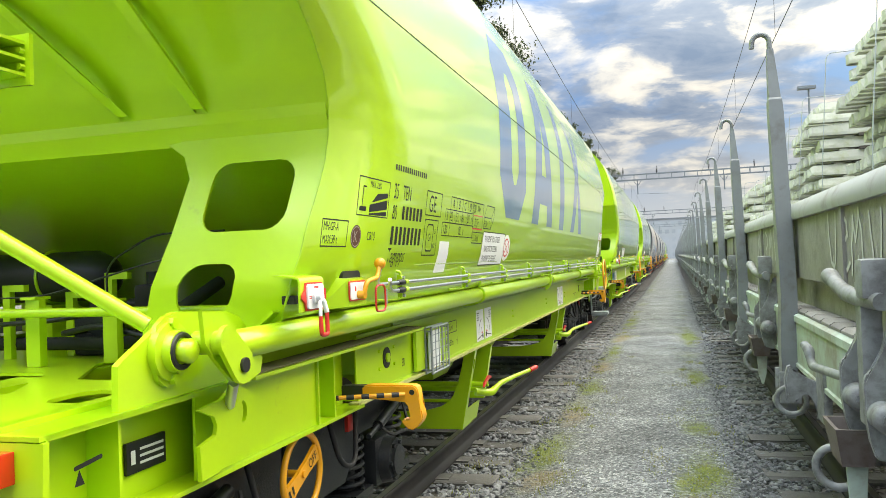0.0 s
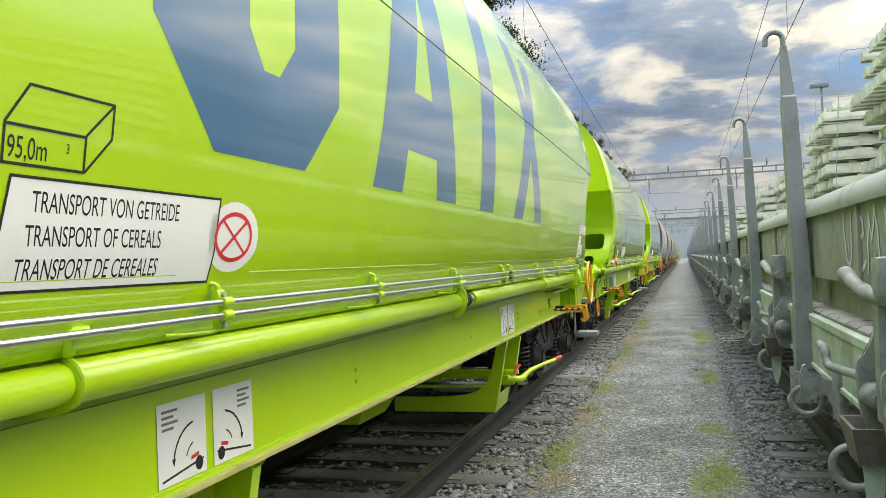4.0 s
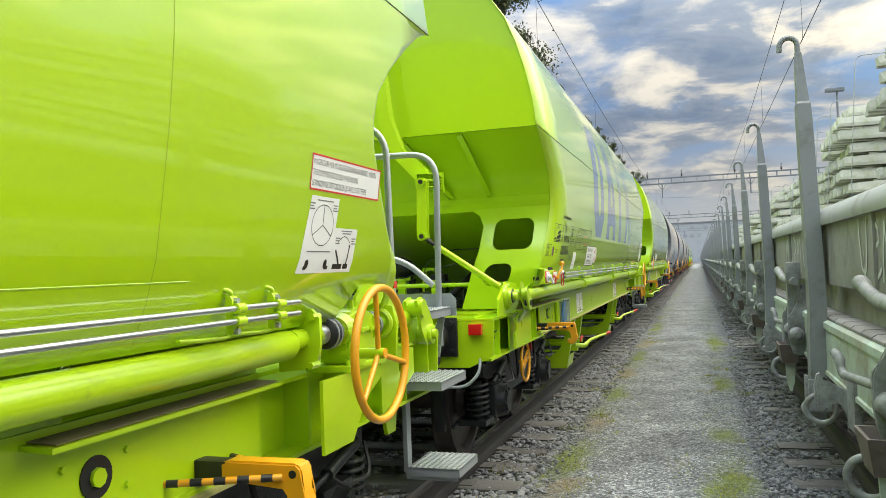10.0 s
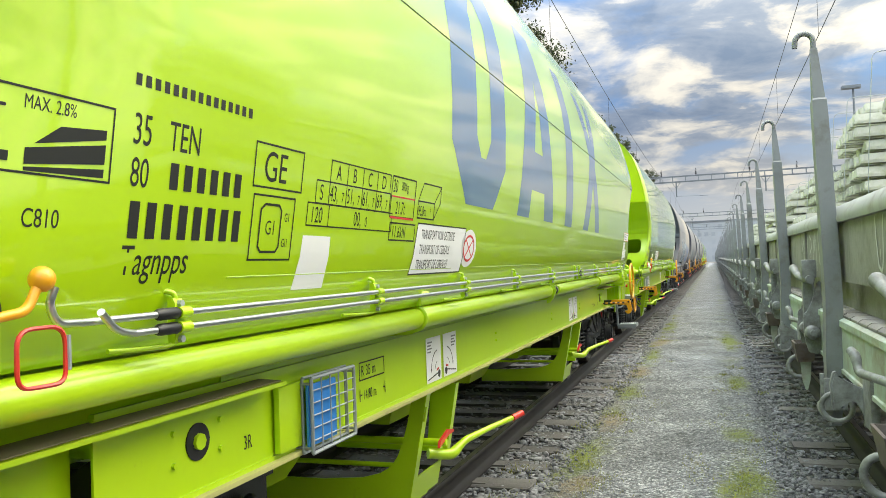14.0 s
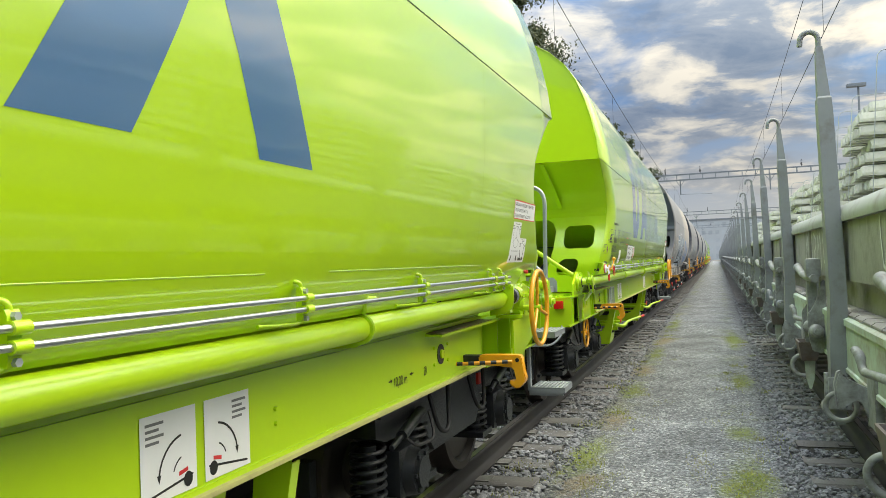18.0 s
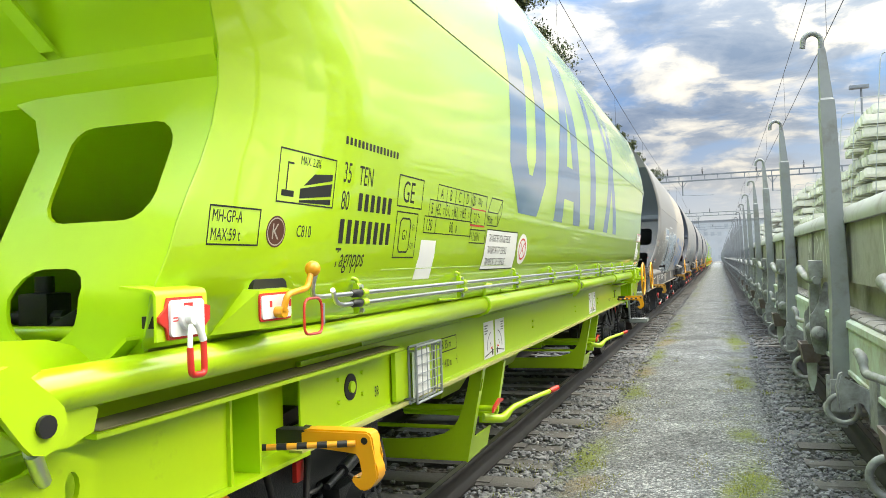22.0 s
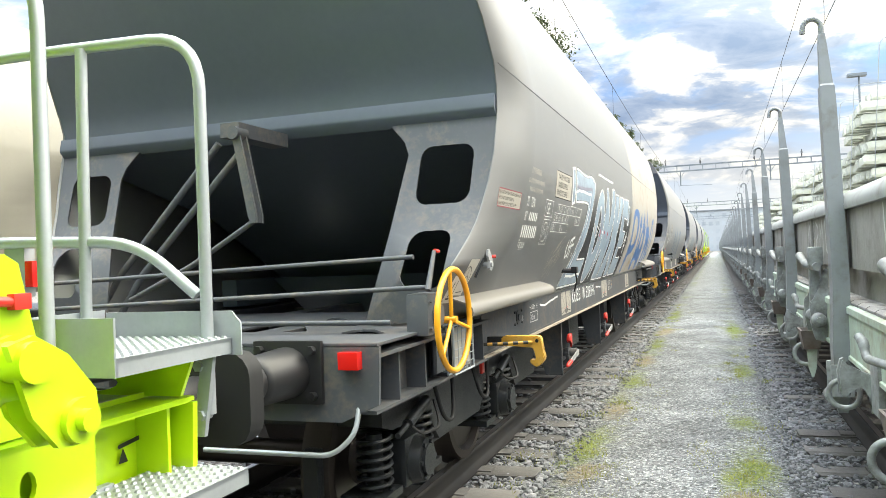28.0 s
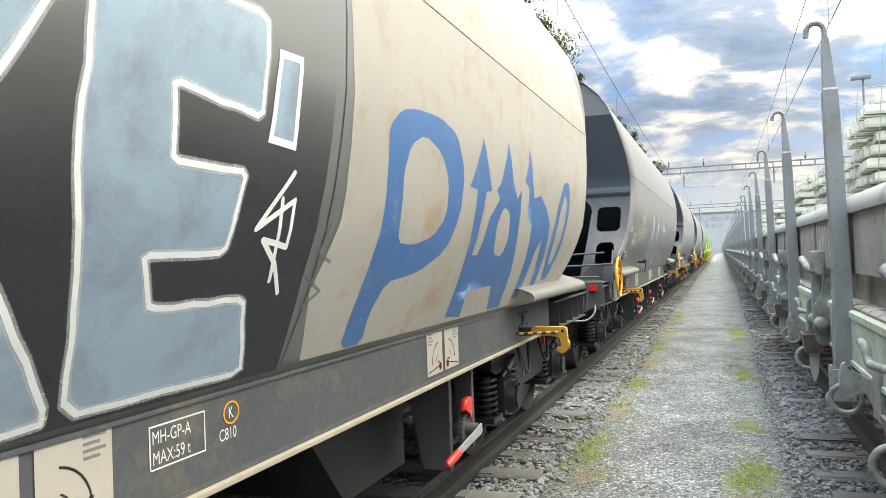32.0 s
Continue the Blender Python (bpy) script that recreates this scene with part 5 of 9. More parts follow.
def green_markings(w):
    p, pr = BODY(0.0035), M["print"]
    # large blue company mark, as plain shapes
    oct_out = [(5.43, 2.16), (5.70, 1.868), (6.216, 1.868), (6.445, 2.11), (6.445, 3.00), (6.25, 3.24), (5.66, 3.24), (5.43, 2.98)]
    oct_in = [(5.85, 2.24), (5.93, 2.13), (6.02, 2.13), (6.12, 2.24), (6.12, 2.90), (6.02, 3.00), (5.93, 3.00), (5.85, 2.90)]
    area_part("company_mark", [oct_out, oct_in], M["blue"], w, p, "large blue painted ring shape")
    area_part("company_mark", [[(6.80, 1.866), (7.14, 1.866), (7.18, 2.06), (7.60, 2.06), (7.64, 1.866), (7.98, 1.866), (7.62, 3.22), (7.16, 3.22)], [(7.26, 2.33), (7.52, 2.33), (7.39, 2.86)]], M["blue"], w, p, "large blue painted wedge shape")
    area_part("company_mark", [[(8.50, 1.862), (8.84, 1.862), (8.84, 3.22), (8.50, 3.22)]], M["blue"], w, p, "large blue painted upright bar")
    area_part("company_mark", [[(9.48, 1.862), (9.80, 1.862), (10.05, 2.36), (10.30, 1.862), (10.60, 1.862), (10.22, 2.56), (10.56, 3.22), (10.24, 3.22), (10.04, 2.78), (9.84, 3.22), (9.52, 3.22), (9.86, 2.56)]], M["blue"], w, p, "large blue painted crossed bars")
    # address and number as plain bars
    flat_part("contact_line", [bar(3.285 + i * 0.031, 3.303 + i * 0.031, 1.972, 1.998) for i in range(15)], pr, w, p)
    flat_part("owner_code", [bar(3.42 + i * 0.052, 3.450 + i * 0.052, 1.756, 1.818) for i in range(6)], pr, w, p)
    flat_part("wagon_number", [bar(3.297 + i * 0.056, 3.329 + i * 0.056, 1.640, 1.722) for i in range(8)], pr, w, p)
    words("class_lettering", [("35", 3.285, 1.846, 0.068, 0.66), ("TEN", 3.405, 1.846, 0.068, 0.66), ("80", 3.288, 1.754, 0.064, 0.66), ("Tagnpps", 3.285, 1.560, 0.066, 0.75)], pr, w, p)
    gauge_box(w, 3.765, 1.589, pr)
    area_part("blank_sheet", [[(4.058, 1.497), (4.262, 1.497), (4.258, 1.667), (4.072, 1.667)]], M["white"], w, p, "plain white sticker")
    load_table(w, 4.080, 1.697, pr, (("43", "7"), ("51", "7"), ("61", "7"), ("69", "7")))
    flat_part("weight_frame", outline(4.735, 4.995, 1.756, 1.92, 0.006), pr, w, p)
    flat_part("weight_underline", [bar(4.742, 4.99, 1.836, 1.842), bar(4.738, 4.995, 1.752, 1.760)], M["print_red"], w, BODY(0.0045))
    flat_part("brake_frame", outline(4.748, 5.028, 1.664, 1.738, 0.006), pr, w, p)
    words("weights", [("20", 4.75, 1.856, 0.05, 0.66), ("300kg", 4.835, 1.868, 0.034, 0.66), ("21,7t", 4.79, 1.772, 0.05, 0.7), ("11.6kN", 4.775, 1.678, 0.046, 0.75), ("95,0m", 5.045, 1.778, 0.042, 0.66), ("3", 5.19, 1.80, 0.02, 0.7)], pr, w, p)
    flat_part("volume_box", outline(5.034, 5.245, 1.764, 1.842, 0.006) + strip_fill([(5.037, 1.842), (5.088, 1.918), (5.318, 1.918), (5.242, 1.842)], 0.006) + strip_fill([(5.318, 1.918), (5.318, 1.845), (5.245, 1.767)], 0.006), pr, w, p)
    cereal_sign(w, 5.03, 1.525, 0.71, 0.22, 0.03, M["white"])
    ns = area_part("prohibition_sign", [circle(5.835, 1.645, 0.13, 0.098)], M["white"], w, p, "round white sign with a red ring")
    flat_part("ring", annulus(5.835, 1.645, 0.095, 0.070, 0.012) + strip_fill([(5.775, 1.60), (5.895, 1.69)], 0.010) + strip_fill([(5.775, 1.69), (5.895, 1.60)], 0.008), M["print_red"], ns, BODY(0.0055))
    flat_part("shunting_frame", outline(2.88, 3.23, 1.752, 1.91, 0.0045) + strip_fill([(2.93, 1.785), (2.93, 1.87), (2.96, 1.87)], 0.006) + [bar(2.905, 2.975, 1.772, 1.79)] + [[(3.01, 1.77), (3.21, 1.79), (3.21, 1.83), (3.01, 1.80)], [(3.01, 1.758), (3.21, 1.762), (3.21, 1.78), (3.01, 1.765)], [(3.03, 1.81), (3.21, 1.84), (3.21, 1.86), (3.09, 1.85)]], pr, w, p)
    words("slope_limit", [("MAX. 2.8%", 3.0, 1.872, 0.026, 0.75), ("MH-GP-A", 2.592, 1.685, 0.032, 0.72), ("MAX:59 t", 2.592, 1.637, 0.032, 0.72), ("C810", 3.015, 1.655, 0.036, 0.8)], pr, w, p)
    flat_part("brake_block_frame", outline(2.578, 2.812, 1.624, 1.727, 0.0045), pr, w, p)
    k = area_part("brake_sign", [circle(2.90, 1.667, 0.052, 0.046)], M["brown"], w, p, "dark brown round brake sign")
    words("brake_letter", [("K", 2.876, 1.645, 0.046, 0.95)], M["cream"], k, BODY(0.005))
    flat_part("brake_ring", annulus(2.90, 1.667, 0.047, 0.041, 0.004), M["cream"], k, BODY(0.005))
    roof_sign(w, 13.167, 1.827, 0.565, 0.118)
    wheel_sign(w, 13.17, 1.555)
    s = SILL(0.003)
    flat_part("curve_frame", outline(4.965, 5.235, 1.073, 1.154, 0.006), pr, w, s)
    flat_part("length_ticks", [bar(4.965, 4.971, 0.985, 1.04), bar(4.971, 4.99, 1.01, 1.016), bar(5.235, 5.241, 0.985, 1.04), bar(5.216, 5.235, 1.01, 1.016)], pr, w, s)
    words("sill_lettering", [("R 35 m", 4.985, 1.092, 0.046, 0.8), ("14,80 m", 5.0, 0.99, 0.042, 0.72), ("3R", 4.085, 0.985, 0.045, 0.7), ("10,00 m", 11.83, 0.985, 0.046, 0.8), ("2R", 12.23, 0.985, 0.045, 0.7)], pr, w, s)
    flat_part("pivot_arrows", [[(11.795, 1.01), (11.82, 1.02), (11.795, 1.03)], bar(11.77, 11.80, 1.017, 1.023), [(12.06, 1.01), (12.035, 1.02), (12.06, 1.03)], bar(12.06, 12.085, 1.017, 1.023)], pr, w, s)
    flat_part("earth_sign", [bar(13.108, 13.114, 1.04, 1.09), bar(13.08, 13.142, 1.036, 1.041), bar(13.09, 13.132, 1.024, 1.029), bar(13.10, 13.122, 1.012, 1.017)], pr, w, SILL(-0.075))
    flat_part("revision_frame", outline(14.0, 14.19, 1.045, 1.122, 0.005), pr, w, SILL(-0.076))
    words("revision_date", [("12.04.24", 14.015, 1.062, 0.036, 0.75), ("1R", 14.06, 0.955, 0.045, 0.7)], pr, w, SILL(-0.076))
    for yy, dd in ((1.60, 1), (14.86, -1)):
        flat_part("jacking_sign", strip_fill([(yy, 1.075), (yy + 0.09, 1.085)], 0.012) + [[(yy - 0.005, 1.03), (yy + 0.03, 1.03), (yy + 0.012, 1.07)]], pr, w, SILL(0.02 if dd > 0 else -0.070))
    # weld seams of the hull, their fine change of reflection painted as darker lime
    for y in (6.97, 12.45):
        flat_part("weld_seam", strip_fill([(y, 1.39 + 0.1 * i) for i in range(13)], 0.003), M["seam_shade"], w, BODY(0.001))


M["brown"] = material("brown_sign_paint", (0.09, 0.03, 0.015), 0.5, var=0.1)


def near_end_gear(w):
    """Roof and chute drive on the near end of a new wagon."""
    m = M["lime_frame"]
    bm = B()
    prism(bm, [(1.74, 1.185), (1.745, 1.306), (1.766, 1.32), (1.985, 1.430), (2.01, 1.434), (2.27, 1.417), (2.35, 1.395), (2.41, 1.345), (2.42, 1.27), (2.25, 1.19), (2.0, 1.185)], 0, 1.265, 1.285)
    bearing = part("bearing_plate", bm, m, w)
    bm = B()
    tube(bm, [(1.28, 1.950, 1.324), (1.31, 1.950, 1.324), (1.315, 1.950, 1.324), (1.34, 1.950, 1.324)], [0.085, 0.085, 0.062, 0.06], 24)
    prism(bm, [(1.890, 1.40), (1.930, 1.425), (1.975, 1.425), (2.015, 1.39), (2.030, 1.324), (2.015, 1.26), (1.975, 1.222), (1.930, 1.222), (1.890, 1.25), (1.875, 1.324)], 0, 1.285, 1.30)
    for a, b in ((1.952, 1.405), (1.952, 1.243)):
        tube(bm, [(1.295, a, b), (1.32, a, b)], 0.017, 6)
    part("bearing", bm, m, bearing)
    bm = B()
    ring(bm, (1.338, 1.950, 1.324), (1, 0, 0), 0.047, 0.010, 24, 6)
    part("seal", bm, M["black"], bearing)
    bm = B()
    tube(bm, [(1.33, 1.950, 1.324), (1.372, 1.950, 1.324), (1.380, 1.950, 1.324)], [0.036, 0.036, 0.028], 8)
    part("pin", bm, m, bearing)
    bm = B()
    arm = [(2.114 + 0.058 * math.cos(radians(a)), 1.262 + 0.058 * math.sin(radians(a))) for a in range(-150, 61, 30)] + [(2.035 + 0.045 * math.cos(radians(a)), 1.345 + 0.045 * math.sin(radians(a))) for a in range(60, 211, 30)]
    prism(bm, arm, 0, 1.425, 1.441)
    prism(bm, [(1.965, 1.436), (2.085, 1.420), (2.165, 1.351), (2.30, 1.262), (2.285, 1.216), (2.21, 1.196), (2.121, 1.208), (2.074, 1.245), (2.018, 1.294), (1.976, 1.342)], 0, 1.385, 1.399)
    tube(bm, [(1.33, 2.035, 1.338), (1.44, 2.035, 1.338)], 0.036, 16)
    crank = part("crank", bm, m, w)
    bm = B()
    tube(bm, [(1.37, 2.114, 1.262), (1.450, 2.114, 1.262)], 0.023, 14)
    part("crank_bolt", bm, M["black"], crank)
    bm = B()
    plate_with_holes(bm, [(2.241, 1.180), (2.171, 1.146), (2.044, 1.134), (2.125, 1.100), (2.140, 1.070), (2.131, 1.042), (2.045, 1.025), (2.049, 0.92), (2.139, 0.925), (2.35, 1.01), (2.378, 1.122), (2.301, 1.161)][::-1], [circle(2.295, 1.085, 0.022, 0.036, 12)],
                     lambda u, v: (Vector((1.325, u, v)), Vector((1, 0, 0))), 0.014)
    part("stop_plate", bm, m, w)
    bm = B()
    tube(bm, [(1.40, 2.12, 1.21), (1.32, 2.22, 1.12)], 0.018, 10)
    part("stop_rod", bm, M["chrome"], w)
    bm = B()
    box(bm, 1.172, 1.184, 1.895, 2.075, 0.972, 1.064, 0.004)
    part("data_plate", bm, M["black"], w, "black data plate")
    flat_part("data_plate_marks", [bar(1.91, 1.93, 1.0, 1.04)] + [bar(1.95, 2.06, 0.995 + i * 0.02, 1.003 + i * 0.02) for i in range(3)], M["print_white"], w, lambda u, v: Vector((1.1862, u, v)))
    # strut and roof lever in front of the slope
    bm = B()
    tube(bm, [(0.81, 1.70, 1.733), (1.24, 1.93, 1.40)], 0.024, 14)
    part("strut", bm, m, w)
    bm = B()
    tube(bm, [(0.735, 1.66, 1.795), (0.84, 1.715, 1.708)], [0.015, 0.014], 10)
    tube(bm, [(0.765, 1.676, 1.770), (0.782, 1.685, 1.756)], 0.023, 6)
    part("strut_joint", bm, M["black"], w)
    # lever between the strut and the roof arm
    bm = B()
    for y in (1.655, 1.705):
        prism(bm, [(0.700, 2.21), (0.715, 2.240), (0.760, 2.240), (0.775, 2.21), (0.765, 1.84), (0.765, 1.78), (0.735, 1.765), (0.695, 1.775), (0.688, 1.84)], 1, y, y + 0.014)
    box(bm, 0.700, 0.755, 1.669, 1.705, 1.90, 2.12)
    lever = part("roof_lever", bm, m, w)
    for x, z in ((0.73, 1.80), (0.738, 2.21)):
        bm = B()
        tube(bm, [(x, 1.635, z), (x, 1.74, z)], 0.033, 18)
        boss = part("lever_boss", bm, m, lever)
        bm = B()
        tube(bm, [(x, 1.628, z), (x, 1.65, z)], 0.018, 12)
        part("lever_pin", bm, M["black"], boss)
    bm = B()
    for z in (2.175, 2.225, 2.275):
        prism(bm, [(0.68, 1.70), (0.77, 1.70), (0.80, 1.76), (0.80, 1.97), (0.66, 1.97)], 2, z, z + 0.010)
    box(bm, 0.65, 0.815, 1.965, 1.98, 2.15, 2.31)
    box(bm, 0.66, 0.675, 1.74, 1.97, 2.175, 2.285)
    bracket = part("lever_bracket", bm, m, w)
    bm = B()
    tube(bm, [(0, 1.945, 0), (0, 1.97, 0)], 0.010, 6)
    bolt = mesh_of("bolt", bm, m)
    for x in (0.69, 0.79):
        for z in (2.205, 2.255):
            part("bolt", bolt, None, bracket, at=pose(x, 0, z))
    bm = B()
    prism(bm, [(0.70, 2.19), (0.77, 2.21), (0.75, 2.30), (0.54, 2.50), (0.45, 2.75), (0.30, 4.10), (0.22, 4.10), (0.36, 2.70), (0.46, 2.44)], 1, 1.78, 1.87)
    part("roof_arm", bm, m, w)
    # brake gear on the deck
    bm = B()
    tube(bm, [(-1.35, 2.55, 1.415), (1.22, 2.55, 1.405)], 0.019, 10)
    part("brake_pipe", bm, m, w)
    for x, y, h in ((-0.75, 2.52, 1.30), (-0.42, 2.60, 1.40), (-0.10, 2.50, 1.46), (0.18, 2.62, 1.46), (0.45, 2.75, 1.44)):
        bm = B()
        box(bm, x - 0.035, x + 0.035, y - 0.02, y + 0.02, 1.186, h, 0.004)
        box(bm, x - 0.045, x + 0.03, y - 0.035, y + 0.05, h, h + 0.012)
        part("pipe_support", bm, m, w)
    bm = B()
    tube(bm, arc_points([(-0.9, 2.9, 1.25), (0.45, 2.9, 1.25), (0.62, 2.9, 1.36), (0.68, 3.2, 1.50)], 0.15), 0.030, 10)
    part("rubber_hose", bm, M["rubber"], w)
    bm = B()
    tube(bm, [(-1.12, 3.25, 1.55), (-1.08, 3.25, 1.55), (-1.0, 3.25, 1.55), (-0.04, 3.25, 1.55), (0.04, 3.25, 1.55), (0.08, 3.25, 1.55)], [0.03, 0.09, 0.125, 0.125, 0.09, 0.03], 24)
    tank = part("air_tank", bm, M["black"], w, "black compressed air tank")
    for x in (-0.80, -0.30):
        bm = B()
        ring(bm, (x, 3.25, 1.55), (1, 0, 0), 0.129, 0.008, 28, 6)
        box(bm, x - 0.02, x + 0.02, 3.20, 3.30, 1.186, 1.41)
        part("tank_strap", bm, m, tank)
    bm = B()
    tube(bm, arc_points([(-0.5, 2.7, 1.46), (0.15, 2.7, 1.47), (0.7, 2.7, 1.60), (0.95, 2.72, 1.63)], 0.1), 0.004, 6)
    tube(bm, arc_points([(0.3, 2.9, 1.30), (0.3, 2.9, 1.60), (0.55, 2.9, 1.72), (0.9, 2.9, 1.72)], 0.08), 0.005, 6)
    part("thin_rod", bm, M["bogie"], w)
    for x, y, wd, h in ((0.12, 3.05, 0.09, 1.40), (0.36, 3.15, 0.07, 1.50), (0.60, 3.0, 0.06, 1.36)):
        bm = B()
        box(bm, x - wd, x + wd, y - 0.06, y + 0.06, 1.186, h, 0.02)
        tube(bm, [(x - wd - 0.05, y - 0.02, h - 0.09), (x + wd + 0.05, y - 0.02, h - 0.09)], 0.028, 10)
        tube(bm, [(x, y, h - 0.02), (x, y, h + 0.06)], 0.035, 12)
        tube(bm, [(x, y - 0.05, h - 0.14), (x, y - 0.09, h - 0.14)], 0.03, 10)
        part("brake_valve", bm, M["bogie"], w)
    for x, y, h in ((-0.2, 2.86, 1.52), (0.28, 2.95, 1.56), (0.02, 3.0, 1.48)):
        bm = B()
        box(bm, x - 0.02, x + 0.02, y - 0.015, y + 0.015, 1.186, h)
        box(bm, x - 0.02, x + 0.10, y - 0.015, y + 0.015, h - 0.03, h)
        part("pipe_bracket", bm, m, w)
    bm = B()
    tube(bm, arc_points([(0.12, 2.97, 1.30), (0.12, 2.80, 1.30), (0.36, 2.78, 1.34), (0.60, 2.8, 1.28), (0.62, 2.94, 1.26)], 0.07), 0.013, 8)
    tube(bm, arc_points([(-0.6, 2.78, 1.33), (0.1, 2.78, 1.36), (0.36, 2.9, 1.40)], 0.07), 0.011, 8)
    part("air_line", bm, M["bogie"], w)
    for x in (-0.72, -0.30):
        bm = B()
        ring(bm, (x, 2.53, 1.40), (0, 1, 0.2), 0.022, 0.004, 18, 6)
        tube(bm, [(x, 2.52, 1.38), (x + 0.003, 2.51, 1.31), (x + 0.01, 2.50, 1.20)], [0.010, 0.010, 0.003], 8)
        part("spring_hanger", bm, m, w)


def latch_boxes(w):
    """Locking handles of the roof and the chutes, on the side near the pipe."""
    m = M["lime_frame"]
    bm = B()
    # a bent plate: a front with a flange running back to the hull
    prism(bm, [(1.509, 1.402), (1.516, 1.402), (1.516, 1.505), (1.510, 1.516), (1.500, 1.520), (1.415, 1.529), (1.415, 1.522), (1.499, 1.513), (1.506, 1.510), (1.509, 1.503)], 1, 2.352, 2.535)
    bx = part("latch_box", bm, m, w)
    bm = B()
    box(bm, 1.40, 1.45, 2.44, 2.47, 1.425, 1.455, 0.004)
    part("latch_bolt", bm, M["black"], bx, "black bolt housing behind the plate")
    bm = B()
    prism(bm, rounded(2.384, 2.506, 1.410, 1.494, 0.012), 0, 1.5235, 1.530)
    part("latch_face", bm, M["white"], bx, "white plate")
    bm = B()
    for y0, y1, z0, z1 in ((2.430, 2.462, 1.476, 1.486), (2.392, 2.408, 1.452, 1.455), (2.392, 2.408, 1.445, 1.448), (2.408, 2.425, 1.449, 1.4515)):
        box(bm, 1.5302, 1.5308, y0, y1, z0, z1)
    part("print_marks", bm, M["print_red"], bx)
    bm = B()
    prism(bm, [(2.353, 1.458), (2.376, 1.475), (2.384, 1.500), (2.508, 1.499), (2.514, 1.480), (2.538, 1.474), (2.536, 1.442), (2.514, 1.425), (2.508, 1.404), (2.384, 1.404), (2.376, 1.432), (2.354, 1.446)], 0, 1.517, 1.5235)
    part("latch_back", bm, M["red"], bx, "red plate behind the white one")
    bm = B()
    tube(bm, [(1.53, 2.437, 1.452), (1.540, 2.437, 1.452), (1.541, 2.437, 1.452), (1.556, 2.437, 1.452)], [0.028, 0.027, 0.019, 0.017], 18)
    tube(bm, [(1.548, 2.44, 1.45), (1.556, 2.450, 1.43), (1.560, 2.460, 1.396)], 0.009, 8)
    part("latch_knob", bm, M["white"], bx, "white turning knob")
    bm = B()
    tube(bm, arc_points([(1.560, 2.410, 1.385), (1.562, 2.410, 1.322), (1.562, 2.458, 1.320), (1.560, 2.460, 1.396)], 0.014), 0.0078, 8)
    lh = part("latch_handle", bm, M["red"], w, "red grip of the latch")
    bm = B()
    tube(bm, [(1.552, 2.425, 1.435), (1.560, 2.412, 1.415), (1.560, 2.410, 1.385)], 0.006, 8)
    part("shank", bm, M["white"], lh, "bare white end")
    # the second box tapers back to the hull
    bm = B()
    f = [(1.505, 2.780, 1.395), (1.505, 2.955, 1.395), (1.505, 2.957, 1.500), (1.505, 2.785, 1.500)]
    b = [(1.40, 2.70, 1.385), (1.40, 2.985, 1.385), (1.40, 2.985, 1.510), (1.40, 2.790, 1.510)]
    vf, vb = [bm.verts.new(v) for v in f], [bm.verts.new(v) for v in b]
    bm.faces.new(vf)
    bm.faces.new(vb[::-1])
    for i in range(4):
        bm.faces.new((vf[i], vb[i], vb[(i + 1) % 4], vf[(i + 1) % 4]))
    bmesh.ops.recalc_face_normals(bm, faces=bm.faces)
    b2 = part("latch_box", bm, m, w)
    bm = B()
    prism(bm, rounded(2.778, 2.944, 1.414, 1.492, 0.012), 0, 1.505, 1.510)
    part("latch_face", bm, M["red"], b2, "red edge plate")
    bm = B()
    prism(bm, rounded(2.784, 2.938, 1.420, 1.486, 0.010), 0, 1.5095, 1.514)
    part("latch_plate", bm, M["white"], b2, "white plate")
    bm = B()
    box(bm, 1.5138, 1.5146, 2.822, 2.834, 1.452, 1.470)
    box(bm, 1.5138, 1.5146, 2.925, 2.937, 1.450, 1.470)
    part("print_marks", bm, M["print_red"], b2)
    bm = B()
    tube(bm, [(1.512, 2.855, 1.437), (1.545, 2.850, 1.437)], 0.016, 12)
    part("lever_hub", bm, M["yellow"], b2, "yellow hub of the lever")
    bm = B()
    tube(bm, arc_points([(1.540, 2.850, 1.440), (1.550, 2.857, 1.486), (1.55, 2.972, 1.500), (1.55, 2.998, 1.548)], 0.02), 0.0095, 10)
    part("locking_lever", bm, M["yellow"], b2, "bent yellow lever")
    bm = B()
    bmesh.ops.create_uvsphere(bm, u_segments=16, v_segments=10, radius=0.024, matrix=Matrix.Translation((1.55, 3.006, 1.556)))
    part("grip_ball", bm, M["yellow"], b2, "round yellow grip")
    # no hole is cut: a black plate paints the dark inside the opening
    bm = B()
    prism(bm, rounded(2.812, 2.992, 1.475, 1.531, 0.024), 0, 1.452, 1.468)
    part("slot", bm, M["black"], b2, "black plate for the dark inside an opening in the hull")
    bm = B()
    stadium = arc_points([(1.55, 3.000, 1.362), (1.55, 2.948, 1.364), (1.55, 2.948, 1.468), (1.55, 3.056, 1.468), (1.55, 3.056, 1.362), (1.55, 3.004, 1.362)], 0.035)
    tube(bm, stadium, 0.0045, 6, closed=True)
    cb = part("carabiner", bm, M["red"], w, "red carabiner hook")
    bm = B()
    tube(bm, [(1.552, 3.062, 1.385), (1.552, 3.062, 1.450)], 0.005, 6)
    part("gate", bm, M["galv"], cb, "bare metal gate")


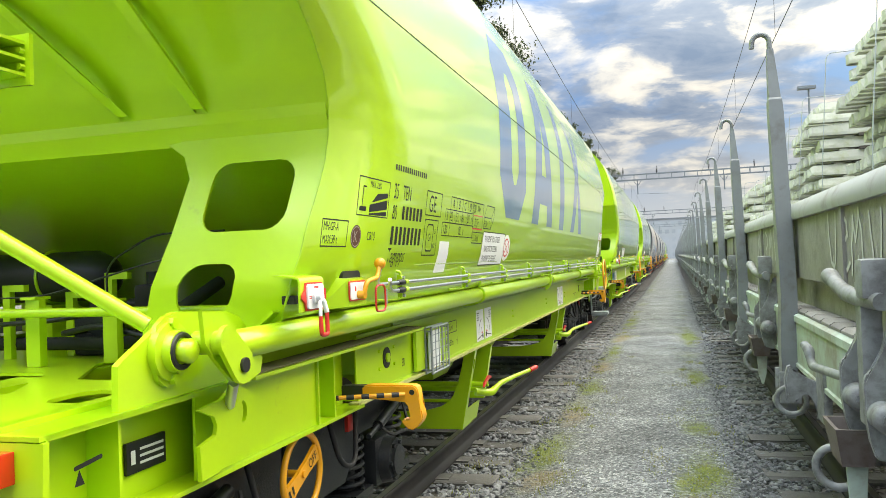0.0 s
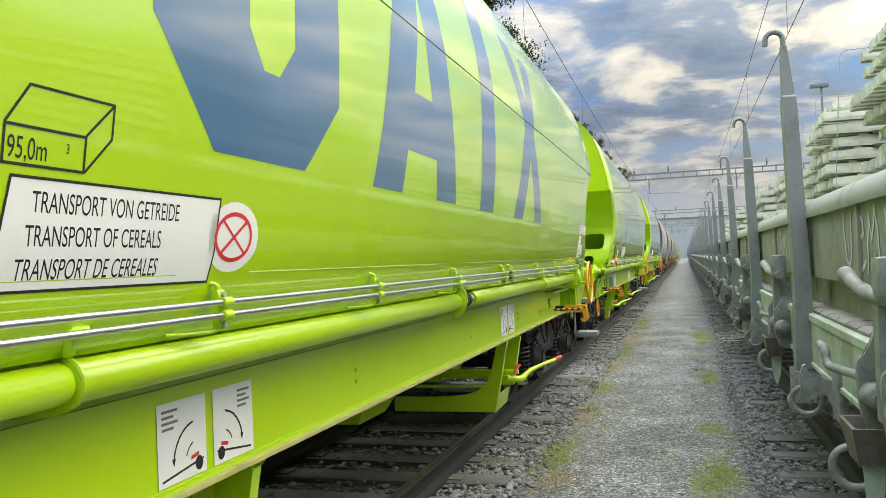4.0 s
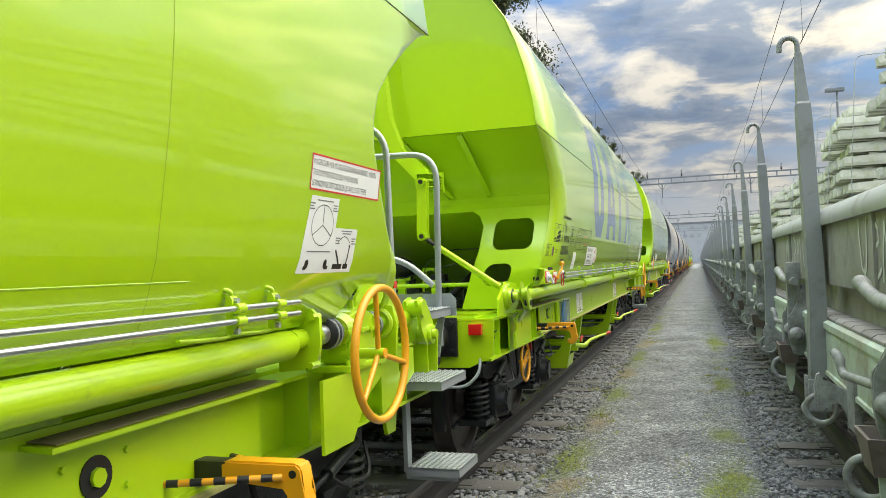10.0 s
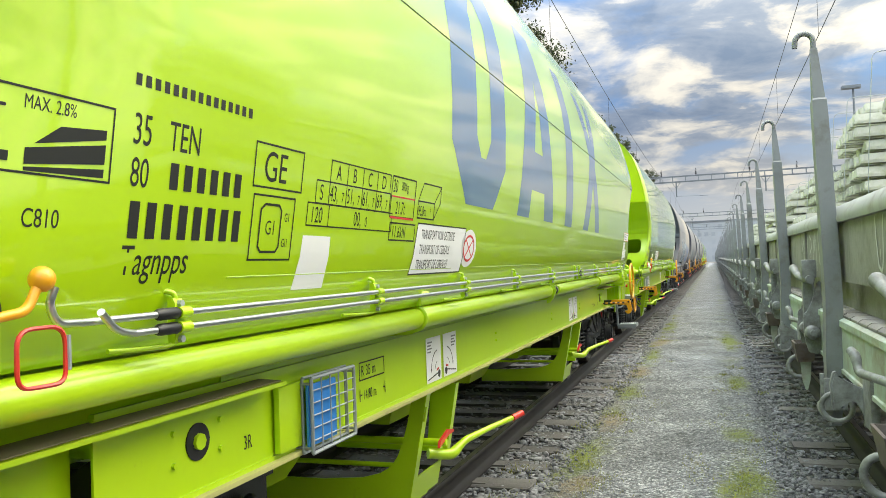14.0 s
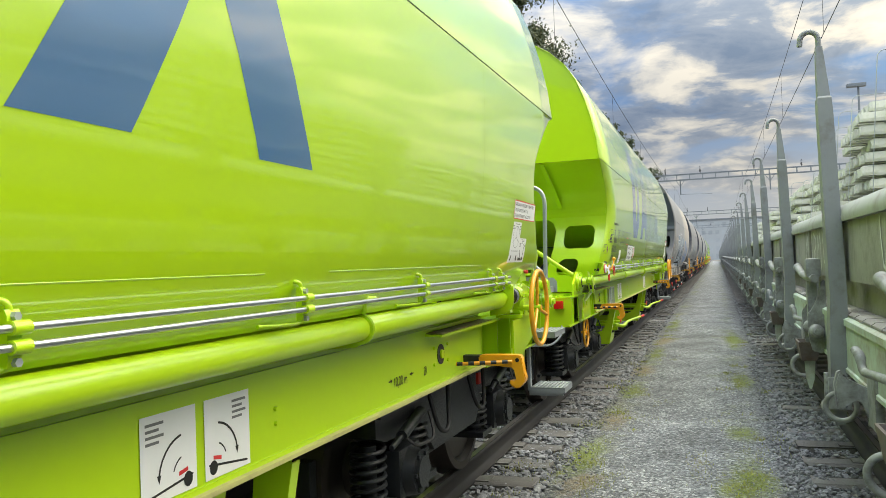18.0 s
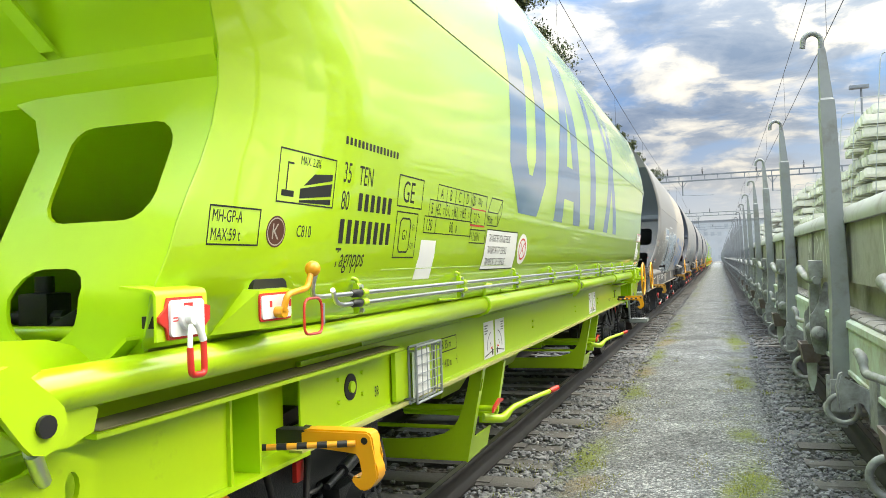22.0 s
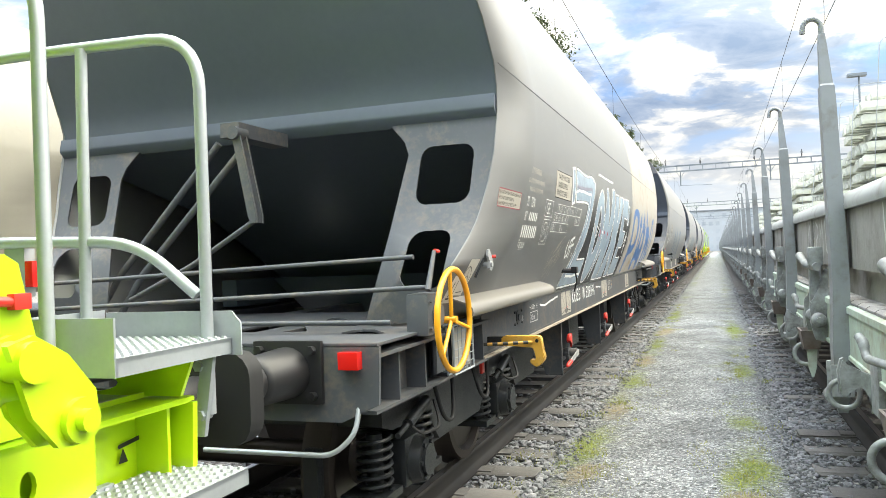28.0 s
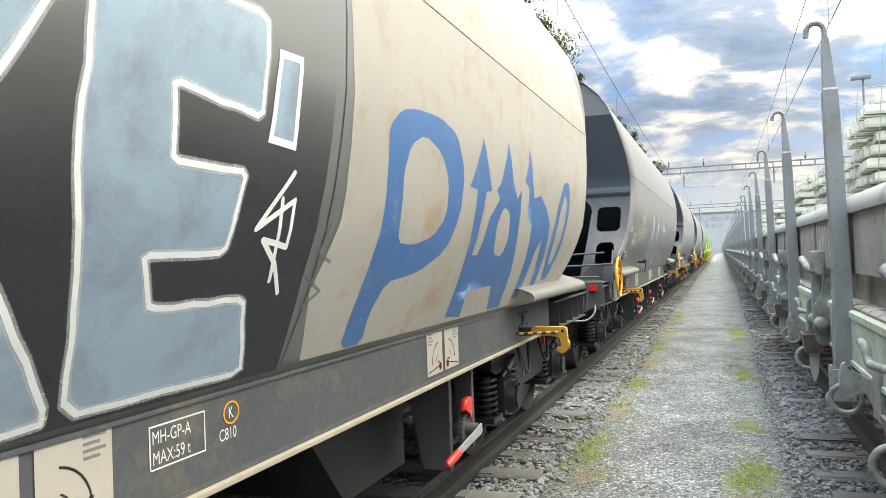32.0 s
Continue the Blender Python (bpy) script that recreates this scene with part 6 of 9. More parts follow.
def card_cage(w, mat, yc=4.41, backing=None):
    bm = B()
    x0, x1, y0, y1, z0, z1 = 1.28, 1.318, yc, yc + 0.35, 0.90, 1.168
    for a, b in (((y0, z0), (y1, z0)), ((y1, z0), (y1, z1)), ((y1, z1), (y0, z1)), ((y0, z1), (y0, z0))):
        tube(bm, [(x1, *a), (x1, *b)], 0.007, 6)
        tube(bm, [(x0, *a), (x0, *b)], 0.006, 6)
    for i in range(1, 6):
        z = z0 + (z1 - z0) * i / 6
        tube(bm, [(x1, y0, z), (x1, y1, z)], 0.003, 5)
    for i in range(1, 5):
        y = y0 + (y1 - y0) * i / 5
        tube(bm, [(x1 + 0.003, y, z0), (x1 + 0.003, y, z1)], 0.003, 5)
    for a in (y0, y1):
        tube(bm, [(1.25, a, z1 - 0.02), (x1, a, z1 - 0.02)], 0.006, 6)
        tube(bm, [(1.25, a, z0 + 0.02), (x1, a, z0 + 0.02)], 0.006, 6)
    cage = part("card_cage", bm, M["galv"], w, "wire cage for the waybill")
    bm = B()
    box(bm, 1.252, 1.274, y0 - 0.15, y1 - 0.02, z0 + 0.03, z1 - 0.01, 0.004)
    part("cage_backing", bm, backing or M["lime_frame"], cage)
    return cage


def ledges(w, y0, y1, mat):
    """The sill's upper flange, one straight edge from the end bay on, with dirt lying on it."""
    for a, b in ((y0 + 0.90, y0 + 2.75), (y1 - 2.75, y1 - 1.75)):
        bm = B()
        prism(bm, [(1.20, 1.196), (1.338, 1.191), (1.338, 1.178), (1.20, 1.183)], 1, a, b)
        lg = part("sill_ledge", bm, mat, w)
        bm = B()
        prism(bm, [(1.222, 1.19), (1.262, 1.30), (1.385, 1.40), (1.38, 1.408), (1.250, 1.305), (1.210, 1.19)], 1, a + 0.05, b)
        part("skirt", bm, mat, w, "sloping skirt plate under the hull")
        bm = B()
        prism(bm, [(1.215, 1.2005), (1.329, 1.1965), (1.329, 1.1935), (1.215, 1.1975)], 1, a + 0.02, b - 0.02)
        part("settled_dust", bm, M["dust"], lg, "brown settled dust")


def bogie_wheel(w, y):
    bm = B()
    ring(bm, (1.20, y, 0.70), (1, 0, 0), 0.165, 0.014, 44, 8)
    c, s = math.cos(radians(24)), math.sin(radians(24))
    turn = lambda u, v: (y + u * c - v * s, 0.70 + u * s + v * c)
    prism(bm, [turn(-0.155, -0.04), turn(-0.05, -0.03), turn(0.05, -0.03), turn(0.155, -0.04), turn(0.155, 0.04), turn(0.05, 0.03), turn(-0.05, 0.03), turn(-0.155, 0.04)], 0, 1.19, 1.205)
    tube(bm, [(1.12, y, 0.70), (1.215, y, 0.70)], 0.016, 10)
    hub = part("brake_wheel", bm, M["yellow"], w, "yellow parking brake wheel")
    words("wheel_marks", [("OFF", 0.055, -0.02, 0.04, 0.8)], M["print"], hub, lambda u, v: Vector((1.2065, *turn(u, v))))
    flat_part("wheel_bars", [[turn(-0.14 + i * 0.03, -0.02), turn(-0.125 + i * 0.03, -0.02), turn(-0.125 + i * 0.03, 0.02), turn(-0.14 + i * 0.03, 0.02)] for i in range(2)], M["print"], hub, lambda u, v: Vector((1.2065, u, v)))


def far_end_gear(w):
    """Hand wheel drive, platform, steps and hand rails on the far end of a new wagon."""
    m = M["lime_frame"]
    zc, xc = 1.33, 1.385
    bm = B()
    prism(bm, [(1.30, 1.215), (1.40, 1.225), (1.45, 1.26), (1.46, 1.31), (1.46, 1.40), (1.43, 1.432), (1.34, 1.432), (1.30, 1.38)], 1, 13.315, 13.333)
    for x, z in ((1.44, 1.405), (1.43, 1.24)):
        tube(bm, [(x, 13.295, z), (x, 13.35, z)], 0.013, 6)
    tube(bm, [(xc, 13.24, zc), (xc, 13.33, zc), (xc, 13.36, zc)], [0.036, 0.036, 0.045], 16)
    part("shaft_plate", bm, m, w)
    bm = B()
    tube(bm, [(xc, 13.33, zc), (xc, 13.44, zc)], 0.028, 12)
    tube(bm, [(xc, 13.97, zc), (xc, 14.06, zc + 0.005)], 0.026, 12)
    tube(bm, [(xc, 14.06, zc), (xc, 14.36, zc)], 0.042, 16)
    part("drive_shaft", bm, m, w)
    for y, order in ((13.43, 1), (13.86, -1)):
        a, c = (y, y + 0.055) if order > 0 else (y + 0.075, y)
        bm = B()
        tube(bm, [(xc, a, zc), (xc, a + 0.05, zc)], 0.036, 18)
        part("bright_sleeve", bm, M["chrome"], w)
        bm = B()
        tube(bm, [(xc, c, zc), (xc, c + 0.012, zc), (xc, c + 0.065, zc), (xc, c + 0.075, zc)], [0.040, 0.056, 0.056, 0.044], 20)
        part("shaft_joint", bm, M["black"], w)
        bm = B()
        for k in range(2):
            ring(bm, (xc, c + 0.022 + 0.03 * k, zc), (0, 1, 0), 0.0545, 0.005, 22, 6)
        part("clamp_ring", bm, M["galv"], w)
    bm = B()
    tube(bm, [(xc, 13.555, zc), (xc, 13.62, zc)], 0.040, 18)
    part("bright_sleeve", bm, M["chrome"], w)
    bm = B()
    prism(bm, [(13.61, 1.20), (13.86, 1.20), (13.865, 1.28), (13.85, 1.375), (13.79, 1.405), (13.70, 1.415), (13.63, 1.395), (13.605, 1.34), (13.60, 1.26)], 0, 1.305, 1.435)
    bmesh.ops.bevel(bm, geom=bm.edges[:], offset=0.012, segments=2, affect="EDGES")
    tube(bm, [(xc, 13.59, zc), (xc, 13.64, zc)], [0.055, 0.07], 20)
    tube(bm, [(xc, 13.83, zc), (xc, 13.88, zc)], [0.07, 0.055], 20)
    tube(bm, [(1.43, 13.66, 1.25), (1.455, 13.66, 1.25)], 0.062, 20)
    part("gear_box", bm, m, w)
    bm = B()
    box(bm, 1.300, 1.445, 13.585, 13.885, 1.318, 1.334, 0.004)
    for a in (13.62, 13.70, 13.78, 13.86):
        tube(bm, [(1.44, a, 1.326), (1.452, a, 1.326)], 0.011, 6)
    part("gear_box_flange", bm, m, w)
    bm = B()
    tube(bm, [(1.40, 13.70, 1.41), (1.40, 13.70, 1.445)], 0.014, 6)
    tube(bm, [(1.36, 13.82, 1.40), (1.36, 13.82, 1.43)], 0.014, 6)
    part("filler_plug", bm, m, w)
    bm = B()
    tube(bm, [(1.40, 13.62, 1.246), (1.57, 13.62, 1.246)], 0.020, 14)
    part("wheel_shaft", bm, m, w)
    bm = B()
    box(bm, 1.27, 1.455, 13.56, 13.91, 1.178, 1.203, 0.006)
    for a in (13.60, 13.87):
        tube(bm, [(1.435, a, 1.20), (1.435, a, 1.225)], 0.015, 6)
    prism(bm, [(13.36, 1.178), (13.86, 1.178), (13.885, 1.165), (13.89, 1.135), (13.87, 1.115), (13.76, 1.07), (13.66, 0.99), (13.60, 0.92), (13.36, 0.92)], 0, 1.43, 1.442)
    part("gear_box_bracket", bm, m, w)
    hand_wheel(w, 1.56, 13.62, 1.246, 0.245, M["yellow"], "yellow hand wheel with three spokes")
    bm = B()
    prism(bm, [(1.27, 1.19), (1.45, 1.19), (1.46, 1.32), (1.44, 1.40), (1.36, 1.42), (1.28, 1.38)], 1, 14.03, 14.05)
    ring(bm, (xc, 14.0, zc), (0, 1, 0), 0.058, 0.012, 24, 6)
    part("end_bearing", bm, m, w)
    bm = B()
    prism(bm, [(14.02, 1.19), (14.53, 1.19), (14.555, 1.30), (14.49, 1.565), (14.455, 1.585), (14.25, 1.565), (14.06, 1.44)], 0, 1.245, 1.26)
    part("web_plate", bm, m, w)
    bm = B()
    tube(bm, [(1.272, 14.33, 1.492), (1.272, 14.47, 1.482)], 0.012, 10)
    box(bm, 1.262, 1.285, 14.455, 14.50, 1.465, 1.500, 0.004)
    part("locking_pin", bm, M["red"], w, "red locking pin")
    bm = B()
    for x in (1.40, 1.455):
        prism(bm, [(14.27, 1.41), (14.33, 1.425), (14.41, 1.38), (14.48, 1.30), (14.49, 1.23), (14.44, 1.195), (14.38, 1.20), (14.32, 1.27)], 0, x, x + 0.015)
    tube(bm, [(1.38, 14.43, 1.245), (1.485, 14.43, 1.245)], 0.046, 18)
    tube(bm, [(1.46, 14.43, 1.245), (1.505, 14.43, 1.245)], 0.024, 12)
    tube(bm, [(1.39, 14.32, 1.375), (1.485, 14.32, 1.375)], 0.040, 18)
    part("crank", bm, m, w)
    bm = B()
    plate_with_holes(bm, [(14.22, 0.90), (14.44, 0.945), (14.65, 1.03), (14.65, 1.16), (14.50, 1.175), (14.40, 1.185), (14.22, 1.17)], [circle(14.46, 1.09, 0.022, 0.034, 12)], lambda u, v: (Vector((1.30, u, v)), Vector((1, 0, 0))), 0.014)
    part("stop_plate", bm, m, w)
    # platform of galvanised grating
    def grating(name, x0, x1, y0, y1, z, parent, lip):
        bm = B()
        box(bm, x0, x1, y0, y1, z - 0.012, z)
        for e in ((x0, x0 + 0.006, y0, y1), (x1 - 0.006, x1, y0, y1), (x0, x1, y0, y0 + 0.006), (x0, x1, y1 - 0.006, y1)):
            box(bm, *e, z - 0.045, z + lip)
        g = part(name, bm, M["galv"], parent, "galvanised grating")
        bm = B()
        nx, ny = max(int((x1 - x0) / 0.03), 2), max(int((y1 - y0) / 0.03), 2)
        for i in range(nx):
            for j in range(ny):
                px, py = x0 + (x1 - x0) * (i + 0.5) / nx, y0 + (y1 - y0) * (j + 0.5) / ny
                tube(bm, [(px, py, z), (px, py, z + 0.006)], [0.009, 0.006], 5)
        part("studs", bm, M["galv"], g)
        return g
    pf = grating("platform", 0.90, 1.36, 14.66, 15.12, 1.335, w, 0.0)
    bm = B()
    box(bm, -1.30, 1.36, 14.655, 14.662, 1.29, 1.43)
    box(bm, 0.90, 0.907, 14.66, 15.12, 1.29, 1.42)
    prism(bm, [(0.91, 1.285), (1.39, 1.285), (1.39, 1.378), (1.36, 1.412), (0.91, 1.412)], 1, 15.122, 15.127)
    part("kick_plate", bm, M["galv"], pf)
    grating("platform", -1.30, 0.90, 14.66, 14.95, 1.335, w, 0.0)
    grating("step", 1.20, 1.46, 14.60, 15.03, 0.99, w, 0.0)
    grating("step", 1.22, 1.50, 14.72, 15.06, 0.53, w, 0.0)
    bm = B()
    box(bm, 1.19, 1.215, 14.74, 14.80, 0.50, 1.0, 0.003)
    box(bm, 1.20, 1.44, 14.74, 14.75, 0.93, 0.98)
    box(bm, 1.20, 1.48, 14.75, 14.76, 0.46, 0.52)
    part("step_hanger", bm, M["galv"], w)
    bm = B()
    prism(bm, [(1.30, 1.30), (1.34, 1.30), (1.30, 1.06), (1.26, 1.06)], 1, 15.06, 15.075)
    for z in (1.26, 1.12):
        tube(bm, [(1.29, 15.05, z), (1.29, 15.10, z)], 0.016, 6)
    part("rail_foot", bm, M["galv"], w)
    for pts in ([(1.22, 14.60, 1.33), (1.20, 14.62, 2.28), (0.9, 14.64, 2.34), (-1.0, 14.66, 2.34), (-1.2, 14.62, 2.28), (-1.22, 14.60, 1.33)],
                [(1.30, 15.09, 1.12), (1.30, 15.09, 1.42), (1.325, 15.06, 2.20), (0.8, 15.04, 2.21), (-0.9, 15.0, 2.21)],
                [(1.27, 15.09, 1.46), (1.10, 15.05, 1.62), (0.60, 15.02, 1.64), (-0.9, 15.0, 1.64)], [(0.92, 15.03, 1.33), (0.93, 15.035, 2.20)], [(0.10, 15.0, 1.33), (0.10, 15.0, 2.20)]):
        bm = B()
        tube(bm, arc_points(pts, 0.16, 7), 0.0175, 12)
        part("hand_rail", bm, M["galv"], w, "bent galvanised hand rail")
    bm = B()
    box(bm, 0.62, 0.70, 15.02, 15.06, 1.47, 1.62, 0.004)
    lamp = part("lamp_bracket", bm, M["galv"], w)
    bm = B()
    box(bm, 0.70, 0.73, 15.02, 15.06, 1.50, 1.58, 0.003)
    part("tail_reflector", bm, M["red_glass"], lamp)
    bm = B()
    plate_with_holes(bm, [(0.62, 1.19), (1.29, 1.19), (1.33, 1.285), (0.62, 1.285)], [circle(0.98, 1.225, 0.10, 0.026, 16)], lambda u, v: (Vector((u, 14.985, v)), Vector((0, 1, 0))), 0.012)
    part("platform_support", bm, m, w)
    bm = B()
    prism(bm, [(14.46, 0.90), (14.66, 0.90), (14.62, 0.74), (14.52, 0.74)], 0, 1.18, 1.20)
    part("lifting_lug", bm, m, w)


def end_signs(w):
    pl = lambda u, v: Vector((u, 2.088, v))
    sg = flat_part("safety_sign", [bar(-1.21, -0.99, 2.93, 3.48)], M["card_blue"], w, pl, "blue safety sign with yellow triangles")
    p2 = lambda u, v: Vector((u, 2.085, v))
    flat_part("triangle", [[(-1.19, 3.17), (-1.01, 3.17), (-1.10, 3.31)], [(-1.19, 3.34), (-1.01, 3.34), (-1.10, 3.47)]], M["yellow"], sg, p2)
    flat_part("round_sign", [circle(-1.10, 3.04, 0.085)], M["white"], sg, p2)
    flat_part("red_ring", annulus(-1.10, 3.04, 0.085, 0.085, 0.018), M["print_red"], sg, lambda u, v: Vector((u, 2.082, v)))


# ---- spray paint and lettering on the old grey wagon ----
M["spray_blue"] = material("pale_blue_spray", (0.285, 0.375, 0.47), 0.55, coat=0.4, var=0.25, grain=7, stain=1.1, dirt=(0.16, 0.175, 0.23), dirt_amount=0.5, coat_rough=0.2)
M["spray_white"] = material("white_spray", (0.74, 0.76, 0.76), 0.55, var=0.15, grain=18, stain=3)
M["spray_red"] = material("dull_red_spray", (0.33, 0.075, 0.10), 0.6, var=0.2, grain=14, stain=3)
M["spray_deep"] = material("blue_roller_paint", (0.06, 0.15, 0.36), 0.5, var=0.3, grain=9, stain=2, dirt=(0.25, 0.27, 0.30), dirt_amount=0.2)
M["cream"] = material("cream_overpaint", (0.39, 0.365, 0.325), 0.55, coat=0.15, var=0.18, grain=7, stain=1.0, dirt=(0.33, 0.20, 0.09), dirt_amount=0.35, coat_rough=0.2)
M["cream_board"] = material("faded_cream_board", (0.42, 0.39, 0.34), 0.5, var=0.15, grain=15, stain=3)


def mist_material(name, color, least, spread, fade=None):
    """Thin overspray: paint dots with the ground showing between; with fade, a painted shade."""
    mat = bpy.data.materials.new(name)
    mat.use_nodes = True
    n = Net(mat.node_tree)
    co = n.node("ShaderNodeTexCoord").outputs["Object"]
    b = n.node("ShaderNodeBsdfPrincipled", Roughness=0.6)
    n.put(b.inputs["Base Color"], (*color, 1))
    thin = n.math("ADD", n.math("MULTIPLY", n.noise(co, 90.0, 3.0), spread), least)
    if fade:        # painted shade, dense below, thinning out between two heights
        h = n.math("ADD", n.node("ShaderNodeSeparateXYZ", Vector=co).outputs[2], n.math("MULTIPLY", n.noise(co, 1.6, 3.0), 0.25))
        h = n.math("DIVIDE", n.math("SUBTRACT", h, fade[0] + 0.12), fade[1] - fade[0])
        thin = n.math("MULTIPLY", n.ramp(h, (0.0, 0.95), (0.45, 0.5), (1.0, 0.0)), n.math("ADD", thin, 0.85))
    mixer = n.node("ShaderNodeMixShader", Fac=thin)
    clear = n.node("ShaderNodeBsdfTransparent")
    n.tree.links.new(clear.outputs[0], mixer.inputs[1])
    n.tree.links.new(b.outputs[0], mixer.inputs[2])
    n.node("ShaderNodeOutputMaterial", Surface=mixer.outputs[0])
    return mat


M["mist"] = mist_material("white_overspray", (0.74, 0.76, 0.76), 0.12, 0.30)
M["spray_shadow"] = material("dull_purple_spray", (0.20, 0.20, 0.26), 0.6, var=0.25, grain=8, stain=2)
# the dark lower half of the hull's reflection, painted as a charcoal film
M["shade_film"] = mist_material("charcoal_shade", (0.028, 0.030, 0.036), 0.0, 0.25, (1.62, 2.14))


def stroke_part(name, lines, width, mat, parent, put, label=""):
    """Hand-painted strokes bent to a surface."""
    quads = []
    rnd = random.Random(len(lines))
    for pts in lines:
        fine = [pts[0]]
        for a, b in zip(pts, pts[1:]):
            k = max(int(math.hypot(b[0] - a[0], b[1] - a[1]) / max(0.07, width * 0.8)), 1)
            j = 0.004 if width < 0.05 else 0.0
            fine += [(a[0] + (b[0] - a[0]) * i / k + rnd.uniform(-j, j), a[1] + (b[1] - a[1]) * i / k + rnd.uniform(-j, j)) for i in range(1, k)] + [b]
        quads += strip_fill(fine, width)
    return flat_part(name, quads, mat, parent, put, label)


GRAFFITI = {
    "z": [(5.248, 2.273), (5.465, 2.266), (5.72, 2.25), (5.895, 2.25), (6.058, 2.271), (6.206, 2.26), (6.376, 2.218), (6.304, 2.043), (6.248, 1.862), (6.176, 1.698), (6.041, 1.47), (6.516, 1.473), (6.598, 1.215), (6.068, 1.215), (5.575, 1.215), (5.553, 1.304), (5.667, 1.421), (5.802, 1.623), (5.92, 1.772), (5.985, 1.914), (6.004, 1.997), (5.876, 2.005), (5.693, 2.002), (5.299, 1.986)],
    "o": [(6.55, 1.82), (6.60, 2.07), (6.74, 2.16), (6.90, 2.21), (7.06, 2.11), (7.20, 1.93), (7.25, 1.80), (7.30, 1.45), (7.20, 1.28), (7.05, 1.21), (6.90, 1.21), (6.68, 1.42), (6.54, 1.64)],
    "n": [(7.25, 1.83), (7.24, 2.23), (7.37, 2.245), (7.69, 1.81), (7.73, 2.26), (7.975, 2.265), (8.02, 1.84), (7.98, 1.50), (8.0, 1.205), (7.64, 1.215), (7.49, 1.575), (7.345, 1.22), (7.30, 1.50)],
    "k": [(8.05, 1.90), (8.05, 2.22), (8.375, 2.222), (8.413, 1.88), (8.53, 2.222), (8.85, 2.215), (8.56, 1.735), (8.98, 1.215), (8.70, 1.203), (8.38, 1.565), (8.52, 1.206), (8.03, 1.206), (8.13, 1.60)],
    "e": [(8.86, 2.21), (9.49, 2.228), (9.49, 1.95), (9.12, 1.98), (9.15, 1.80), (9.45, 1.80), (9.43, 1.585), (9.12, 1.578), (9.19, 1.45), (9.59, 1.45), (9.72, 1.217), (9.02, 1.217), (8.86, 1.79)],
}


def softened(loop, times=2, r=0.25):
    """A closed outline with its corners cut round."""
    for k in range(times):
        out = []
        for a, b in zip(loop, loop[1:] + loop[:1]):
            l = math.hypot(b[0] - a[0], b[1] - a[1])
            c = min(r, 0.5 * 0.09 / max(l, 0.01)) if r < 0.25 else r
            out += [(a[0] + (b[0] - a[0]) * c, a[1] + (b[1] - a[1]) * c), (b[0] + (a[0] - b[0]) * c, b[1] + (a[1] - b[1]) * c)]
        loop = out
    return loop


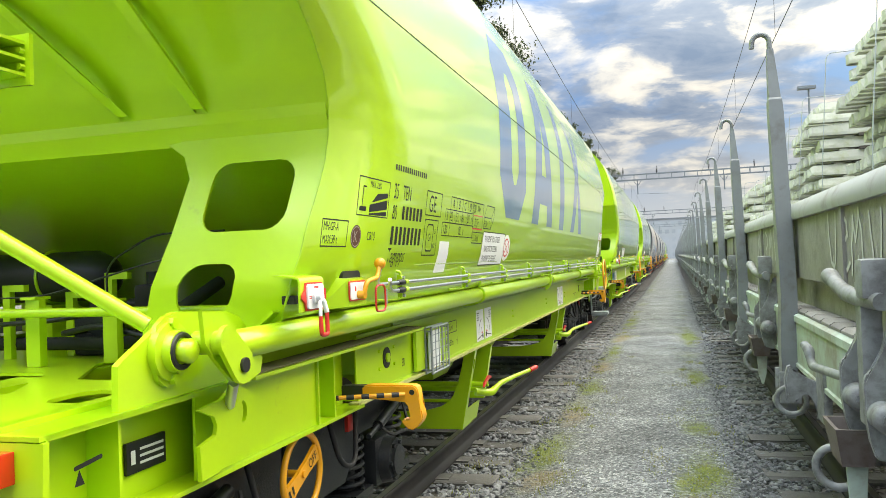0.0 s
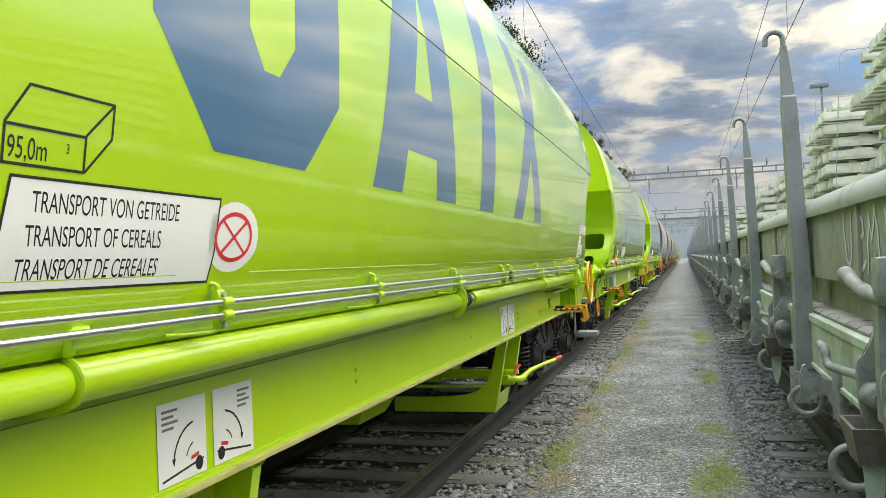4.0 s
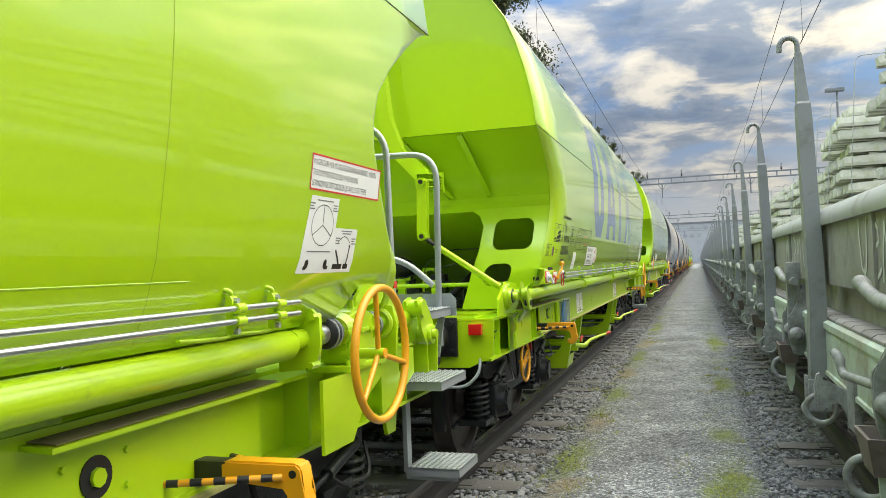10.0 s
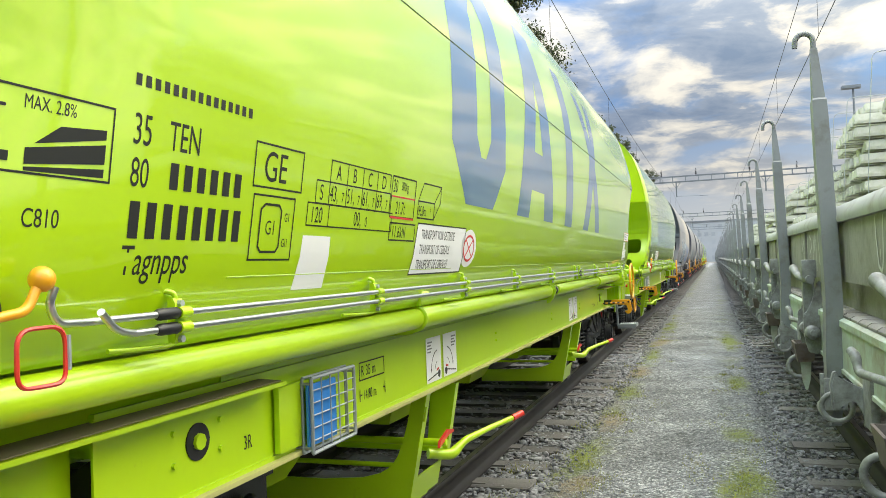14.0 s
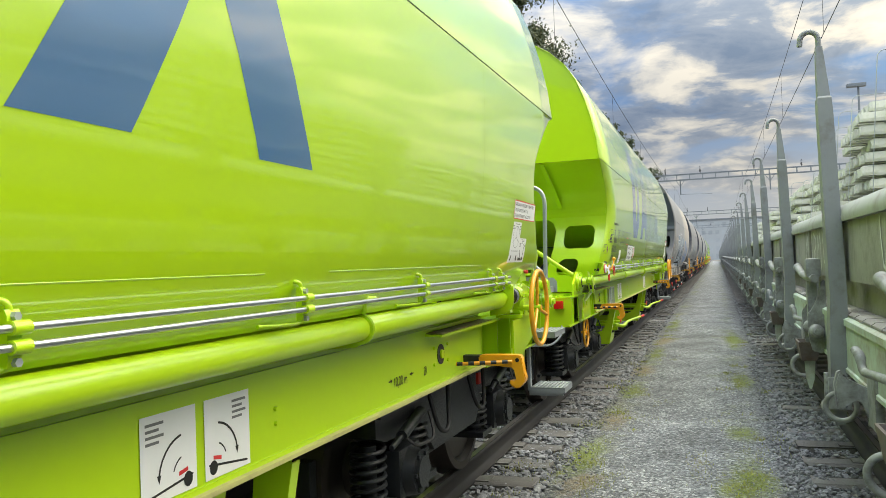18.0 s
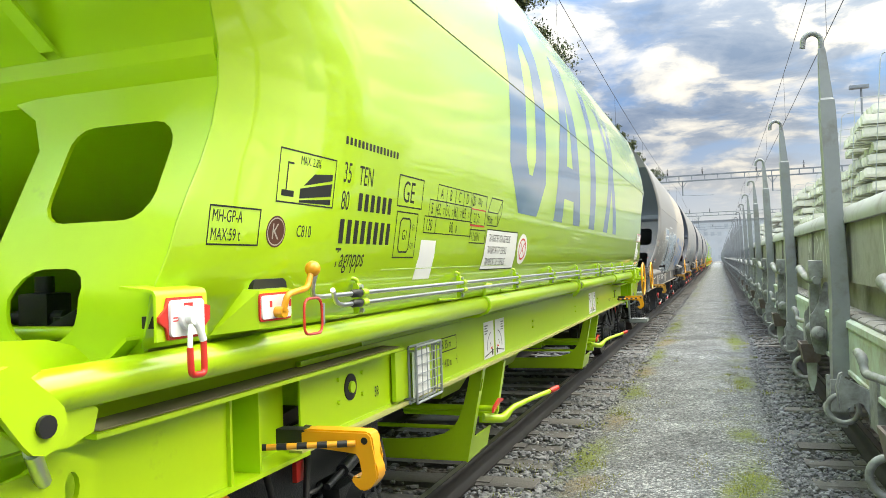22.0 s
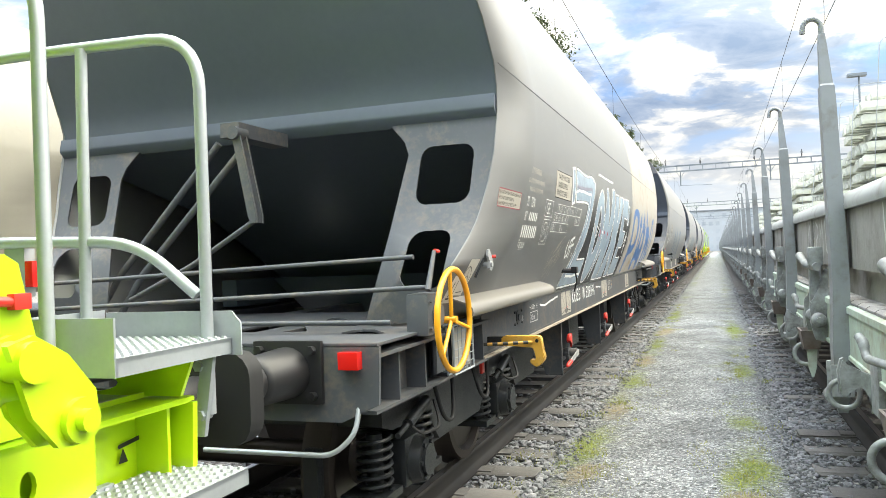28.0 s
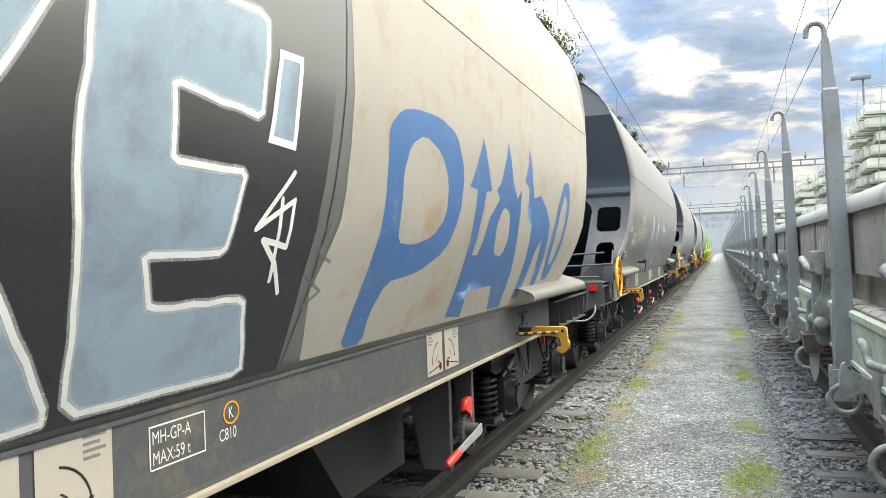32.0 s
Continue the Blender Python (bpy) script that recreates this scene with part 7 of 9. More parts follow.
def grey_graffiti(w):
    p, p2, p3 = BODY(0.004), BODY(0.006), BODY(0.008)
    hole = {"o": [softened([(6.857, 2.046), (6.966, 1.909), (7.005, 1.687), (6.945, 1.489), (6.802, 1.594), (6.785, 1.914)])]}
    # painted shade: the hull mirrors dark ground below, bright sky above
    area_part("dark_backing", [[(5.62, 1.19), (5.86, 1.40), (5.92, 1.7), (5.98, 2.2), (7.6, 2.22), (9.90, 2.2), (9.90, 1.5), (9.95, 1.19)]], M["shade_film"], w, BODY(0.0025), "charcoal film painting the hull's dark lower reflection, fading upwards behind the letters")
    for k, loop in GRAFFITI.items():
        loop = softened(loop, 2) if k == "o" else softened(loop, 1, 0.06)
        area_part("graffiti_letter", [loop] + hole.get(k, []), M["spray_blue"], w, p, "pale blue sprayed letter with a white outline")
        stroke_part("graffiti_outline", [loop + [loop[0]]] + [h + [h[0]] for h in hole.get(k, [])], 0.016, M["spray_white"], w, p2)
        for k2, wide in enumerate((0.023, 0.033)):
            stroke_part("overspray", [loop + [loop[0]]], wide, M["mist"], w, BODY(0.0048 + 0.0004 * k2))
    stroke_part("graffiti_accent", [[(6.59, 2.335), (7.75, 2.335)], [(5.064, 2.257), (5.189, 2.268), (5.228, 1.977), (5.112, 1.957), (5.064, 2.257)], [(5.274, 2.071), (5.424, 2.093), (5.671, 2.096), (5.965, 2.092), (6.111, 2.098), (6.091, 1.971), (6.024, 1.753), (5.883, 1.59), (5.767, 1.393), (5.762, 1.316), (6.133, 1.305), (6.554, 1.319)], [(9.545, 1.90), (9.56, 2.14), (9.67, 2.145), (9.675, 1.895), (9.545, 1.90)], [(6.91, 1.83), (6.845, 1.71)]], 0.022, M["spray_white"], w, p2)
    area_part("graffiti_fill", [[(9.55, 1.905), (9.563, 2.135), (9.665, 2.14), (9.67, 1.90)]], M["spray_blue"], w, p)
    area_part("graffiti_fill", [[(5.064, 2.257), (5.189, 2.268), (5.228, 1.977), (5.112, 1.957)]], M["spray_blue"], w, p)
    flat_part("spray_dots", [circle(6.66, 1.765, 0.040, 0.05)], M["cream"], w, p2)
    flat_part("spray_dots", [circle(7.09, 1.745, 0.032, 0.042), [(7.075, 1.71), (7.10, 1.71), (7.088, 1.60)], circle(7.42, 1.752, 0.034, 0.03), circle(7.705, 1.74, 0.036, 0.032), [(7.695, 1.715), (7.715, 1.715), (7.705, 1.66)]], M["spray_red"], w, p2)
    stroke_part("red_shadow_line", [[(5.81, 1.375), (6.346, 1.362)]], 0.030, M["spray_red"], w, p3)
    stroke_part("shadow_line", [[(5.272, 2.117), (5.512, 2.121), (5.72, 2.125), (6.091, 2.148), (6.162, 2.149)], [(6.162, 2.149), (6.109, 1.853), (5.883, 1.59), (5.823, 1.389)]], 0.030, M["spray_shadow"], w, BODY(0.0055), "dull purple line sprayed along the letter")
    # cream overpaint with blue roller letters
    area_part("overpaint", [[(9.97, 3.50), (9.99, 2.60), (10.06, 1.70), (9.98, 1.45), (10.10, 1.20), (14.30, 1.20), (14.60, 1.34), (14.75, 1.50), (14.92, 1.80), (14.86, 2.10), (14.90, 2.60), (15.0, 3.50)]], M["cream"], w, BODY(0.003), "cream overpainted panel with rust streaks")
    area_part("roller_letter", [softened([(10.34, 2.05), (10.44, 2.13), (10.60, 2.16), (10.88, 2.17), (11.12, 2.13), (11.29, 1.97), (11.32, 1.75), (11.22, 1.58), (10.95, 1.49), (10.62, 1.455), (10.56, 1.33), (10.60, 1.205), (10.40, 1.205), (10.38, 1.34), (10.41, 1.70), (10.36, 1.95)], 1, 0.2),
                                softened([(10.71, 2.07), (10.57, 2.01), (10.53, 1.90), (10.57, 1.75), (10.60, 1.62), (10.79, 1.61), (11.0, 1.65), (11.12, 1.74), (11.08, 1.90), (10.94, 2.02)], 1, 0.2)], M["spray_deep"], w, p, "broad blue rolled letter")
    area_part("roller_letter", [[(11.55, 2.17), (11.47, 2.01), (11.40, 1.905), (11.54, 1.90), (11.58, 1.60), (11.59, 1.50), (11.62, 1.23), (11.90, 1.21), (11.84, 1.36), (12.32, 1.37), (12.45, 1.21), (12.74, 1.21), (12.69, 1.45), (12.56, 1.67), (12.51, 1.84), (12.46, 1.96), (12.38, 1.90), (12.24, 1.99), (12.06, 2.21), (11.97, 1.97), (11.90, 1.92), (11.99, 1.88), (11.85, 1.77), (11.79, 1.56), (11.69, 1.56), (11.70, 1.90), (11.80, 1.91)],
                                softened([(12.09, 1.84), (12.02, 1.71), (12.11, 1.56), (12.31, 1.55), (12.34, 1.67), (12.26, 1.81)], 1, 0.2)], M["spray_deep"], w, p, "blue rolled letters with arrow tips")
    area_part("roller_letter", [[(12.60, 2.24), (12.53, 2.02), (12.66, 1.98), (12.72, 1.80), (12.88, 1.76), (12.98, 1.52), (13.0, 1.25), (13.18, 1.25), (13.20, 1.58), (13.30, 1.66), (13.40, 1.42), (13.44, 1.25), (13.60, 1.25), (13.56, 1.55), (13.46, 1.78), (13.25, 1.89), (13.01, 1.96), (12.83, 1.93), (12.73, 2.05)]], M["spray_deep"], w, p, "blue rolled letter with an arrow tip")
    area_part("roller_letter", [softened([(13.62, 1.62), (13.66, 1.92), (13.80, 2.12), (14.02, 2.12), (14.14, 1.92), (14.10, 1.62), (13.96, 1.36), (13.76, 1.34)], 1, 0.2), softened([(13.76, 1.64), (13.78, 1.88), (13.88, 2.02), (13.98, 1.98), (14.04, 1.84), (14.0, 1.62), (13.90, 1.46), (13.80, 1.48)], 1, 0.2)], M["spray_deep"], w, p, "narrow blue rolled ring")
    flat_part("hull_joint", [bar(9.962, 9.968, 1.20 + 0.1 * i, 1.30 + 0.1 * i) for i in range(15)], M["black"], w, BODY(0.0062), "thin dark sheet joint")
    stroke_part("tag", [[(9.70, 1.82), (9.55, 1.65), (9.73, 1.74), (9.74, 1.60), (9.60, 1.62), (9.70, 1.55), (9.77, 1.46)], [(9.66, 1.74), (9.70, 1.50)]], 0.018, M["spray_white"], w, p2)
    stroke_part("tag", [[(9.90, 1.64), (10.02, 1.70), (9.96, 1.58), (10.06, 1.55)], [(9.92, 1.50), (10.05, 1.45), (9.95, 1.40)]], 0.012, M["print_grey"], w, p2)
    stroke_part("tag", [[(5.308, 1.641), (5.29, 1.574), (5.349, 1.494), (5.431, 1.526)], [(5.44, 1.50), (5.398, 1.643), (5.562, 1.677)], [(5.50, 1.505), (5.49, 1.66)], [(5.38, 1.588), (5.592, 1.612)], [(5.64, 1.51), (5.645, 1.525)]], 0.024, M["spray_white"], w, p)
    scr = [[(5.09, 1.68), (4.893, 1.603), (4.763, 1.536)], [(4.94, 1.627), (4.828, 1.565), (4.74, 1.491), (4.666, 1.437), (4.634, 1.419), (4.644, 1.46), (4.688, 1.538), (4.72, 1.57)],
           [(4.973, 1.652), (4.873, 1.588), (4.809, 1.55), (4.85, 1.60), (4.90, 1.625), (4.85, 1.57), (4.93, 1.61), (4.96, 1.635)],
           [(5.061, 1.637), (4.944, 1.562), (4.806, 1.503), (4.704, 1.456), (4.65, 1.38), (4.644, 1.348), (4.712, 1.373), (4.812, 1.441), (4.865, 1.493), (4.848, 1.422), (4.80, 1.37), (4.76, 1.306)],
           [(5.126, 1.601), (4.992, 1.528), (4.903, 1.475), (4.93, 1.54), (4.99, 1.575), (4.95, 1.52)], [(5.113, 1.516), (5.022, 1.476), (4.931, 1.424), (4.893, 1.37), (4.876, 1.348)],
           [(4.915, 1.506), (4.902, 1.467), (4.936, 1.468), (4.946, 1.513), (4.977, 1.512), (4.968, 1.463), (5.024, 1.463), (5.02, 1.524), (5.057, 1.526), (5.022, 1.476), (5.067, 1.543)],
           [(4.70, 1.44), (4.77, 1.50), (4.74, 1.44), (4.81, 1.495), (4.78, 1.43), (4.84, 1.48)]]
    stroke_part("scratched_scrawl", scr, 0.0055, M["cream_board"], w, p)
    s = SILL(0.004)
    letters = {"K": [[(0, 0), (0, 1)], [(1, 1), (0, .45), (1, 0)]], "R": [[(0, 0), (0, 1), (.8, .85), (.7, .55), (0, .5), (1, 0)]], "I": [[(.4, 0), (.4, 1)]], "E": [[(.9, 1), (0, .95), (0, 0), (.9, .05)], [(0, .5), (.7, .55)]],
               "G": [[(.9, .9), (.3, 1), (0, .5), (.3, 0), (.9, .1), (.9, .45), (.5, .45)]], "N": [[(0, 0), (0, 1), (.8, .05), (.8, 1)]], "U": [[(0, 1), (.1, .1), (.5, 0), (.8, .2), (.8, 1)]],
               "O": [[(.4, 0), (0, .5), (.4, 1), (.8, .5), (.4, 0)]], "P": [[(0, 0), (0, 1), (.8, .85), (.7, .5), (0, .45)]], "A": [[(0, 0), (.4, 1), (.8, 0)], [(.1, .4), (.7, .4)]]}
    lines = []
    for word, u, z in (("KRIEG", 6.525, 1.025), ("IN", 7.170, 1.025), ("EUROPA", 7.44, 1.02)):
        for ch in word:
            for ln in letters[ch]:
                lines.append([(u + a * 0.078, z + b * 0.118) for a, b in ln])
            u += 0.075 if ch == "I" else 0.112
    stroke_part("overspray", lines, 0.028, M["mist"], w, SILL(0.0025))
    stroke_part("painted_word", lines + [[(8.20, 1.10), (8.60, 1.085)], [(4.97, 1.105), (5.15, 1.09), (5.45, 1.115), (5.74, 1.13)]], 0.018, M["spray_white"], w, s)


def grey_markings(w):
    p, pw = BODY(0.0035), M["print_white"]
    roof_sign(w, 2.755, 1.825, 0.545, 0.11, M["cream_board"], M["spray_red"])
    flat_part("owner_lines", [bar(3.53 + i * 0.034, 3.543 + i * 0.034, 2.085, 2.125) for i in range(9)] + [bar(3.465 + i * 0.033, 3.477 + i * 0.033, 2.02, 2.05) for i in range(15)] + [bar(3.51 + i * 0.034, 3.522 + i * 0.034, 1.965, 1.992) for i in range(12)], M["cream_board"], w, p)
    flat_part("owner_code", [bar(3.60 + i * 0.052, 3.630 + i * 0.052, 1.770, 1.826) for i in range(5)], pw, w, p)
    flat_part("wagon_number", [bar(3.465 + i * 0.056, 3.497 + i * 0.056, 1.655, 1.736) for i in range(8)], pw, w, p)
    words("class_lettering", [("33", 3.478, 1.862, 0.066, 0.66), ("TEN", 3.60, 1.862, 0.066, 0.66), ("87", 3.478, 1.770, 0.058, 0.66), ("Tagnpps", 3.455, 1.588, 0.054, 0.72)], pw, w, p)
    gauge_box(w, 4.073, 1.610, pw)
    cereal_sign(w, 4.36, 1.974, 0.665, 0.205, 0.0, M["cream_board"])
    load_table(w, 4.39, 1.708, pw, (("43", "0"), ("51", "0"), ("61", "0"), ("69", "0")))
    flat_part("weight_frame", outline(5.075, 5.34, 1.855, 1.938, 0.006) + outline(5.376, 5.608, 1.782, 1.862, 0.006) + strip_fill([(5.378, 1.862), (5.44, 1.932), (5.652, 1.932), (5.606, 1.862)], 0.006) + strip_fill([(5.652, 1.932), (5.652, 1.852), (5.608, 1.785)], 0.006), pw, w, p)
    words("weights", [("21", 5.09, 1.875, 0.042, 0.7), ("000 kg", 5.17, 1.877, 0.032, 0.7), ("101,0m", 5.392, 1.80, 0.036, 0.7), ("3", 5.56, 1.82, 0.02, 0.7)], pw, w, p)
    s = SILL(0.004)
    flat_part("curve_frame", outline(4.575, 4.852, 0.988, 1.070, 0.005) + [bar(4.58, 4.586, 1.09, 1.13), bar(4.84, 4.846, 1.09, 1.13), bar(4.586, 4.61, 1.108, 1.113), bar(4.816, 4.84, 1.108, 1.113)] + outline(9.334, 9.574, 1.006, 1.126, 0.005), pw, w, s)
    words("sill_lettering", [("16.00m", 4.622, 1.092, 0.04, 0.8), ("R 35 m", 4.60, 1.006, 0.045, 0.8), ("2L", 4.30, 1.03, 0.04, 0.8), ("MH-GP-A", 9.345, 1.075, 0.036, 0.78), ("MAX:59 t", 9.345, 1.02, 0.036, 0.78), ("C810", 9.64, 1.015, 0.036, 0.8), ("K", 9.69, 1.078, 0.036, 0.8)], pw, w, s)
    flat_part("brake_ring", annulus(9.706, 1.094, 0.042, 0.036, 0.006), M["yellow"], w, s)
    pl = area_part("operating_sign", [[(2.41, 1.335), (2.56, 1.325), (2.70, 1.525), (2.53, 1.525)]], M["cream_board"], w, p, "faded sign with a drawn hand wheel")
    pb = area_part("operating_sign", [[(2.25, 1.30), (2.40, 1.295), (2.52, 1.435), (2.34, 1.44)]], M["cream_board"], w, BODY(0.003), "faded sign with drawn levers")
    flat_part("lever_drawing", strip_fill([(2.33, 1.33), (2.37, 1.40)], 0.012) + strip_fill([(2.39, 1.325), (2.42, 1.41)], 0.008) + [bar(2.30, 2.36, 1.315, 1.325), bar(2.37, 2.42, 1.312, 1.322)], M["print"], pb, BODY(0.006))
    words("bay_lettering", [("1L", 2.326, 1.028, 0.036, 0.8)], pw, w, lambda u, v: Vector((1.2762, u, v)))
    flat_part("drawing", annulus(2.545, 1.435, 0.058, 0.052, 0.005) + strip_fill([(2.545, 1.435), (2.555, 1.485)], 0.004) + strip_fill([(2.545, 1.435), (2.50, 1.41)], 0.004) + strip_fill([(2.545, 1.435), (2.59, 1.41)], 0.004) + [bar(2.44, 2.54, 1.345, 1.350)], M["print"], pl, BODY(0.006))


def grey_gear(w):
    """Lever, pipes and brackets on the near end of the old wagon."""
    m = M["grey_frame"]
    for a, b in (((-1.3, 2.05, 1.47), (1.25, 2.05, 1.55)), ((-1.3, 1.95, 1.32), (1.35, 1.95, 1.40)), ((-1.3, 1.85, 1.24), (1.2, 1.85, 1.24))):
        bm = B()
        tube(bm, [a, b], 0.013, 10)
        part("brake_pipe", bm, m, w)
    bm = B()
    tube(bm, [(1.36, 1.945, 1.385), (1.36, 2.055, 1.575)], [0.016, 0.010], 10)
    lv = part("hand_lever", bm, m, w)
    bm = B()
    tube(bm, [(1.36, 2.065, 1.577), (1.36, 2.118, 1.572)], 0.010, 10)
    part("lever_grip", bm, M["red"], lv)
    bm = B()
    box(bm, 1.24, 1.36, 1.94, 2.145, 1.16, 1.37, 0.028)
    part("gear_box", bm, m, w)
    bm = B()
    for a, b in ((1.97, 1.20), (2.115, 1.195), (1.97, 1.33), (2.115, 1.325)):
        tube(bm, [(1.355, a, b), (1.37, a, b)], 0.009, 6)
    tube(bm, [(1.36, 2.05, 1.26), (1.385, 2.05, 1.26)], 0.055, 18)
    part("gear_box_cover", bm, m, w)
    bm = B()
    p0 = on_side(2.80, 1.52, 0.0)[0]
    prism(bm, [(2.765, 1.575), (2.79, 1.58), (2.845, 1.52), (2.835, 1.465), (2.80, 1.45), (2.775, 1.47), (2.785, 1.51), (2.755, 1.54)], 0, p0.x + 0.018, p0.x + 0.032)
    tube(bm, [(p0.x - 0.01, 2.80, 1.49), (p0.x + 0.045, 2.80, 1.49)], 0.016, 10)
    br = part("side_bracket", bm, M["light_grey"], w)
    bm = B()
    tube(bm, [(p0.x + 0.005, 2.745, 1.53), (p0.x - 0.035, 2.70, 1.42)], 0.008, 8)
    part("bracket_rod", bm, M["bogie"], br)
    bm = B()
    tube(bm, [(p0.x + 0.03, 2.84, 1.535), (p0.x + 0.05, 2.85, 1.535)], 0.010, 8)
    part("bracket_pin", bm, M["red"], br)
    bm = B()
    q = on_side(5.50, 1.38, 0.0)[0]
    tube(bm, [(q.x - 0.02, 5.50, 1.38), (q.x + 0.10, 5.54, 1.37)], 0.022, 10)
    box(bm, q.x + 0.08, q.x + 0.13, 5.50, 5.58, 1.35, 1.41, 0.006)
    tube(bm, arc_points([(q.x + 0.11, 5.54, 1.36), (q.x + 0.12, 5.56, 1.28), (q.x + 0.09, 5.55, 1.18)], 0.03), 0.007, 6)
    part("sampling_valve", bm, M["black"], w)
    bm = B()
    prism(bm, [(0.19, 2.30), (0.24, 2.30), (0.335, 1.82), (0.335, 1.77), (0.30, 1.77), (0.285, 1.80)], 1, 2.07, 2.085)
    prism(bm, [(0.19, 2.30), (0.24, 2.30), (0.335, 1.82), (0.335, 1.77), (0.30, 1.77), (0.285, 1.80)], 1, 2.13, 2.145)
    tube(bm, [(0.215, 2.05, 2.27), (0.215, 2.16, 2.27)], 0.038, 12)
    tube(bm, [(0.31, 2.10, 1.785), (-0.13, 2.12, 1.55), (-0.60, 2.16, 1.36)], 0.016, 8)
    box(bm, 0.12, 0.24, 2.08, 2.60, 2.25, 2.33)
    part("roof_lever", bm, m, w)
    for x, t in ((-0.20, -0.98), (0.02, -0.80)):
        bm = B()
        tube(bm, [(x, 2.52, 2.30), (t, 2.50, 1.50), (t - 0.2, 2.48, 1.20)], 0.022, 10)
        part("end_brace", bm, m, w)
    card = card_cage(w, M["cream_board"], 2.42, m)
    bm = B()
    box(bm, 1.300, 1.306, 2.44, 2.74, 0.92, 1.15)
    part("card", bm, M["cream_board"], card)


def grey_legs(w, ys):
    """Outlet frames of the old wagon: two thin uprights, a dark outlet box, a ratchet hub with a flat folded lever."""
    m = M["grey_frame"]
    for y in ys:
        bm = B()
        prism(bm, [(0.86, 0.92), (1.145, 0.92), (1.145, 0.30), (0.98, 0.30)], 1, y - 0.006, y + 0.006)
        box(bm, 1.145, 1.160, y - 0.022, y + 0.022, 0.30, 0.92)
        prism(bm, [(1.02, 0.92), (1.145, 0.92), (1.145, 0.34), (1.08, 0.34)], 1, y + 0.434, y + 0.446)
        box(bm, 1.145, 1.160, y + 0.420, y + 0.460, 0.34, 0.92)
        box(bm, 1.10, 1.145, y + 0.006, y + 0.434, 0.43, 0.47)
        leg = part("outlet_frame", bm, m, w)
        bm = B()
        prism(bm, [(y - 1.35, 0.95), (y - 0.01, 0.95), (y - 0.01, 0.33), (y - 0.80, 0.33)], 0, -0.86, 0.86)
        part("outlet_box", bm, M["bogie"], leg)
        bm = B()
        c = (1.20, y + 0.13, 0.515)
        for i in range(20):
            a = math.tau * i / 20
            box(bm, 1.185, 1.215, c[1] + 0.088 * math.cos(a) - 0.008, c[1] + 0.088 * math.cos(a) + 0.008, c[2] + 0.088 * math.sin(a) - 0.008, c[2] + 0.088 * math.sin(a) + 0.008)
        tube(bm, [(1.185, *c[1:]), (1.215, *c[1:])], 0.088, 28)
        part("ratchet_disc", bm, m, leg)
        bm = B()
        tube(bm, [(1.13, *c[1:]), (1.285, *c[1:])], 0.040, 18)
        part("hub", bm, m, leg)
        bm = B()
        prism(bm, [(y + 0.17, 0.545), (y + 0.18, 0.50), (y + 0.15, 0.485), (y - 0.30, 0.455), (y - 0.30, 0.490), (y + 0.12, 0.535)], 0, 1.287, 1.299)
        lever = part("outlet_lever", bm, M["light_grey"], leg)
        bm = B()
        tube(bm, [(1.293, y - 0.27, 0.474), (1.293, y - 0.42, 0.460), (1.293, y - 0.46, 0.456)], [0.024, 0.022, 0.012], 10)
        part("grip", bm, M["red"], lever, "worn red grip")
        bm = B()
        prism(bm, [(y + 0.06, 0.64), (y + 0.10, 0.70), (y + 0.19, 0.705), (y + 0.20, 0.63), (y + 0.17, 0.56), (y + 0.15, 0.61), (y + 0.10, 0.635)], 0, 1.195, 1.235)
        bmesh.ops.bevel(bm, geom=bm.edges[:], offset=0.006, segments=1, affect="EDGES")
        part("pawl", bm, M["red"], leg, "chipped red pawl")


def hopper_body(w, mat, near, far, y_wall_a, y_wall_b, z_low=1.375, z_joint=2.63, cuts=()):
    bm = B()
    hull(bm, near, far, z_low, cuts)
    body = part("hull", bm, mat, w)
    sol = body.modifiers.new("thickness", "SOLIDIFY")
    sol.thickness, sol.offset = 0.008, -1
    for y, d in ((y_wall_a, 1), (y_wall_b, -1)):
        bm = B()
        end_wall(bm, y + d * 0.012, z_joint, d)
        part("end_wall", bm, mat, w)
    bm = B()
    box(bm, -0.45, 0.45, y_wall_a + 0.3, y_wall_b - 0.3, 4.10, 4.22, 0.03)
    part("roof_hatch", bm, mat, w)
    for s in (-1, 1):
        bm = B()
        box(bm, s * (side_x(2.63) - 0.004), s * (side_x(2.63) + 0.002), y_wall_a + 0.45 * (z_low < 1.3), y_wall_b - 0.5 * (z_low < 1.3), 2.628, 2.633)
        part("sheet_joint", bm, M["black"] if mat is not M["lime"] else M["joint"], w, "long dark sheet joint")
    return body


# own grey for the down-facing slopes, with their bluish shade in the colour
M["grey_slope"] = material("shaded_slope_grey", (0.075, 0.09, 0.115), 0.5, coat=0.15, var=0.2, grain=20, stain=1.0)
M["cover"] = material("worn_cream_grey_paint", (0.19, 0.178, 0.162), 0.5, coat=0.1, var=0.12, grain=20, stain=2.0, dirt=(0.19, 0.18, 0.17), dirt_amount=0.25)
M["old_yellow"] = material("worn_yellow_paint", (0.55, 0.30, 0.035), 0.5, var=0.25, grain=20, stain=4, dirt=(0.20, 0.15, 0.09), dirt_amount=0.4)
M["seam_shade"] = material("painted_weld_shade", (0.26, 0.38, 0.01), 0.5, var=0.1)
M["joint"] = material("dark_joint", (0.06, 0.10, 0.01), 0.7, var=0.2)


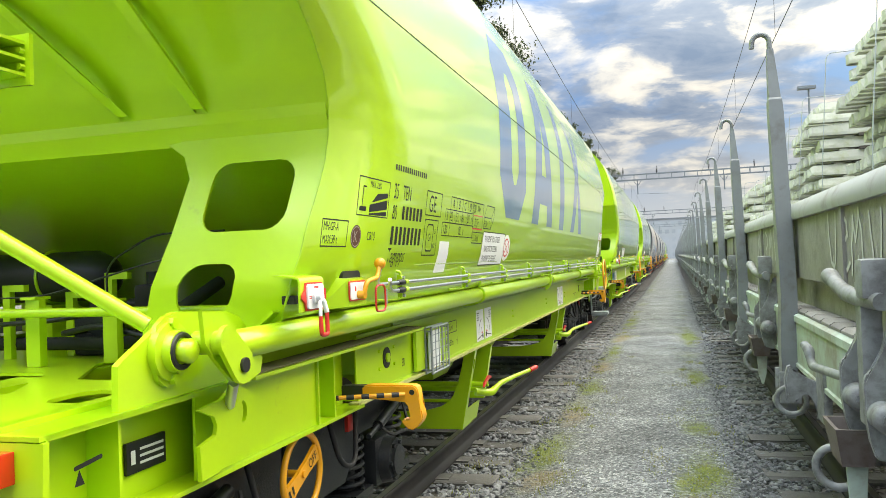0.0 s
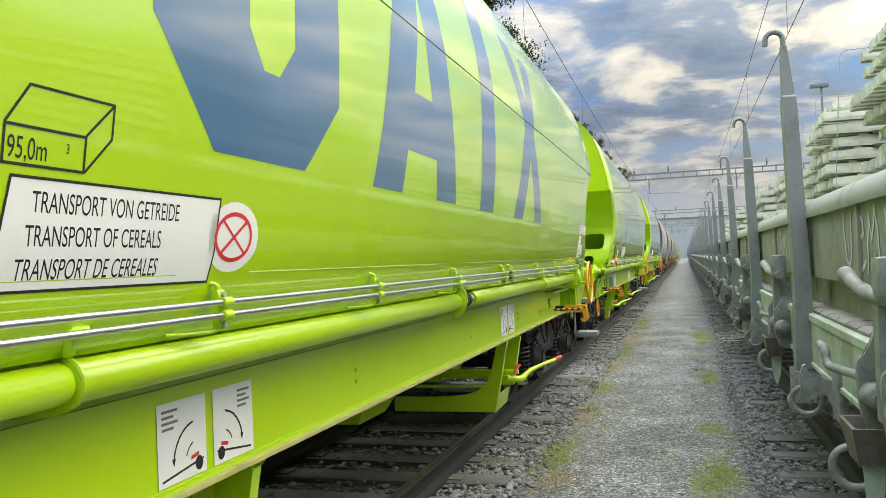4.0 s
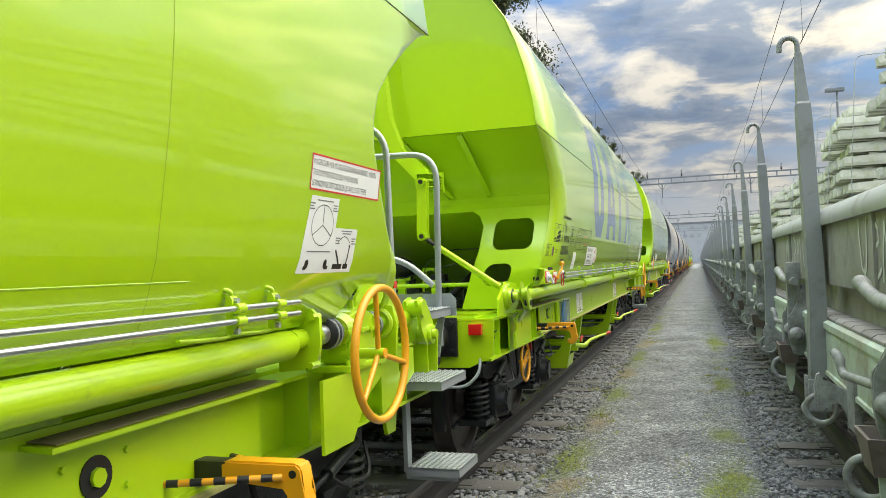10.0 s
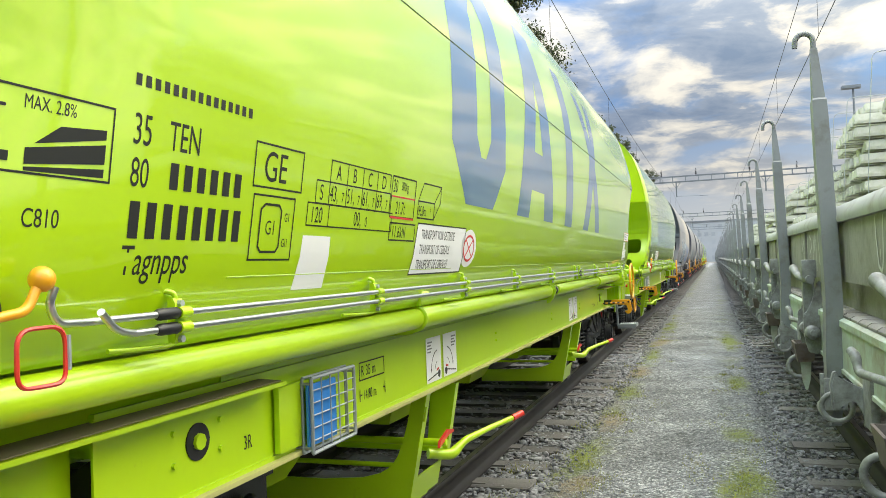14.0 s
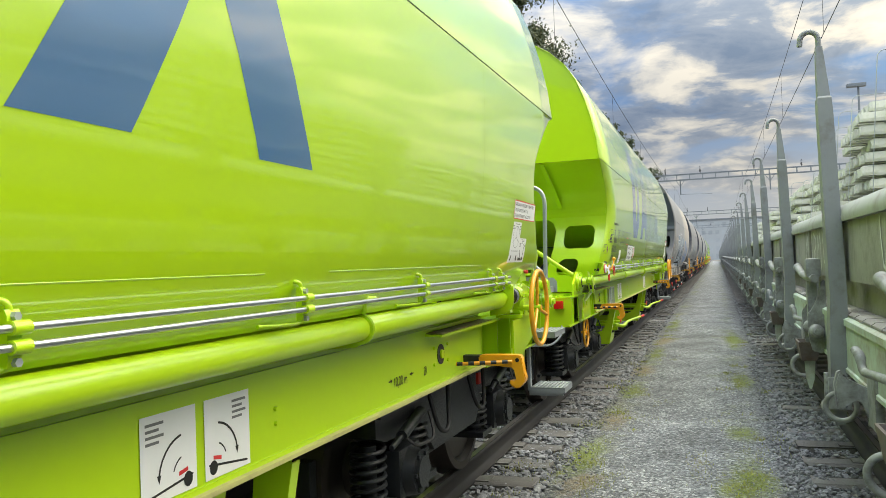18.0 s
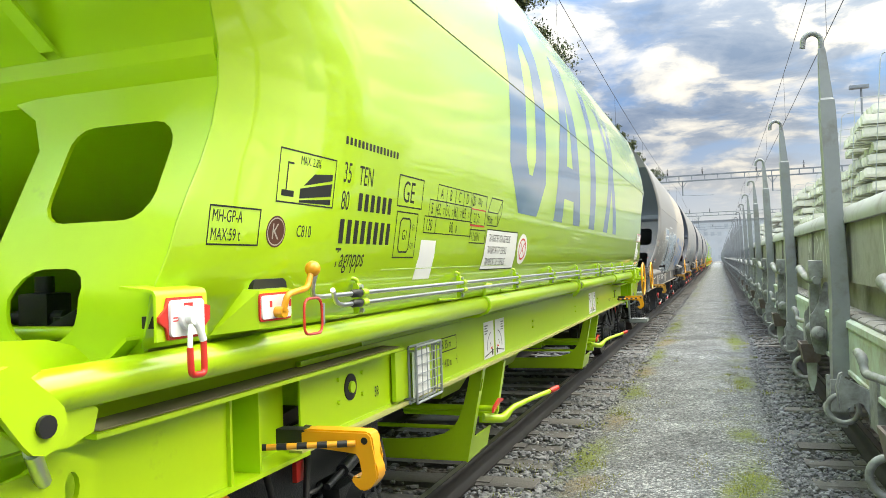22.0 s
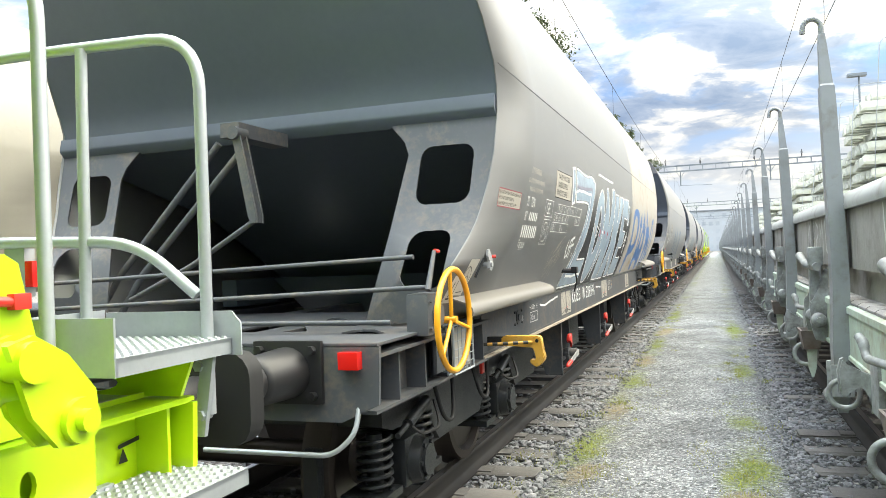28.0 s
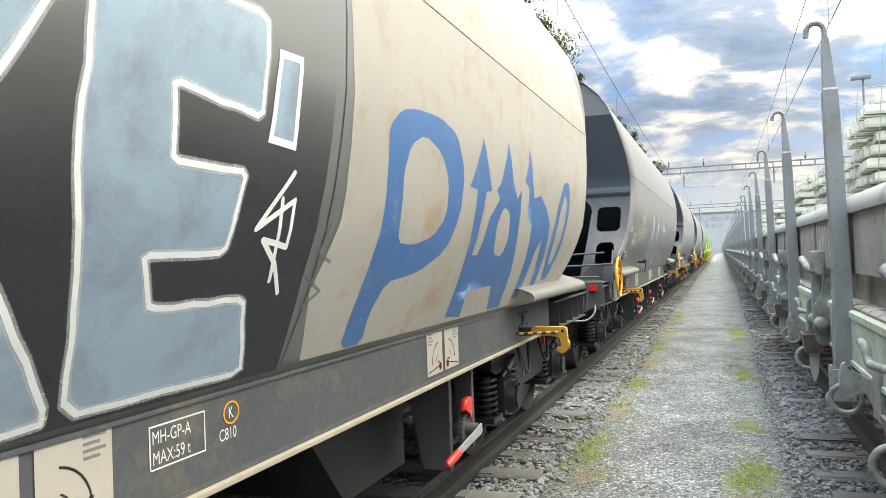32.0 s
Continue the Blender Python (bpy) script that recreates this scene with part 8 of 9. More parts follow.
def green_wagon(name):
    w = thing(name, "new lime green hopper wagon with glossy rounded hull, chrome rods", "hopper wagon", "wagons of the passing train")
    y0, y1 = 1.457, 15.02
    underframe(w, M["lime_frame"], y0, y1, (3.24, 13.24), end=1.985, ribs=(0.30, 1.512, 1.67), cover=(0.66, 1.512))
    hopper_body(w, M["lime"], END_NEAR, END_FAR, 2.04, 14.30, cuts=((13.53, 13.99, 1.5),))
    hopper_inside(w, M["lime_frame"], 2.08, 14.30, END_NEAR, END_FAR, 2.625, 2.08)
    end_frame(w, M["lime_frame"], END_NEAR, [(1.03, 2.06), (0.86, 2.04), (0.93, 1.99), (0.965, 1.90), (0.94, 1.69), (0.88, 1.50), (0.78, 1.22)], (1.05, 1.39, 1.69, 1.95, 0.07, 4, 0.08), (0.95, 1.18, 1.39, 1.575, 0.075, 4, 0.35))
    rods_and_pipe(w, y0, y1)
    ledges(w, y0, y1, M["lime_frame"])
    legs(w, M["lime_frame"], (6.02, 10.62))
    yellow_lever(w, 3.31)
    yellow_lever(w, 12.93)
    star_mark(w, 3.85, M["lime_frame"])
    star_mark(w, 12.50, M["lime_frame"])
    pressure_labels(w, 5.79)
    pressure_labels(w, 10.12)
    bm = B()
    box(bm, 1.135, 1.23, y0 - 0.05, y0, 1.075, 1.152, 0.006)
    part("red_reflector", bm, M["red_glass"], w)
    near_end_gear(w)
    far_end_gear(w)
    latch_boxes(w)
    bogie_wheel(w, 2.942)
    green_markings(w)
    end_signs(w)
    card_cage(w, M["white"])
    return w


def waybill(w, mat, label):
    bm = B()
    box(bm, 1.300, 1.308, 4.40, 4.62, 0.925, 1.145)
    part("waybill", bm, mat, w, label)


def grey_wagon(name):
    PROFILE["side"] = GREY_SIDE
    w = thing(name, "weathered dark grey hopper wagon with dusty rounded hull", "hopper wagon", "wagons of the passing train")
    y0, y1 = 1.457, 16.22
    underframe(w, M["grey_frame"], y0, y1, (3.24, 14.44), 1.17, 0.90)
    hopper_body(w, M["grey_body"], GREY_NEAR, GREY_FAR, 2.24, 15.42, 1.165, 3.40)
    hopper_inside(w, M["grey_slope"], 2.08, 15.6, GREY_NEAR, GREY_FAR, 2.60, 2.36, 3.40)
    end_frame(w, M["grey_frame"], GREY_NEAR, [(1.06, 2.34), (0.91, 2.32), (1.0, 2.22), (1.03, 2.14), (0.97, 1.70), (0.88, 1.22)], (1.09, 1.41, 1.84, 2.18, 0.07, 4, 0.06), (1.09, 1.33, 1.38, 1.69, 0.07, 4, 0.06))
    grey_legs(w, (6.30, 9.05, 12.00))
    yellow_lever(w, 3.36, M["old_yellow"])
    yellow_lever(w, 13.4, M["old_yellow"])
    star_mark(w, 4.18, M["grey_frame"])
    star_mark(w, 13.5, M["grey_frame"])
    pressure_labels(w, 5.91, M["cream_board"])
    pressure_labels(w, 8.69, M["cream_board"])
    pressure_labels(w, 11.42, M["cream_board"])
    for a, b in ((2.40, 4.62), (13.05, 15.25)):
        bm = B()
        prism(bm, [(1.20, 1.36), (1.405, 1.292), (1.428, 1.280), (1.442, 1.262), (1.446, 1.238), (1.440, 1.222), (1.424, 1.214), (1.421, 1.219), (1.434, 1.226), (1.438, 1.240), (1.434, 1.260), (1.422, 1.273), (1.400, 1.283), (1.20, 1.35)], 1, a, b)
        part("cover_plate", bm, M["cover"], w, "bent cover plate along the side")
    bm = B()
    box(bm, 1.135, 1.23, y0 - 0.05, y0, 1.075, 1.152, 0.006)
    part("red_reflector", bm, M["red_glass"], w)
    hand_wheel(w, 1.42, 2.15, 1.225, 0.255, M["yellow"], "yellow hand wheel with three spokes")
    grey_gear(w)
    grey_markings(w)
    PROFILE["side"] = SIDE
    return w


AT = lambda k: pose(TRACK_L, k, RAIL)
OFFSETS = [0.0, 14.8, 29.6, 44.4, 60.4, 76.4, 92.4, 108.4, 124.4, 139.2, 154.0]
wagon_a = green_wagon("hopper_wagon")
wagon_d = grey_wagon("hopper_wagon")


# ---- the standing stake wagons beside the path ----
def stake(parent, y):
    """A steel stake with a hooked tip, set in a pocket on the sill."""
    x = 0.50
    bm = B()
    def sect(z, w, d, cx):
        return [bm.verts.new((cx - d / 2, y - w / 2, z)), bm.verts.new((cx + d / 2, y - w / 2, z)), bm.verts.new((cx + d / 2, y - w * 0.28, z)), bm.verts.new((cx + d * 0.15, y - w * 0.28, z)),
                bm.verts.new((cx + d * 0.15, y + w * 0.28, z)), bm.verts.new((cx + d / 2, y + w * 0.28, z)), bm.verts.new((cx + d / 2, y + w / 2, z)), bm.verts.new((cx - d / 2, y + w / 2, z))]
    rows = [sect(z, w, d, cx) for z, w, d, cx in ((0.98, 0.05, 0.04, x - 0.01), (1.10, 0.085, 0.062, x - 0.012), (1.30, 0.105, 0.072, x - 0.008), (1.55, 0.105, 0.070, x), (2.38, 0.092, 0.062, x - 0.018), (2.44, 0.088, 0.058, x - 0.020), (2.45, 0.072, 0.050, x - 0.020), (2.62, 0.038, 0.036, x - 0.028), (2.68, 0.028, 0.028, x - 0.03))]
    for a, b in zip(rows, rows[1:]):
        for i in range(8):
            bm.faces.new((a[i], a[(i + 1) % 8], b[(i + 1) % 8], b[i]))
    bm.faces.new(rows[0])
    bm.faces.new(rows[-1][::-1])
    st = part("stake", bm, M["stake"], parent, "steel stake with a hooked tip")
    st.data.polygons.foreach_set("use_smooth", [False] * len(st.data.polygons))
    bm = B()
    cx = x - 0.03
    pts = [(cx, y, 2.66), (cx, y, 2.70)] + [(cx - 0.038 + 0.038 * math.cos(radians(a)), y, 2.715 + 0.038 * math.sin(radians(a))) for a in range(0, 181, 20)] + [(cx - 0.078, y, 2.69)]
    tube(bm, pts, 0.0125, 10)
    part("hook", bm, M["stake"], st)
    bm = B()
    box(bm, x - 0.06, x + 0.03, y - 0.085, y - 0.062, 1.06, 1.20, 0.004)
    box(bm, x - 0.06, x + 0.03, y + 0.062, y + 0.085, 1.06, 1.20, 0.004)
    tube(bm, [(x - 0.055, y - 0.06, 1.055), (x - 0.055, y + 0.06, 1.055)], [0.030, 0.026], 12)
    tube(bm, arc_points([(x + 0.05, y - 0.07, 1.10), (x - 0.055, y - 0.05, 1.07), (x - 0.055, y + 0.05, 1.07), (x + 0.05, y + 0.07, 1.10)], 0.04), 0.014, 8)
    part("pocket", bm, M["iron"], st)


def lashing(parent, y):
    """A forged lashing hook that stands out from the sill, with its ring and a bent pin."""
    x = 0.53
    bm = B()
    prism(bm, [(0.406, 1.165), (0.400, 1.25), (0.412, 1.295), (0.424, 1.300), (0.436, 1.285), (0.446, 1.262), (0.482, 1.250), (0.522, 1.232), (0.545, 1.20), (0.552, 1.09), (0.514, 1.09), (0.510, 1.155), (0.496, 1.188), (0.472, 1.198), (0.452, 1.186), (0.442, 1.160), (0.430, 1.146), (0.416, 1.150)], 1, y - 0.020, y + 0.020)
    bmesh.ops.bevel(bm, geom=[e for e in bm.edges if abs(e.verts[0].co.y - e.verts[1].co.y) < 0.001], offset=0.007, segments=2, affect="EDGES")
    hk = part("lashing_hook", bm, M["iron"], parent)
    bm = B()
    ring(bm, (0.437, y + 0.11, 1.142), (0.25, 0.95, 0.1), 0.056, 0.0105, 32, 10)
    part("ring", bm, M["iron"], hk)
    bm = B()
    tube(bm, arc_points([(0.505, y - 0.72, 1.352), (0.470, y - 0.44, 1.342), (0.452, y - 0.33, 1.340), (0.448, y - 0.31, 1.395), (0.436, y - 0.285, 1.412)], 0.03), [0.015] * 13 + [0.018] * 5 + [0.016, 0.015], 12)
    part("bent_pin", bm, M["iron"], hk)
    bm = B()
    box(bm, x - 0.02, x + 0.012, y - 0.17, y - 0.02, 1.10, 1.30, 0.008)
    part("hook_base", bm, M["iron"], hk)


def hinge(parent, y):
    """A cast hinge bracket across the sill with a brace up to the drop side and a round pin."""
    bm = B()
    prism(bm, [(0.452, 1.27), (0.444, 1.33), (0.442, 1.415), (0.452, 1.438), (0.470, 1.448), (0.486, 1.490), (0.516, 1.600), (0.535, 1.605), (0.540, 1.25), (0.510, 1.215), (0.464, 1.225)], 1, y - 0.014, y + 0.014)
    bmesh.ops.bevel(bm, geom=bm.edges[:], offset=0.005, segments=2, affect="EDGES")
    hg = part("side_hinge", bm, M["iron"], parent)
    bm = B()
    tube(bm, [(0.480, y - 0.085, 1.335), (0.480, y - 0.075, 1.335), (0.480, y + 0.02, 1.335)], [0.026, 0.036, 0.036], 20)
    tube(bm, [(0.480, y - 0.092, 1.335), (0.480, y - 0.08, 1.335)], 0.016, 10)
    part("hinge_pin", bm, M["iron"], hg)


def latch(parent, y):
    """A latch post with a heavy horn, and an open stake socket with its ring and strap below."""
    x = 0.47
    bm = B()
    box(bm, x - 0.020, x + 0.030, y - 0.03, y + 0.03, 1.30, 1.66, 0.006)
    box(bm, x - 0.030, x + 0.045, y - 0.10, y - 0.02, 1.62, 1.72, 0.018)
    lt = part("latch_post", bm, M["iron"], parent)
    bm = B()
    tube(bm, arc_points([(x + 0.01, y - 0.12, 1.615), (x - 0.02, y + 0.05, 1.620), (x - 0.030, y + 0.16, 1.640), (x - 0.036, y + 0.25, 1.668), (x - 0.038, y + 0.275, 1.674)], 0.06), [0.022] * 7 + [0.020] * 6 + [0.024] * 5 + [0.023, 0.012], 14)
    part("latch_horn", bm, M["iron"], lt)
    bm = B()
    a0, a1, b0, b1 = x - 0.060, x + 0.055, y + 0.14, y + 0.34
    for q in ((a0, a0 + 0.010, b0, b1), (a1 - 0.010, a1, b0, b1), (a0 + 0.010, a1 - 0.010, b0, b0 + 0.010), (a0 + 0.010, a1 - 0.010, b1 - 0.010, b1)):
        box(bm, *q, 1.155, 1.252)
    box(bm, a0 + 0.002, a1 - 0.002, b0 + 0.002, b1 - 0.002, 1.145, 1.158)
    for v in bm.verts:
        k = 1 - 0.28 * min(max((1.252 - v.co.z) / 0.1, 0), 1)
        v.co.x, v.co.y = x + (v.co.x - x) * k, y + 0.24 + (v.co.y - y - 0.24) * k
    part("stake_socket", bm, M["rusty_iron"], parent, "open steel stake socket")
    bm = B()
    ring(bm, (x - 0.02, y + 0.36, 1.095), (0.3, 0.95, 0), 0.060, 0.0125, 32, 10)
    part("ring", bm, M["iron"], parent)
    bm = B()
    prism(bm, [(x - 0.028, 1.15), (x + 0.028, 1.15), (x + 0.020, 1.04), (x + 0.004, 0.985), (x - 0.006, 0.985), (x - 0.022, 1.04)], 1, y + 0.19, y + 0.205)
    part("hanging_strap", bm, M["flat_green"], parent, "pale pointed steel strap")


def scrawl(w, y, k):
    """Faded chalk-white scrawl on a drop side, with runs of paint."""
    put = lambda u, v: Vector((0.5455, u, v))
    rnd = random.Random(k + 5)
    for j in range(5):
        u = y + 0.21 * j + rnd.uniform(-0.02, 0.02)
        top = 1.865 + rnd.uniform(-0.02, 0.015)
        kind = (j + k) % 3
        if kind == 0:
            ln = [(u, top), (u + 0.02, 1.72), (u + 0.05, 1.68), (u + 0.10, 1.70), (u + 0.13, 1.80), (u + 0.14, top)]
        elif kind == 1:
            ln = [(u, 1.66), (u + 0.01, 1.80), (u + 0.04, top), (u + 0.09, 1.77), (u + 0.12, top - 0.02), (u + 0.15, 1.75), (u + 0.16, 1.665)]
        else:
            ln = [(u + 0.12, top), (u + 0.03, 1.83), (u + 0.02, 1.79), (u + 0.11, 1.755), (u + 0.13, 1.70), (u + 0.07, 1.668), (u, 1.70)]
        fine = [a for p, q in zip(ln, ln[1:]) for a in (p, ((p[0] + q[0]) / 2 + rnd.uniform(-0.006, 0.006), (p[1] + q[1]) / 2))] + [ln[-1]]
        flat_part("scrawl", strip_fill(fine, 0.016), M["chalk"], w, put, "faded white scrawl")
        flat_part("paint_run", [bar(u + 0.06, u + 0.066, 1.64, 1.72 + rnd.uniform(0, 0.05))], M["chalk"], w, put)


M["rusty_iron"] = material("rusty_cast_iron", (0.125, 0.105, 0.095), 0.7, var=0.3, grain=30, stain=5, dirt=(0.07, 0.045, 0.03), dirt_amount=0.5)
M["plank"] = material("grey_floor_planks", (0.16, 0.155, 0.15), 0.85, var=0.35, grain=25, stain=4, bump=0.003, bump_scale=60, each=0.4)
M["chalk"] = material("faded_chalk", (0.46, 0.47, 0.45), 0.8, var=0.35, grain=30, stain=6)


def flat_wagon(name, y0, n_stakes, pitch, first, parts=True):
    w = thing(name, "weathered stake wagon with hooked steel stakes standing on the siding", "stake wagon", "stake wagons on the siding", at=pose(0, y0, 0))
    L = n_stakes * pitch + 0.6
    far_x = 2 * TRACK_R - 0.54
    bm = B()
    box(bm, 0.58, far_x, 0.0, L, 1.42, 1.46)
    box(bm, 0.62, 0.66, 0.0, L, 1.46, 1.63)
    part("floor", bm, M["flat_brown"], w)
    if y0 < 0:      # the rounded ends of the floor boards show above the sill
        bm = B()
        prism(bm, [(0.535, 1.462), (0.535, 1.472), (0.550, 1.482), (0.618, 1.484), (0.618, 1.462)], 1, -0.092, 0.092)
        bmesh.ops.bevel(bm, geom=[e for e in bm.edges if abs(e.verts[0].co.y - e.verts[1].co.y) < 0.001 and e.verts[0].co.z + e.verts[1].co.z > 2.93], offset=0.006, segments=2, affect="EDGES")
        board = mesh_of("floor_board", bm, M["plank"])
        for i in range(int(L / 0.19)):
            part("floor_board", board, None, w, at=pose(0, 0.1 + 0.19 * i, 0))
    for xs in (0.545, far_x - 0.03):
        bm = B()
        prism(bm, [(xs - 0.030, 1.22), (xs + 0.03, 1.22), (xs + 0.03, 1.235), (xs - 0.015, 1.24), (xs - 0.018, 1.425), (xs - 0.026, 1.430), (xs - 0.026, 1.452), (xs + 0.03, 1.458), (xs + 0.03, 1.46), (xs - 0.015, 1.46), (xs - 0.030, 1.452), (xs - 0.030, 1.425), (xs - 0.022, 1.42), (xs - 0.022, 1.24), (xs - 0.030, 1.236)], 1, 0.0, L)
        part("side_sill", bm, M["flat_green"], w, "pale painted side sill")
    for i in range(n_stakes):
        a, b = i * pitch + 0.35, (i + 1) * pitch + 0.25
        for xs in (0.56, far_x - 0.04):
            bm = B()
            box(bm, xs - 0.012, xs + 0.012, a, b, 1.62, 1.92, 0.004)
            if xs < 1:
                for r in range(3):
                    y = a + 0.04 + (b - a - 0.08) * r / 2
                    box(bm, xs - 0.024, xs - 0.010, y - 0.018, y + 0.018, 1.63, 1.90, 0.003)
                box(bm, xs - 0.03, xs - 0.012, a + 0.06, a + 0.20, 1.66, 1.76, 0.004)
            pts = [(xs - 0.034, 1.885), (xs - 0.038, 1.905), (xs - 0.034, 1.925), (xs - 0.012, 1.962), (xs + 0.012, 1.972), (xs + 0.045, 1.962), (xs + 0.05, 1.885)]
            sd = part("drop_side", bm, M["flat_brown"], w, "dented brown drop side")
            bm = B()
            prism(bm, pts, 1, a, b)
            part("top_rail", bm, M["flat_grey"], sd, "rounded pale grey top rail")
    for i in range(n_stakes):
        y = first + i * pitch
        stake(w, y)
        lashing(w, y - 0.58)
        hinge(w, y - 1.45)
        hinge(w, y - 1.74)
        latch(w, y - 1.68)
        if i < 4:
            scrawl(w, y - 1.75, i)
    for yy in (L * 0.16, L * 0.84):
        bm = B()
        box(bm, TRACK_R - 1.05, TRACK_R - 0.92, yy - 1.25, yy + 1.25, RAIL + 0.58, RAIL + 0.80, 0.02)
        bg = part("bogie_frame", bm, M["bogie"], w)
        for a in (-0.9, 0.9):
            for s in (-0.75, 0.75):
                bm = B()
                tube(bm, [(TRACK_R + s - 0.06, yy + a, RAIL + 0.46), (TRACK_R + s + 0.06, yy + a, RAIL + 0.46)], 0.46, 28)
                part("wheel", bm, M["wheel"], bg)
            bm = B()
            box(bm, TRACK_R - 1.10, TRACK_R - 0.86, yy + a - 0.15, yy + a + 0.15, RAIL + 0.33, RAIL + 0.60, 0.02)
            part("axle_box", bm, M["bogie"], bg)
    bm = B()
    for s in (-0.5, 0.5):
        box(bm, TRACK_R + s - 0.1, TRACK_R + s + 0.1, 0, L, 1.0, 1.42)
    part("centre_sill", bm, M["bogie"], w)
    for d, yy in ((-1, 0.0), (1, L)):
        bm = B()
        for s in (-0.875, 0.875):
            tube(bm, [(TRACK_R + s, yy, RAIL + 1.06), (TRACK_R + s, yy + d * 0.35, RAIL + 1.06), (TRACK_R + s, yy + d * 0.36, RAIL + 1.06), (TRACK_R + s, yy + d * 0.40, RAIL + 1.06)], [0.09, 0.09, 0.2, 0.2], 18)
        part("buffer", bm, M["bogie"], w)
    return w


flat_wagon("stake_wagon", -3.55, 8, 2.44, 2.57)
flat_wagon("stake_wagon", 17.4, 8, 2.44, 1.6)
flat_wagon("stake_wagon", 38.4, 8, 2.44, 1.6)
flat_wagon("stake_wagon", 59.4, 8, 2.44, 1.6)


def far_flat_wagon(y0):
    """A stake wagon far along the siding."""
    w = thing("stake_wagon", "weathered stake wagon far along the siding", "stake wagon", "stake wagons on the siding", at=pose(0, y0, 0))
    for name, x0, x1, z0, z1, mat in (("floor", 0.53, 3.27, 1.22, 1.46, "flat_green"), ("drop_side", 0.545, 0.575, 1.60, 1.93, "flat_brown"), ("drop_side", 3.225, 3.255, 1.60, 1.93, "flat_brown"), ("top_rail", 0.53, 0.60, 1.93, 1.975, "flat_grey"), ("running_gear", 0.9, 2.7, 0.19, 1.2, "bogie")):
        bm = B()
        box(bm, x0, x1, 0, 20.1, z0, z1)
        part(name, bm, M[mat], w)
    bm = B()
    prism(bm, [(-0.05, 1.0), (0.05, 1.0), (0.05, 2.44), (0.015, 2.66), (0.01, 2.75), (-0.01, 2.75), (-0.015, 2.66), (-0.05, 2.44)], 0, 0.45, 0.52)
    me = mesh_of("stake", bm, M["stake"])
    for i in range(8):
        part("stake", me, None, w, at=pose(0, 1.6 + 2.44 * i, 0))


for k in range(8):
    far_flat_wagon(80.4 + 21 * k)


# ---- concrete sleepers loaded on the stake wagons ----
def sleeper_shapes(seed):
    """A concrete sleeper along x from its near end at 0: a high rounded block at each rail seat, lower in the middle."""
    rnd = random.Random(seed)
    bm = B()
    rows = []
    for x, wb, wt, h in ((0.0, 0.038, 0.022, 0.066), (0.02, 0.046, 0.028, 0.080), (0.30, 0.050, 0.030, 0.086), (0.62, 0.048, 0.030, 0.084), (0.80, 0.042, 0.026, 0.066), (1.35, 0.042, 0.026, 0.066), (1.53, 0.048, 0.030, 0.084), (2.12, 0.046, 0.028, 0.080), (2.15, 0.038, 0.022, 0.066)):
        rows.append([bm.verts.new((x + rnd.uniform(-0.006, 0.006), y, z + rnd.uniform(-0.003, 0.003))) for y, z in ((-wb, 0), (wb, 0), (wb, 0.024), (wt, h), (-wt, h), (-wb, 0.024))])
    for a, b in zip(rows, rows[1:]):
        for i in range(6):
            bm.faces.new((a[i], a[(i + 1) % 6], b[(i + 1) % 6], b[i]))
    bm.faces.new(rows[0])
    bm.faces.new(rows[-1][::-1])
    for x in (0.22, 0.44):
        box(bm, x - 0.03, x + 0.03, -0.030, 0.030, 0.080, 0.100)
    return mesh_of("concrete_sleeper", bm, M["concrete"], 4)


CONCRETE_SLEEPERS = [sleeper_shapes(k) for k in range(4)]


def sleeper_stack(y0, y1, layers, seed):
    """A bundle of concrete sleepers across the wagon, in slipped layers on battens, held by thin lashing wires."""
    rnd = random.Random(seed)
    st = thing("sleeper_stack", "leaning stack of pale concrete sleepers on dark battens", "sleeper stack", "stacks on the stake wagons", at=pose(0, y0, 1.46))
    length = y1 - y0
    cols = max(int(length / 0.138), 3)
    slip = 0.0
    for k in range(layers):
        z = k * 0.110
        slip = 0.5 * slip + rnd.uniform(-0.11, 0.14)
        tilt, twist = rnd.uniform(-1.6, 1.6), rnd.uniform(-2.5, 2.5)
        for x in (1.55, 2.75):
            bm = B()
            box(bm, x - 0.04, x + 0.04, 0.0, length, z, z + 0.024)
            part("batten", bm, M["batten"], st)
        for c in range(cols):
            if k == layers - 1 and rnd.random() < 0.2:
                continue
            part("concrete_sleeper", rnd.choice(CONCRETE_SLEEPERS), None, st, at=pose(1.14 + slip + 0.02 * twist * (c / cols - 0.5) + rnd.uniform(-0.012, 0.012), 0.07 + (length - 0.14) * c / (cols - 1), z + 0.024, rnd.uniform(-0.8, 0.8), tilt * 0.35, twist + rnd.uniform(-0.6, 0.6)))
    for y in (0.02, length - 0.02):
        bm = B()
        h = layers * 0.110 + 0.02
        tube(bm, arc_points([(1.02, y, -0.02), (1.04, y, h * 0.5), (1.10, y, h), (3.1, y, h + 0.02)], 0.05), 0.0035, 5)
        part("lashing_wire", bm, M["galv"], st)
    return st


for i, (y0, y1, n) in enumerate(((4.6, 6.1, 15), (7.15, 7.95, 14), (8.15, 8.75, 13), (10.0, 11.2, 11), (12.8, 15.2, 12), (18.0, 19.8, 11), (20.9, 22.4, 10), (24.0, 25.5, 11))):
    sleeper_stack(y0, y1, n, i)


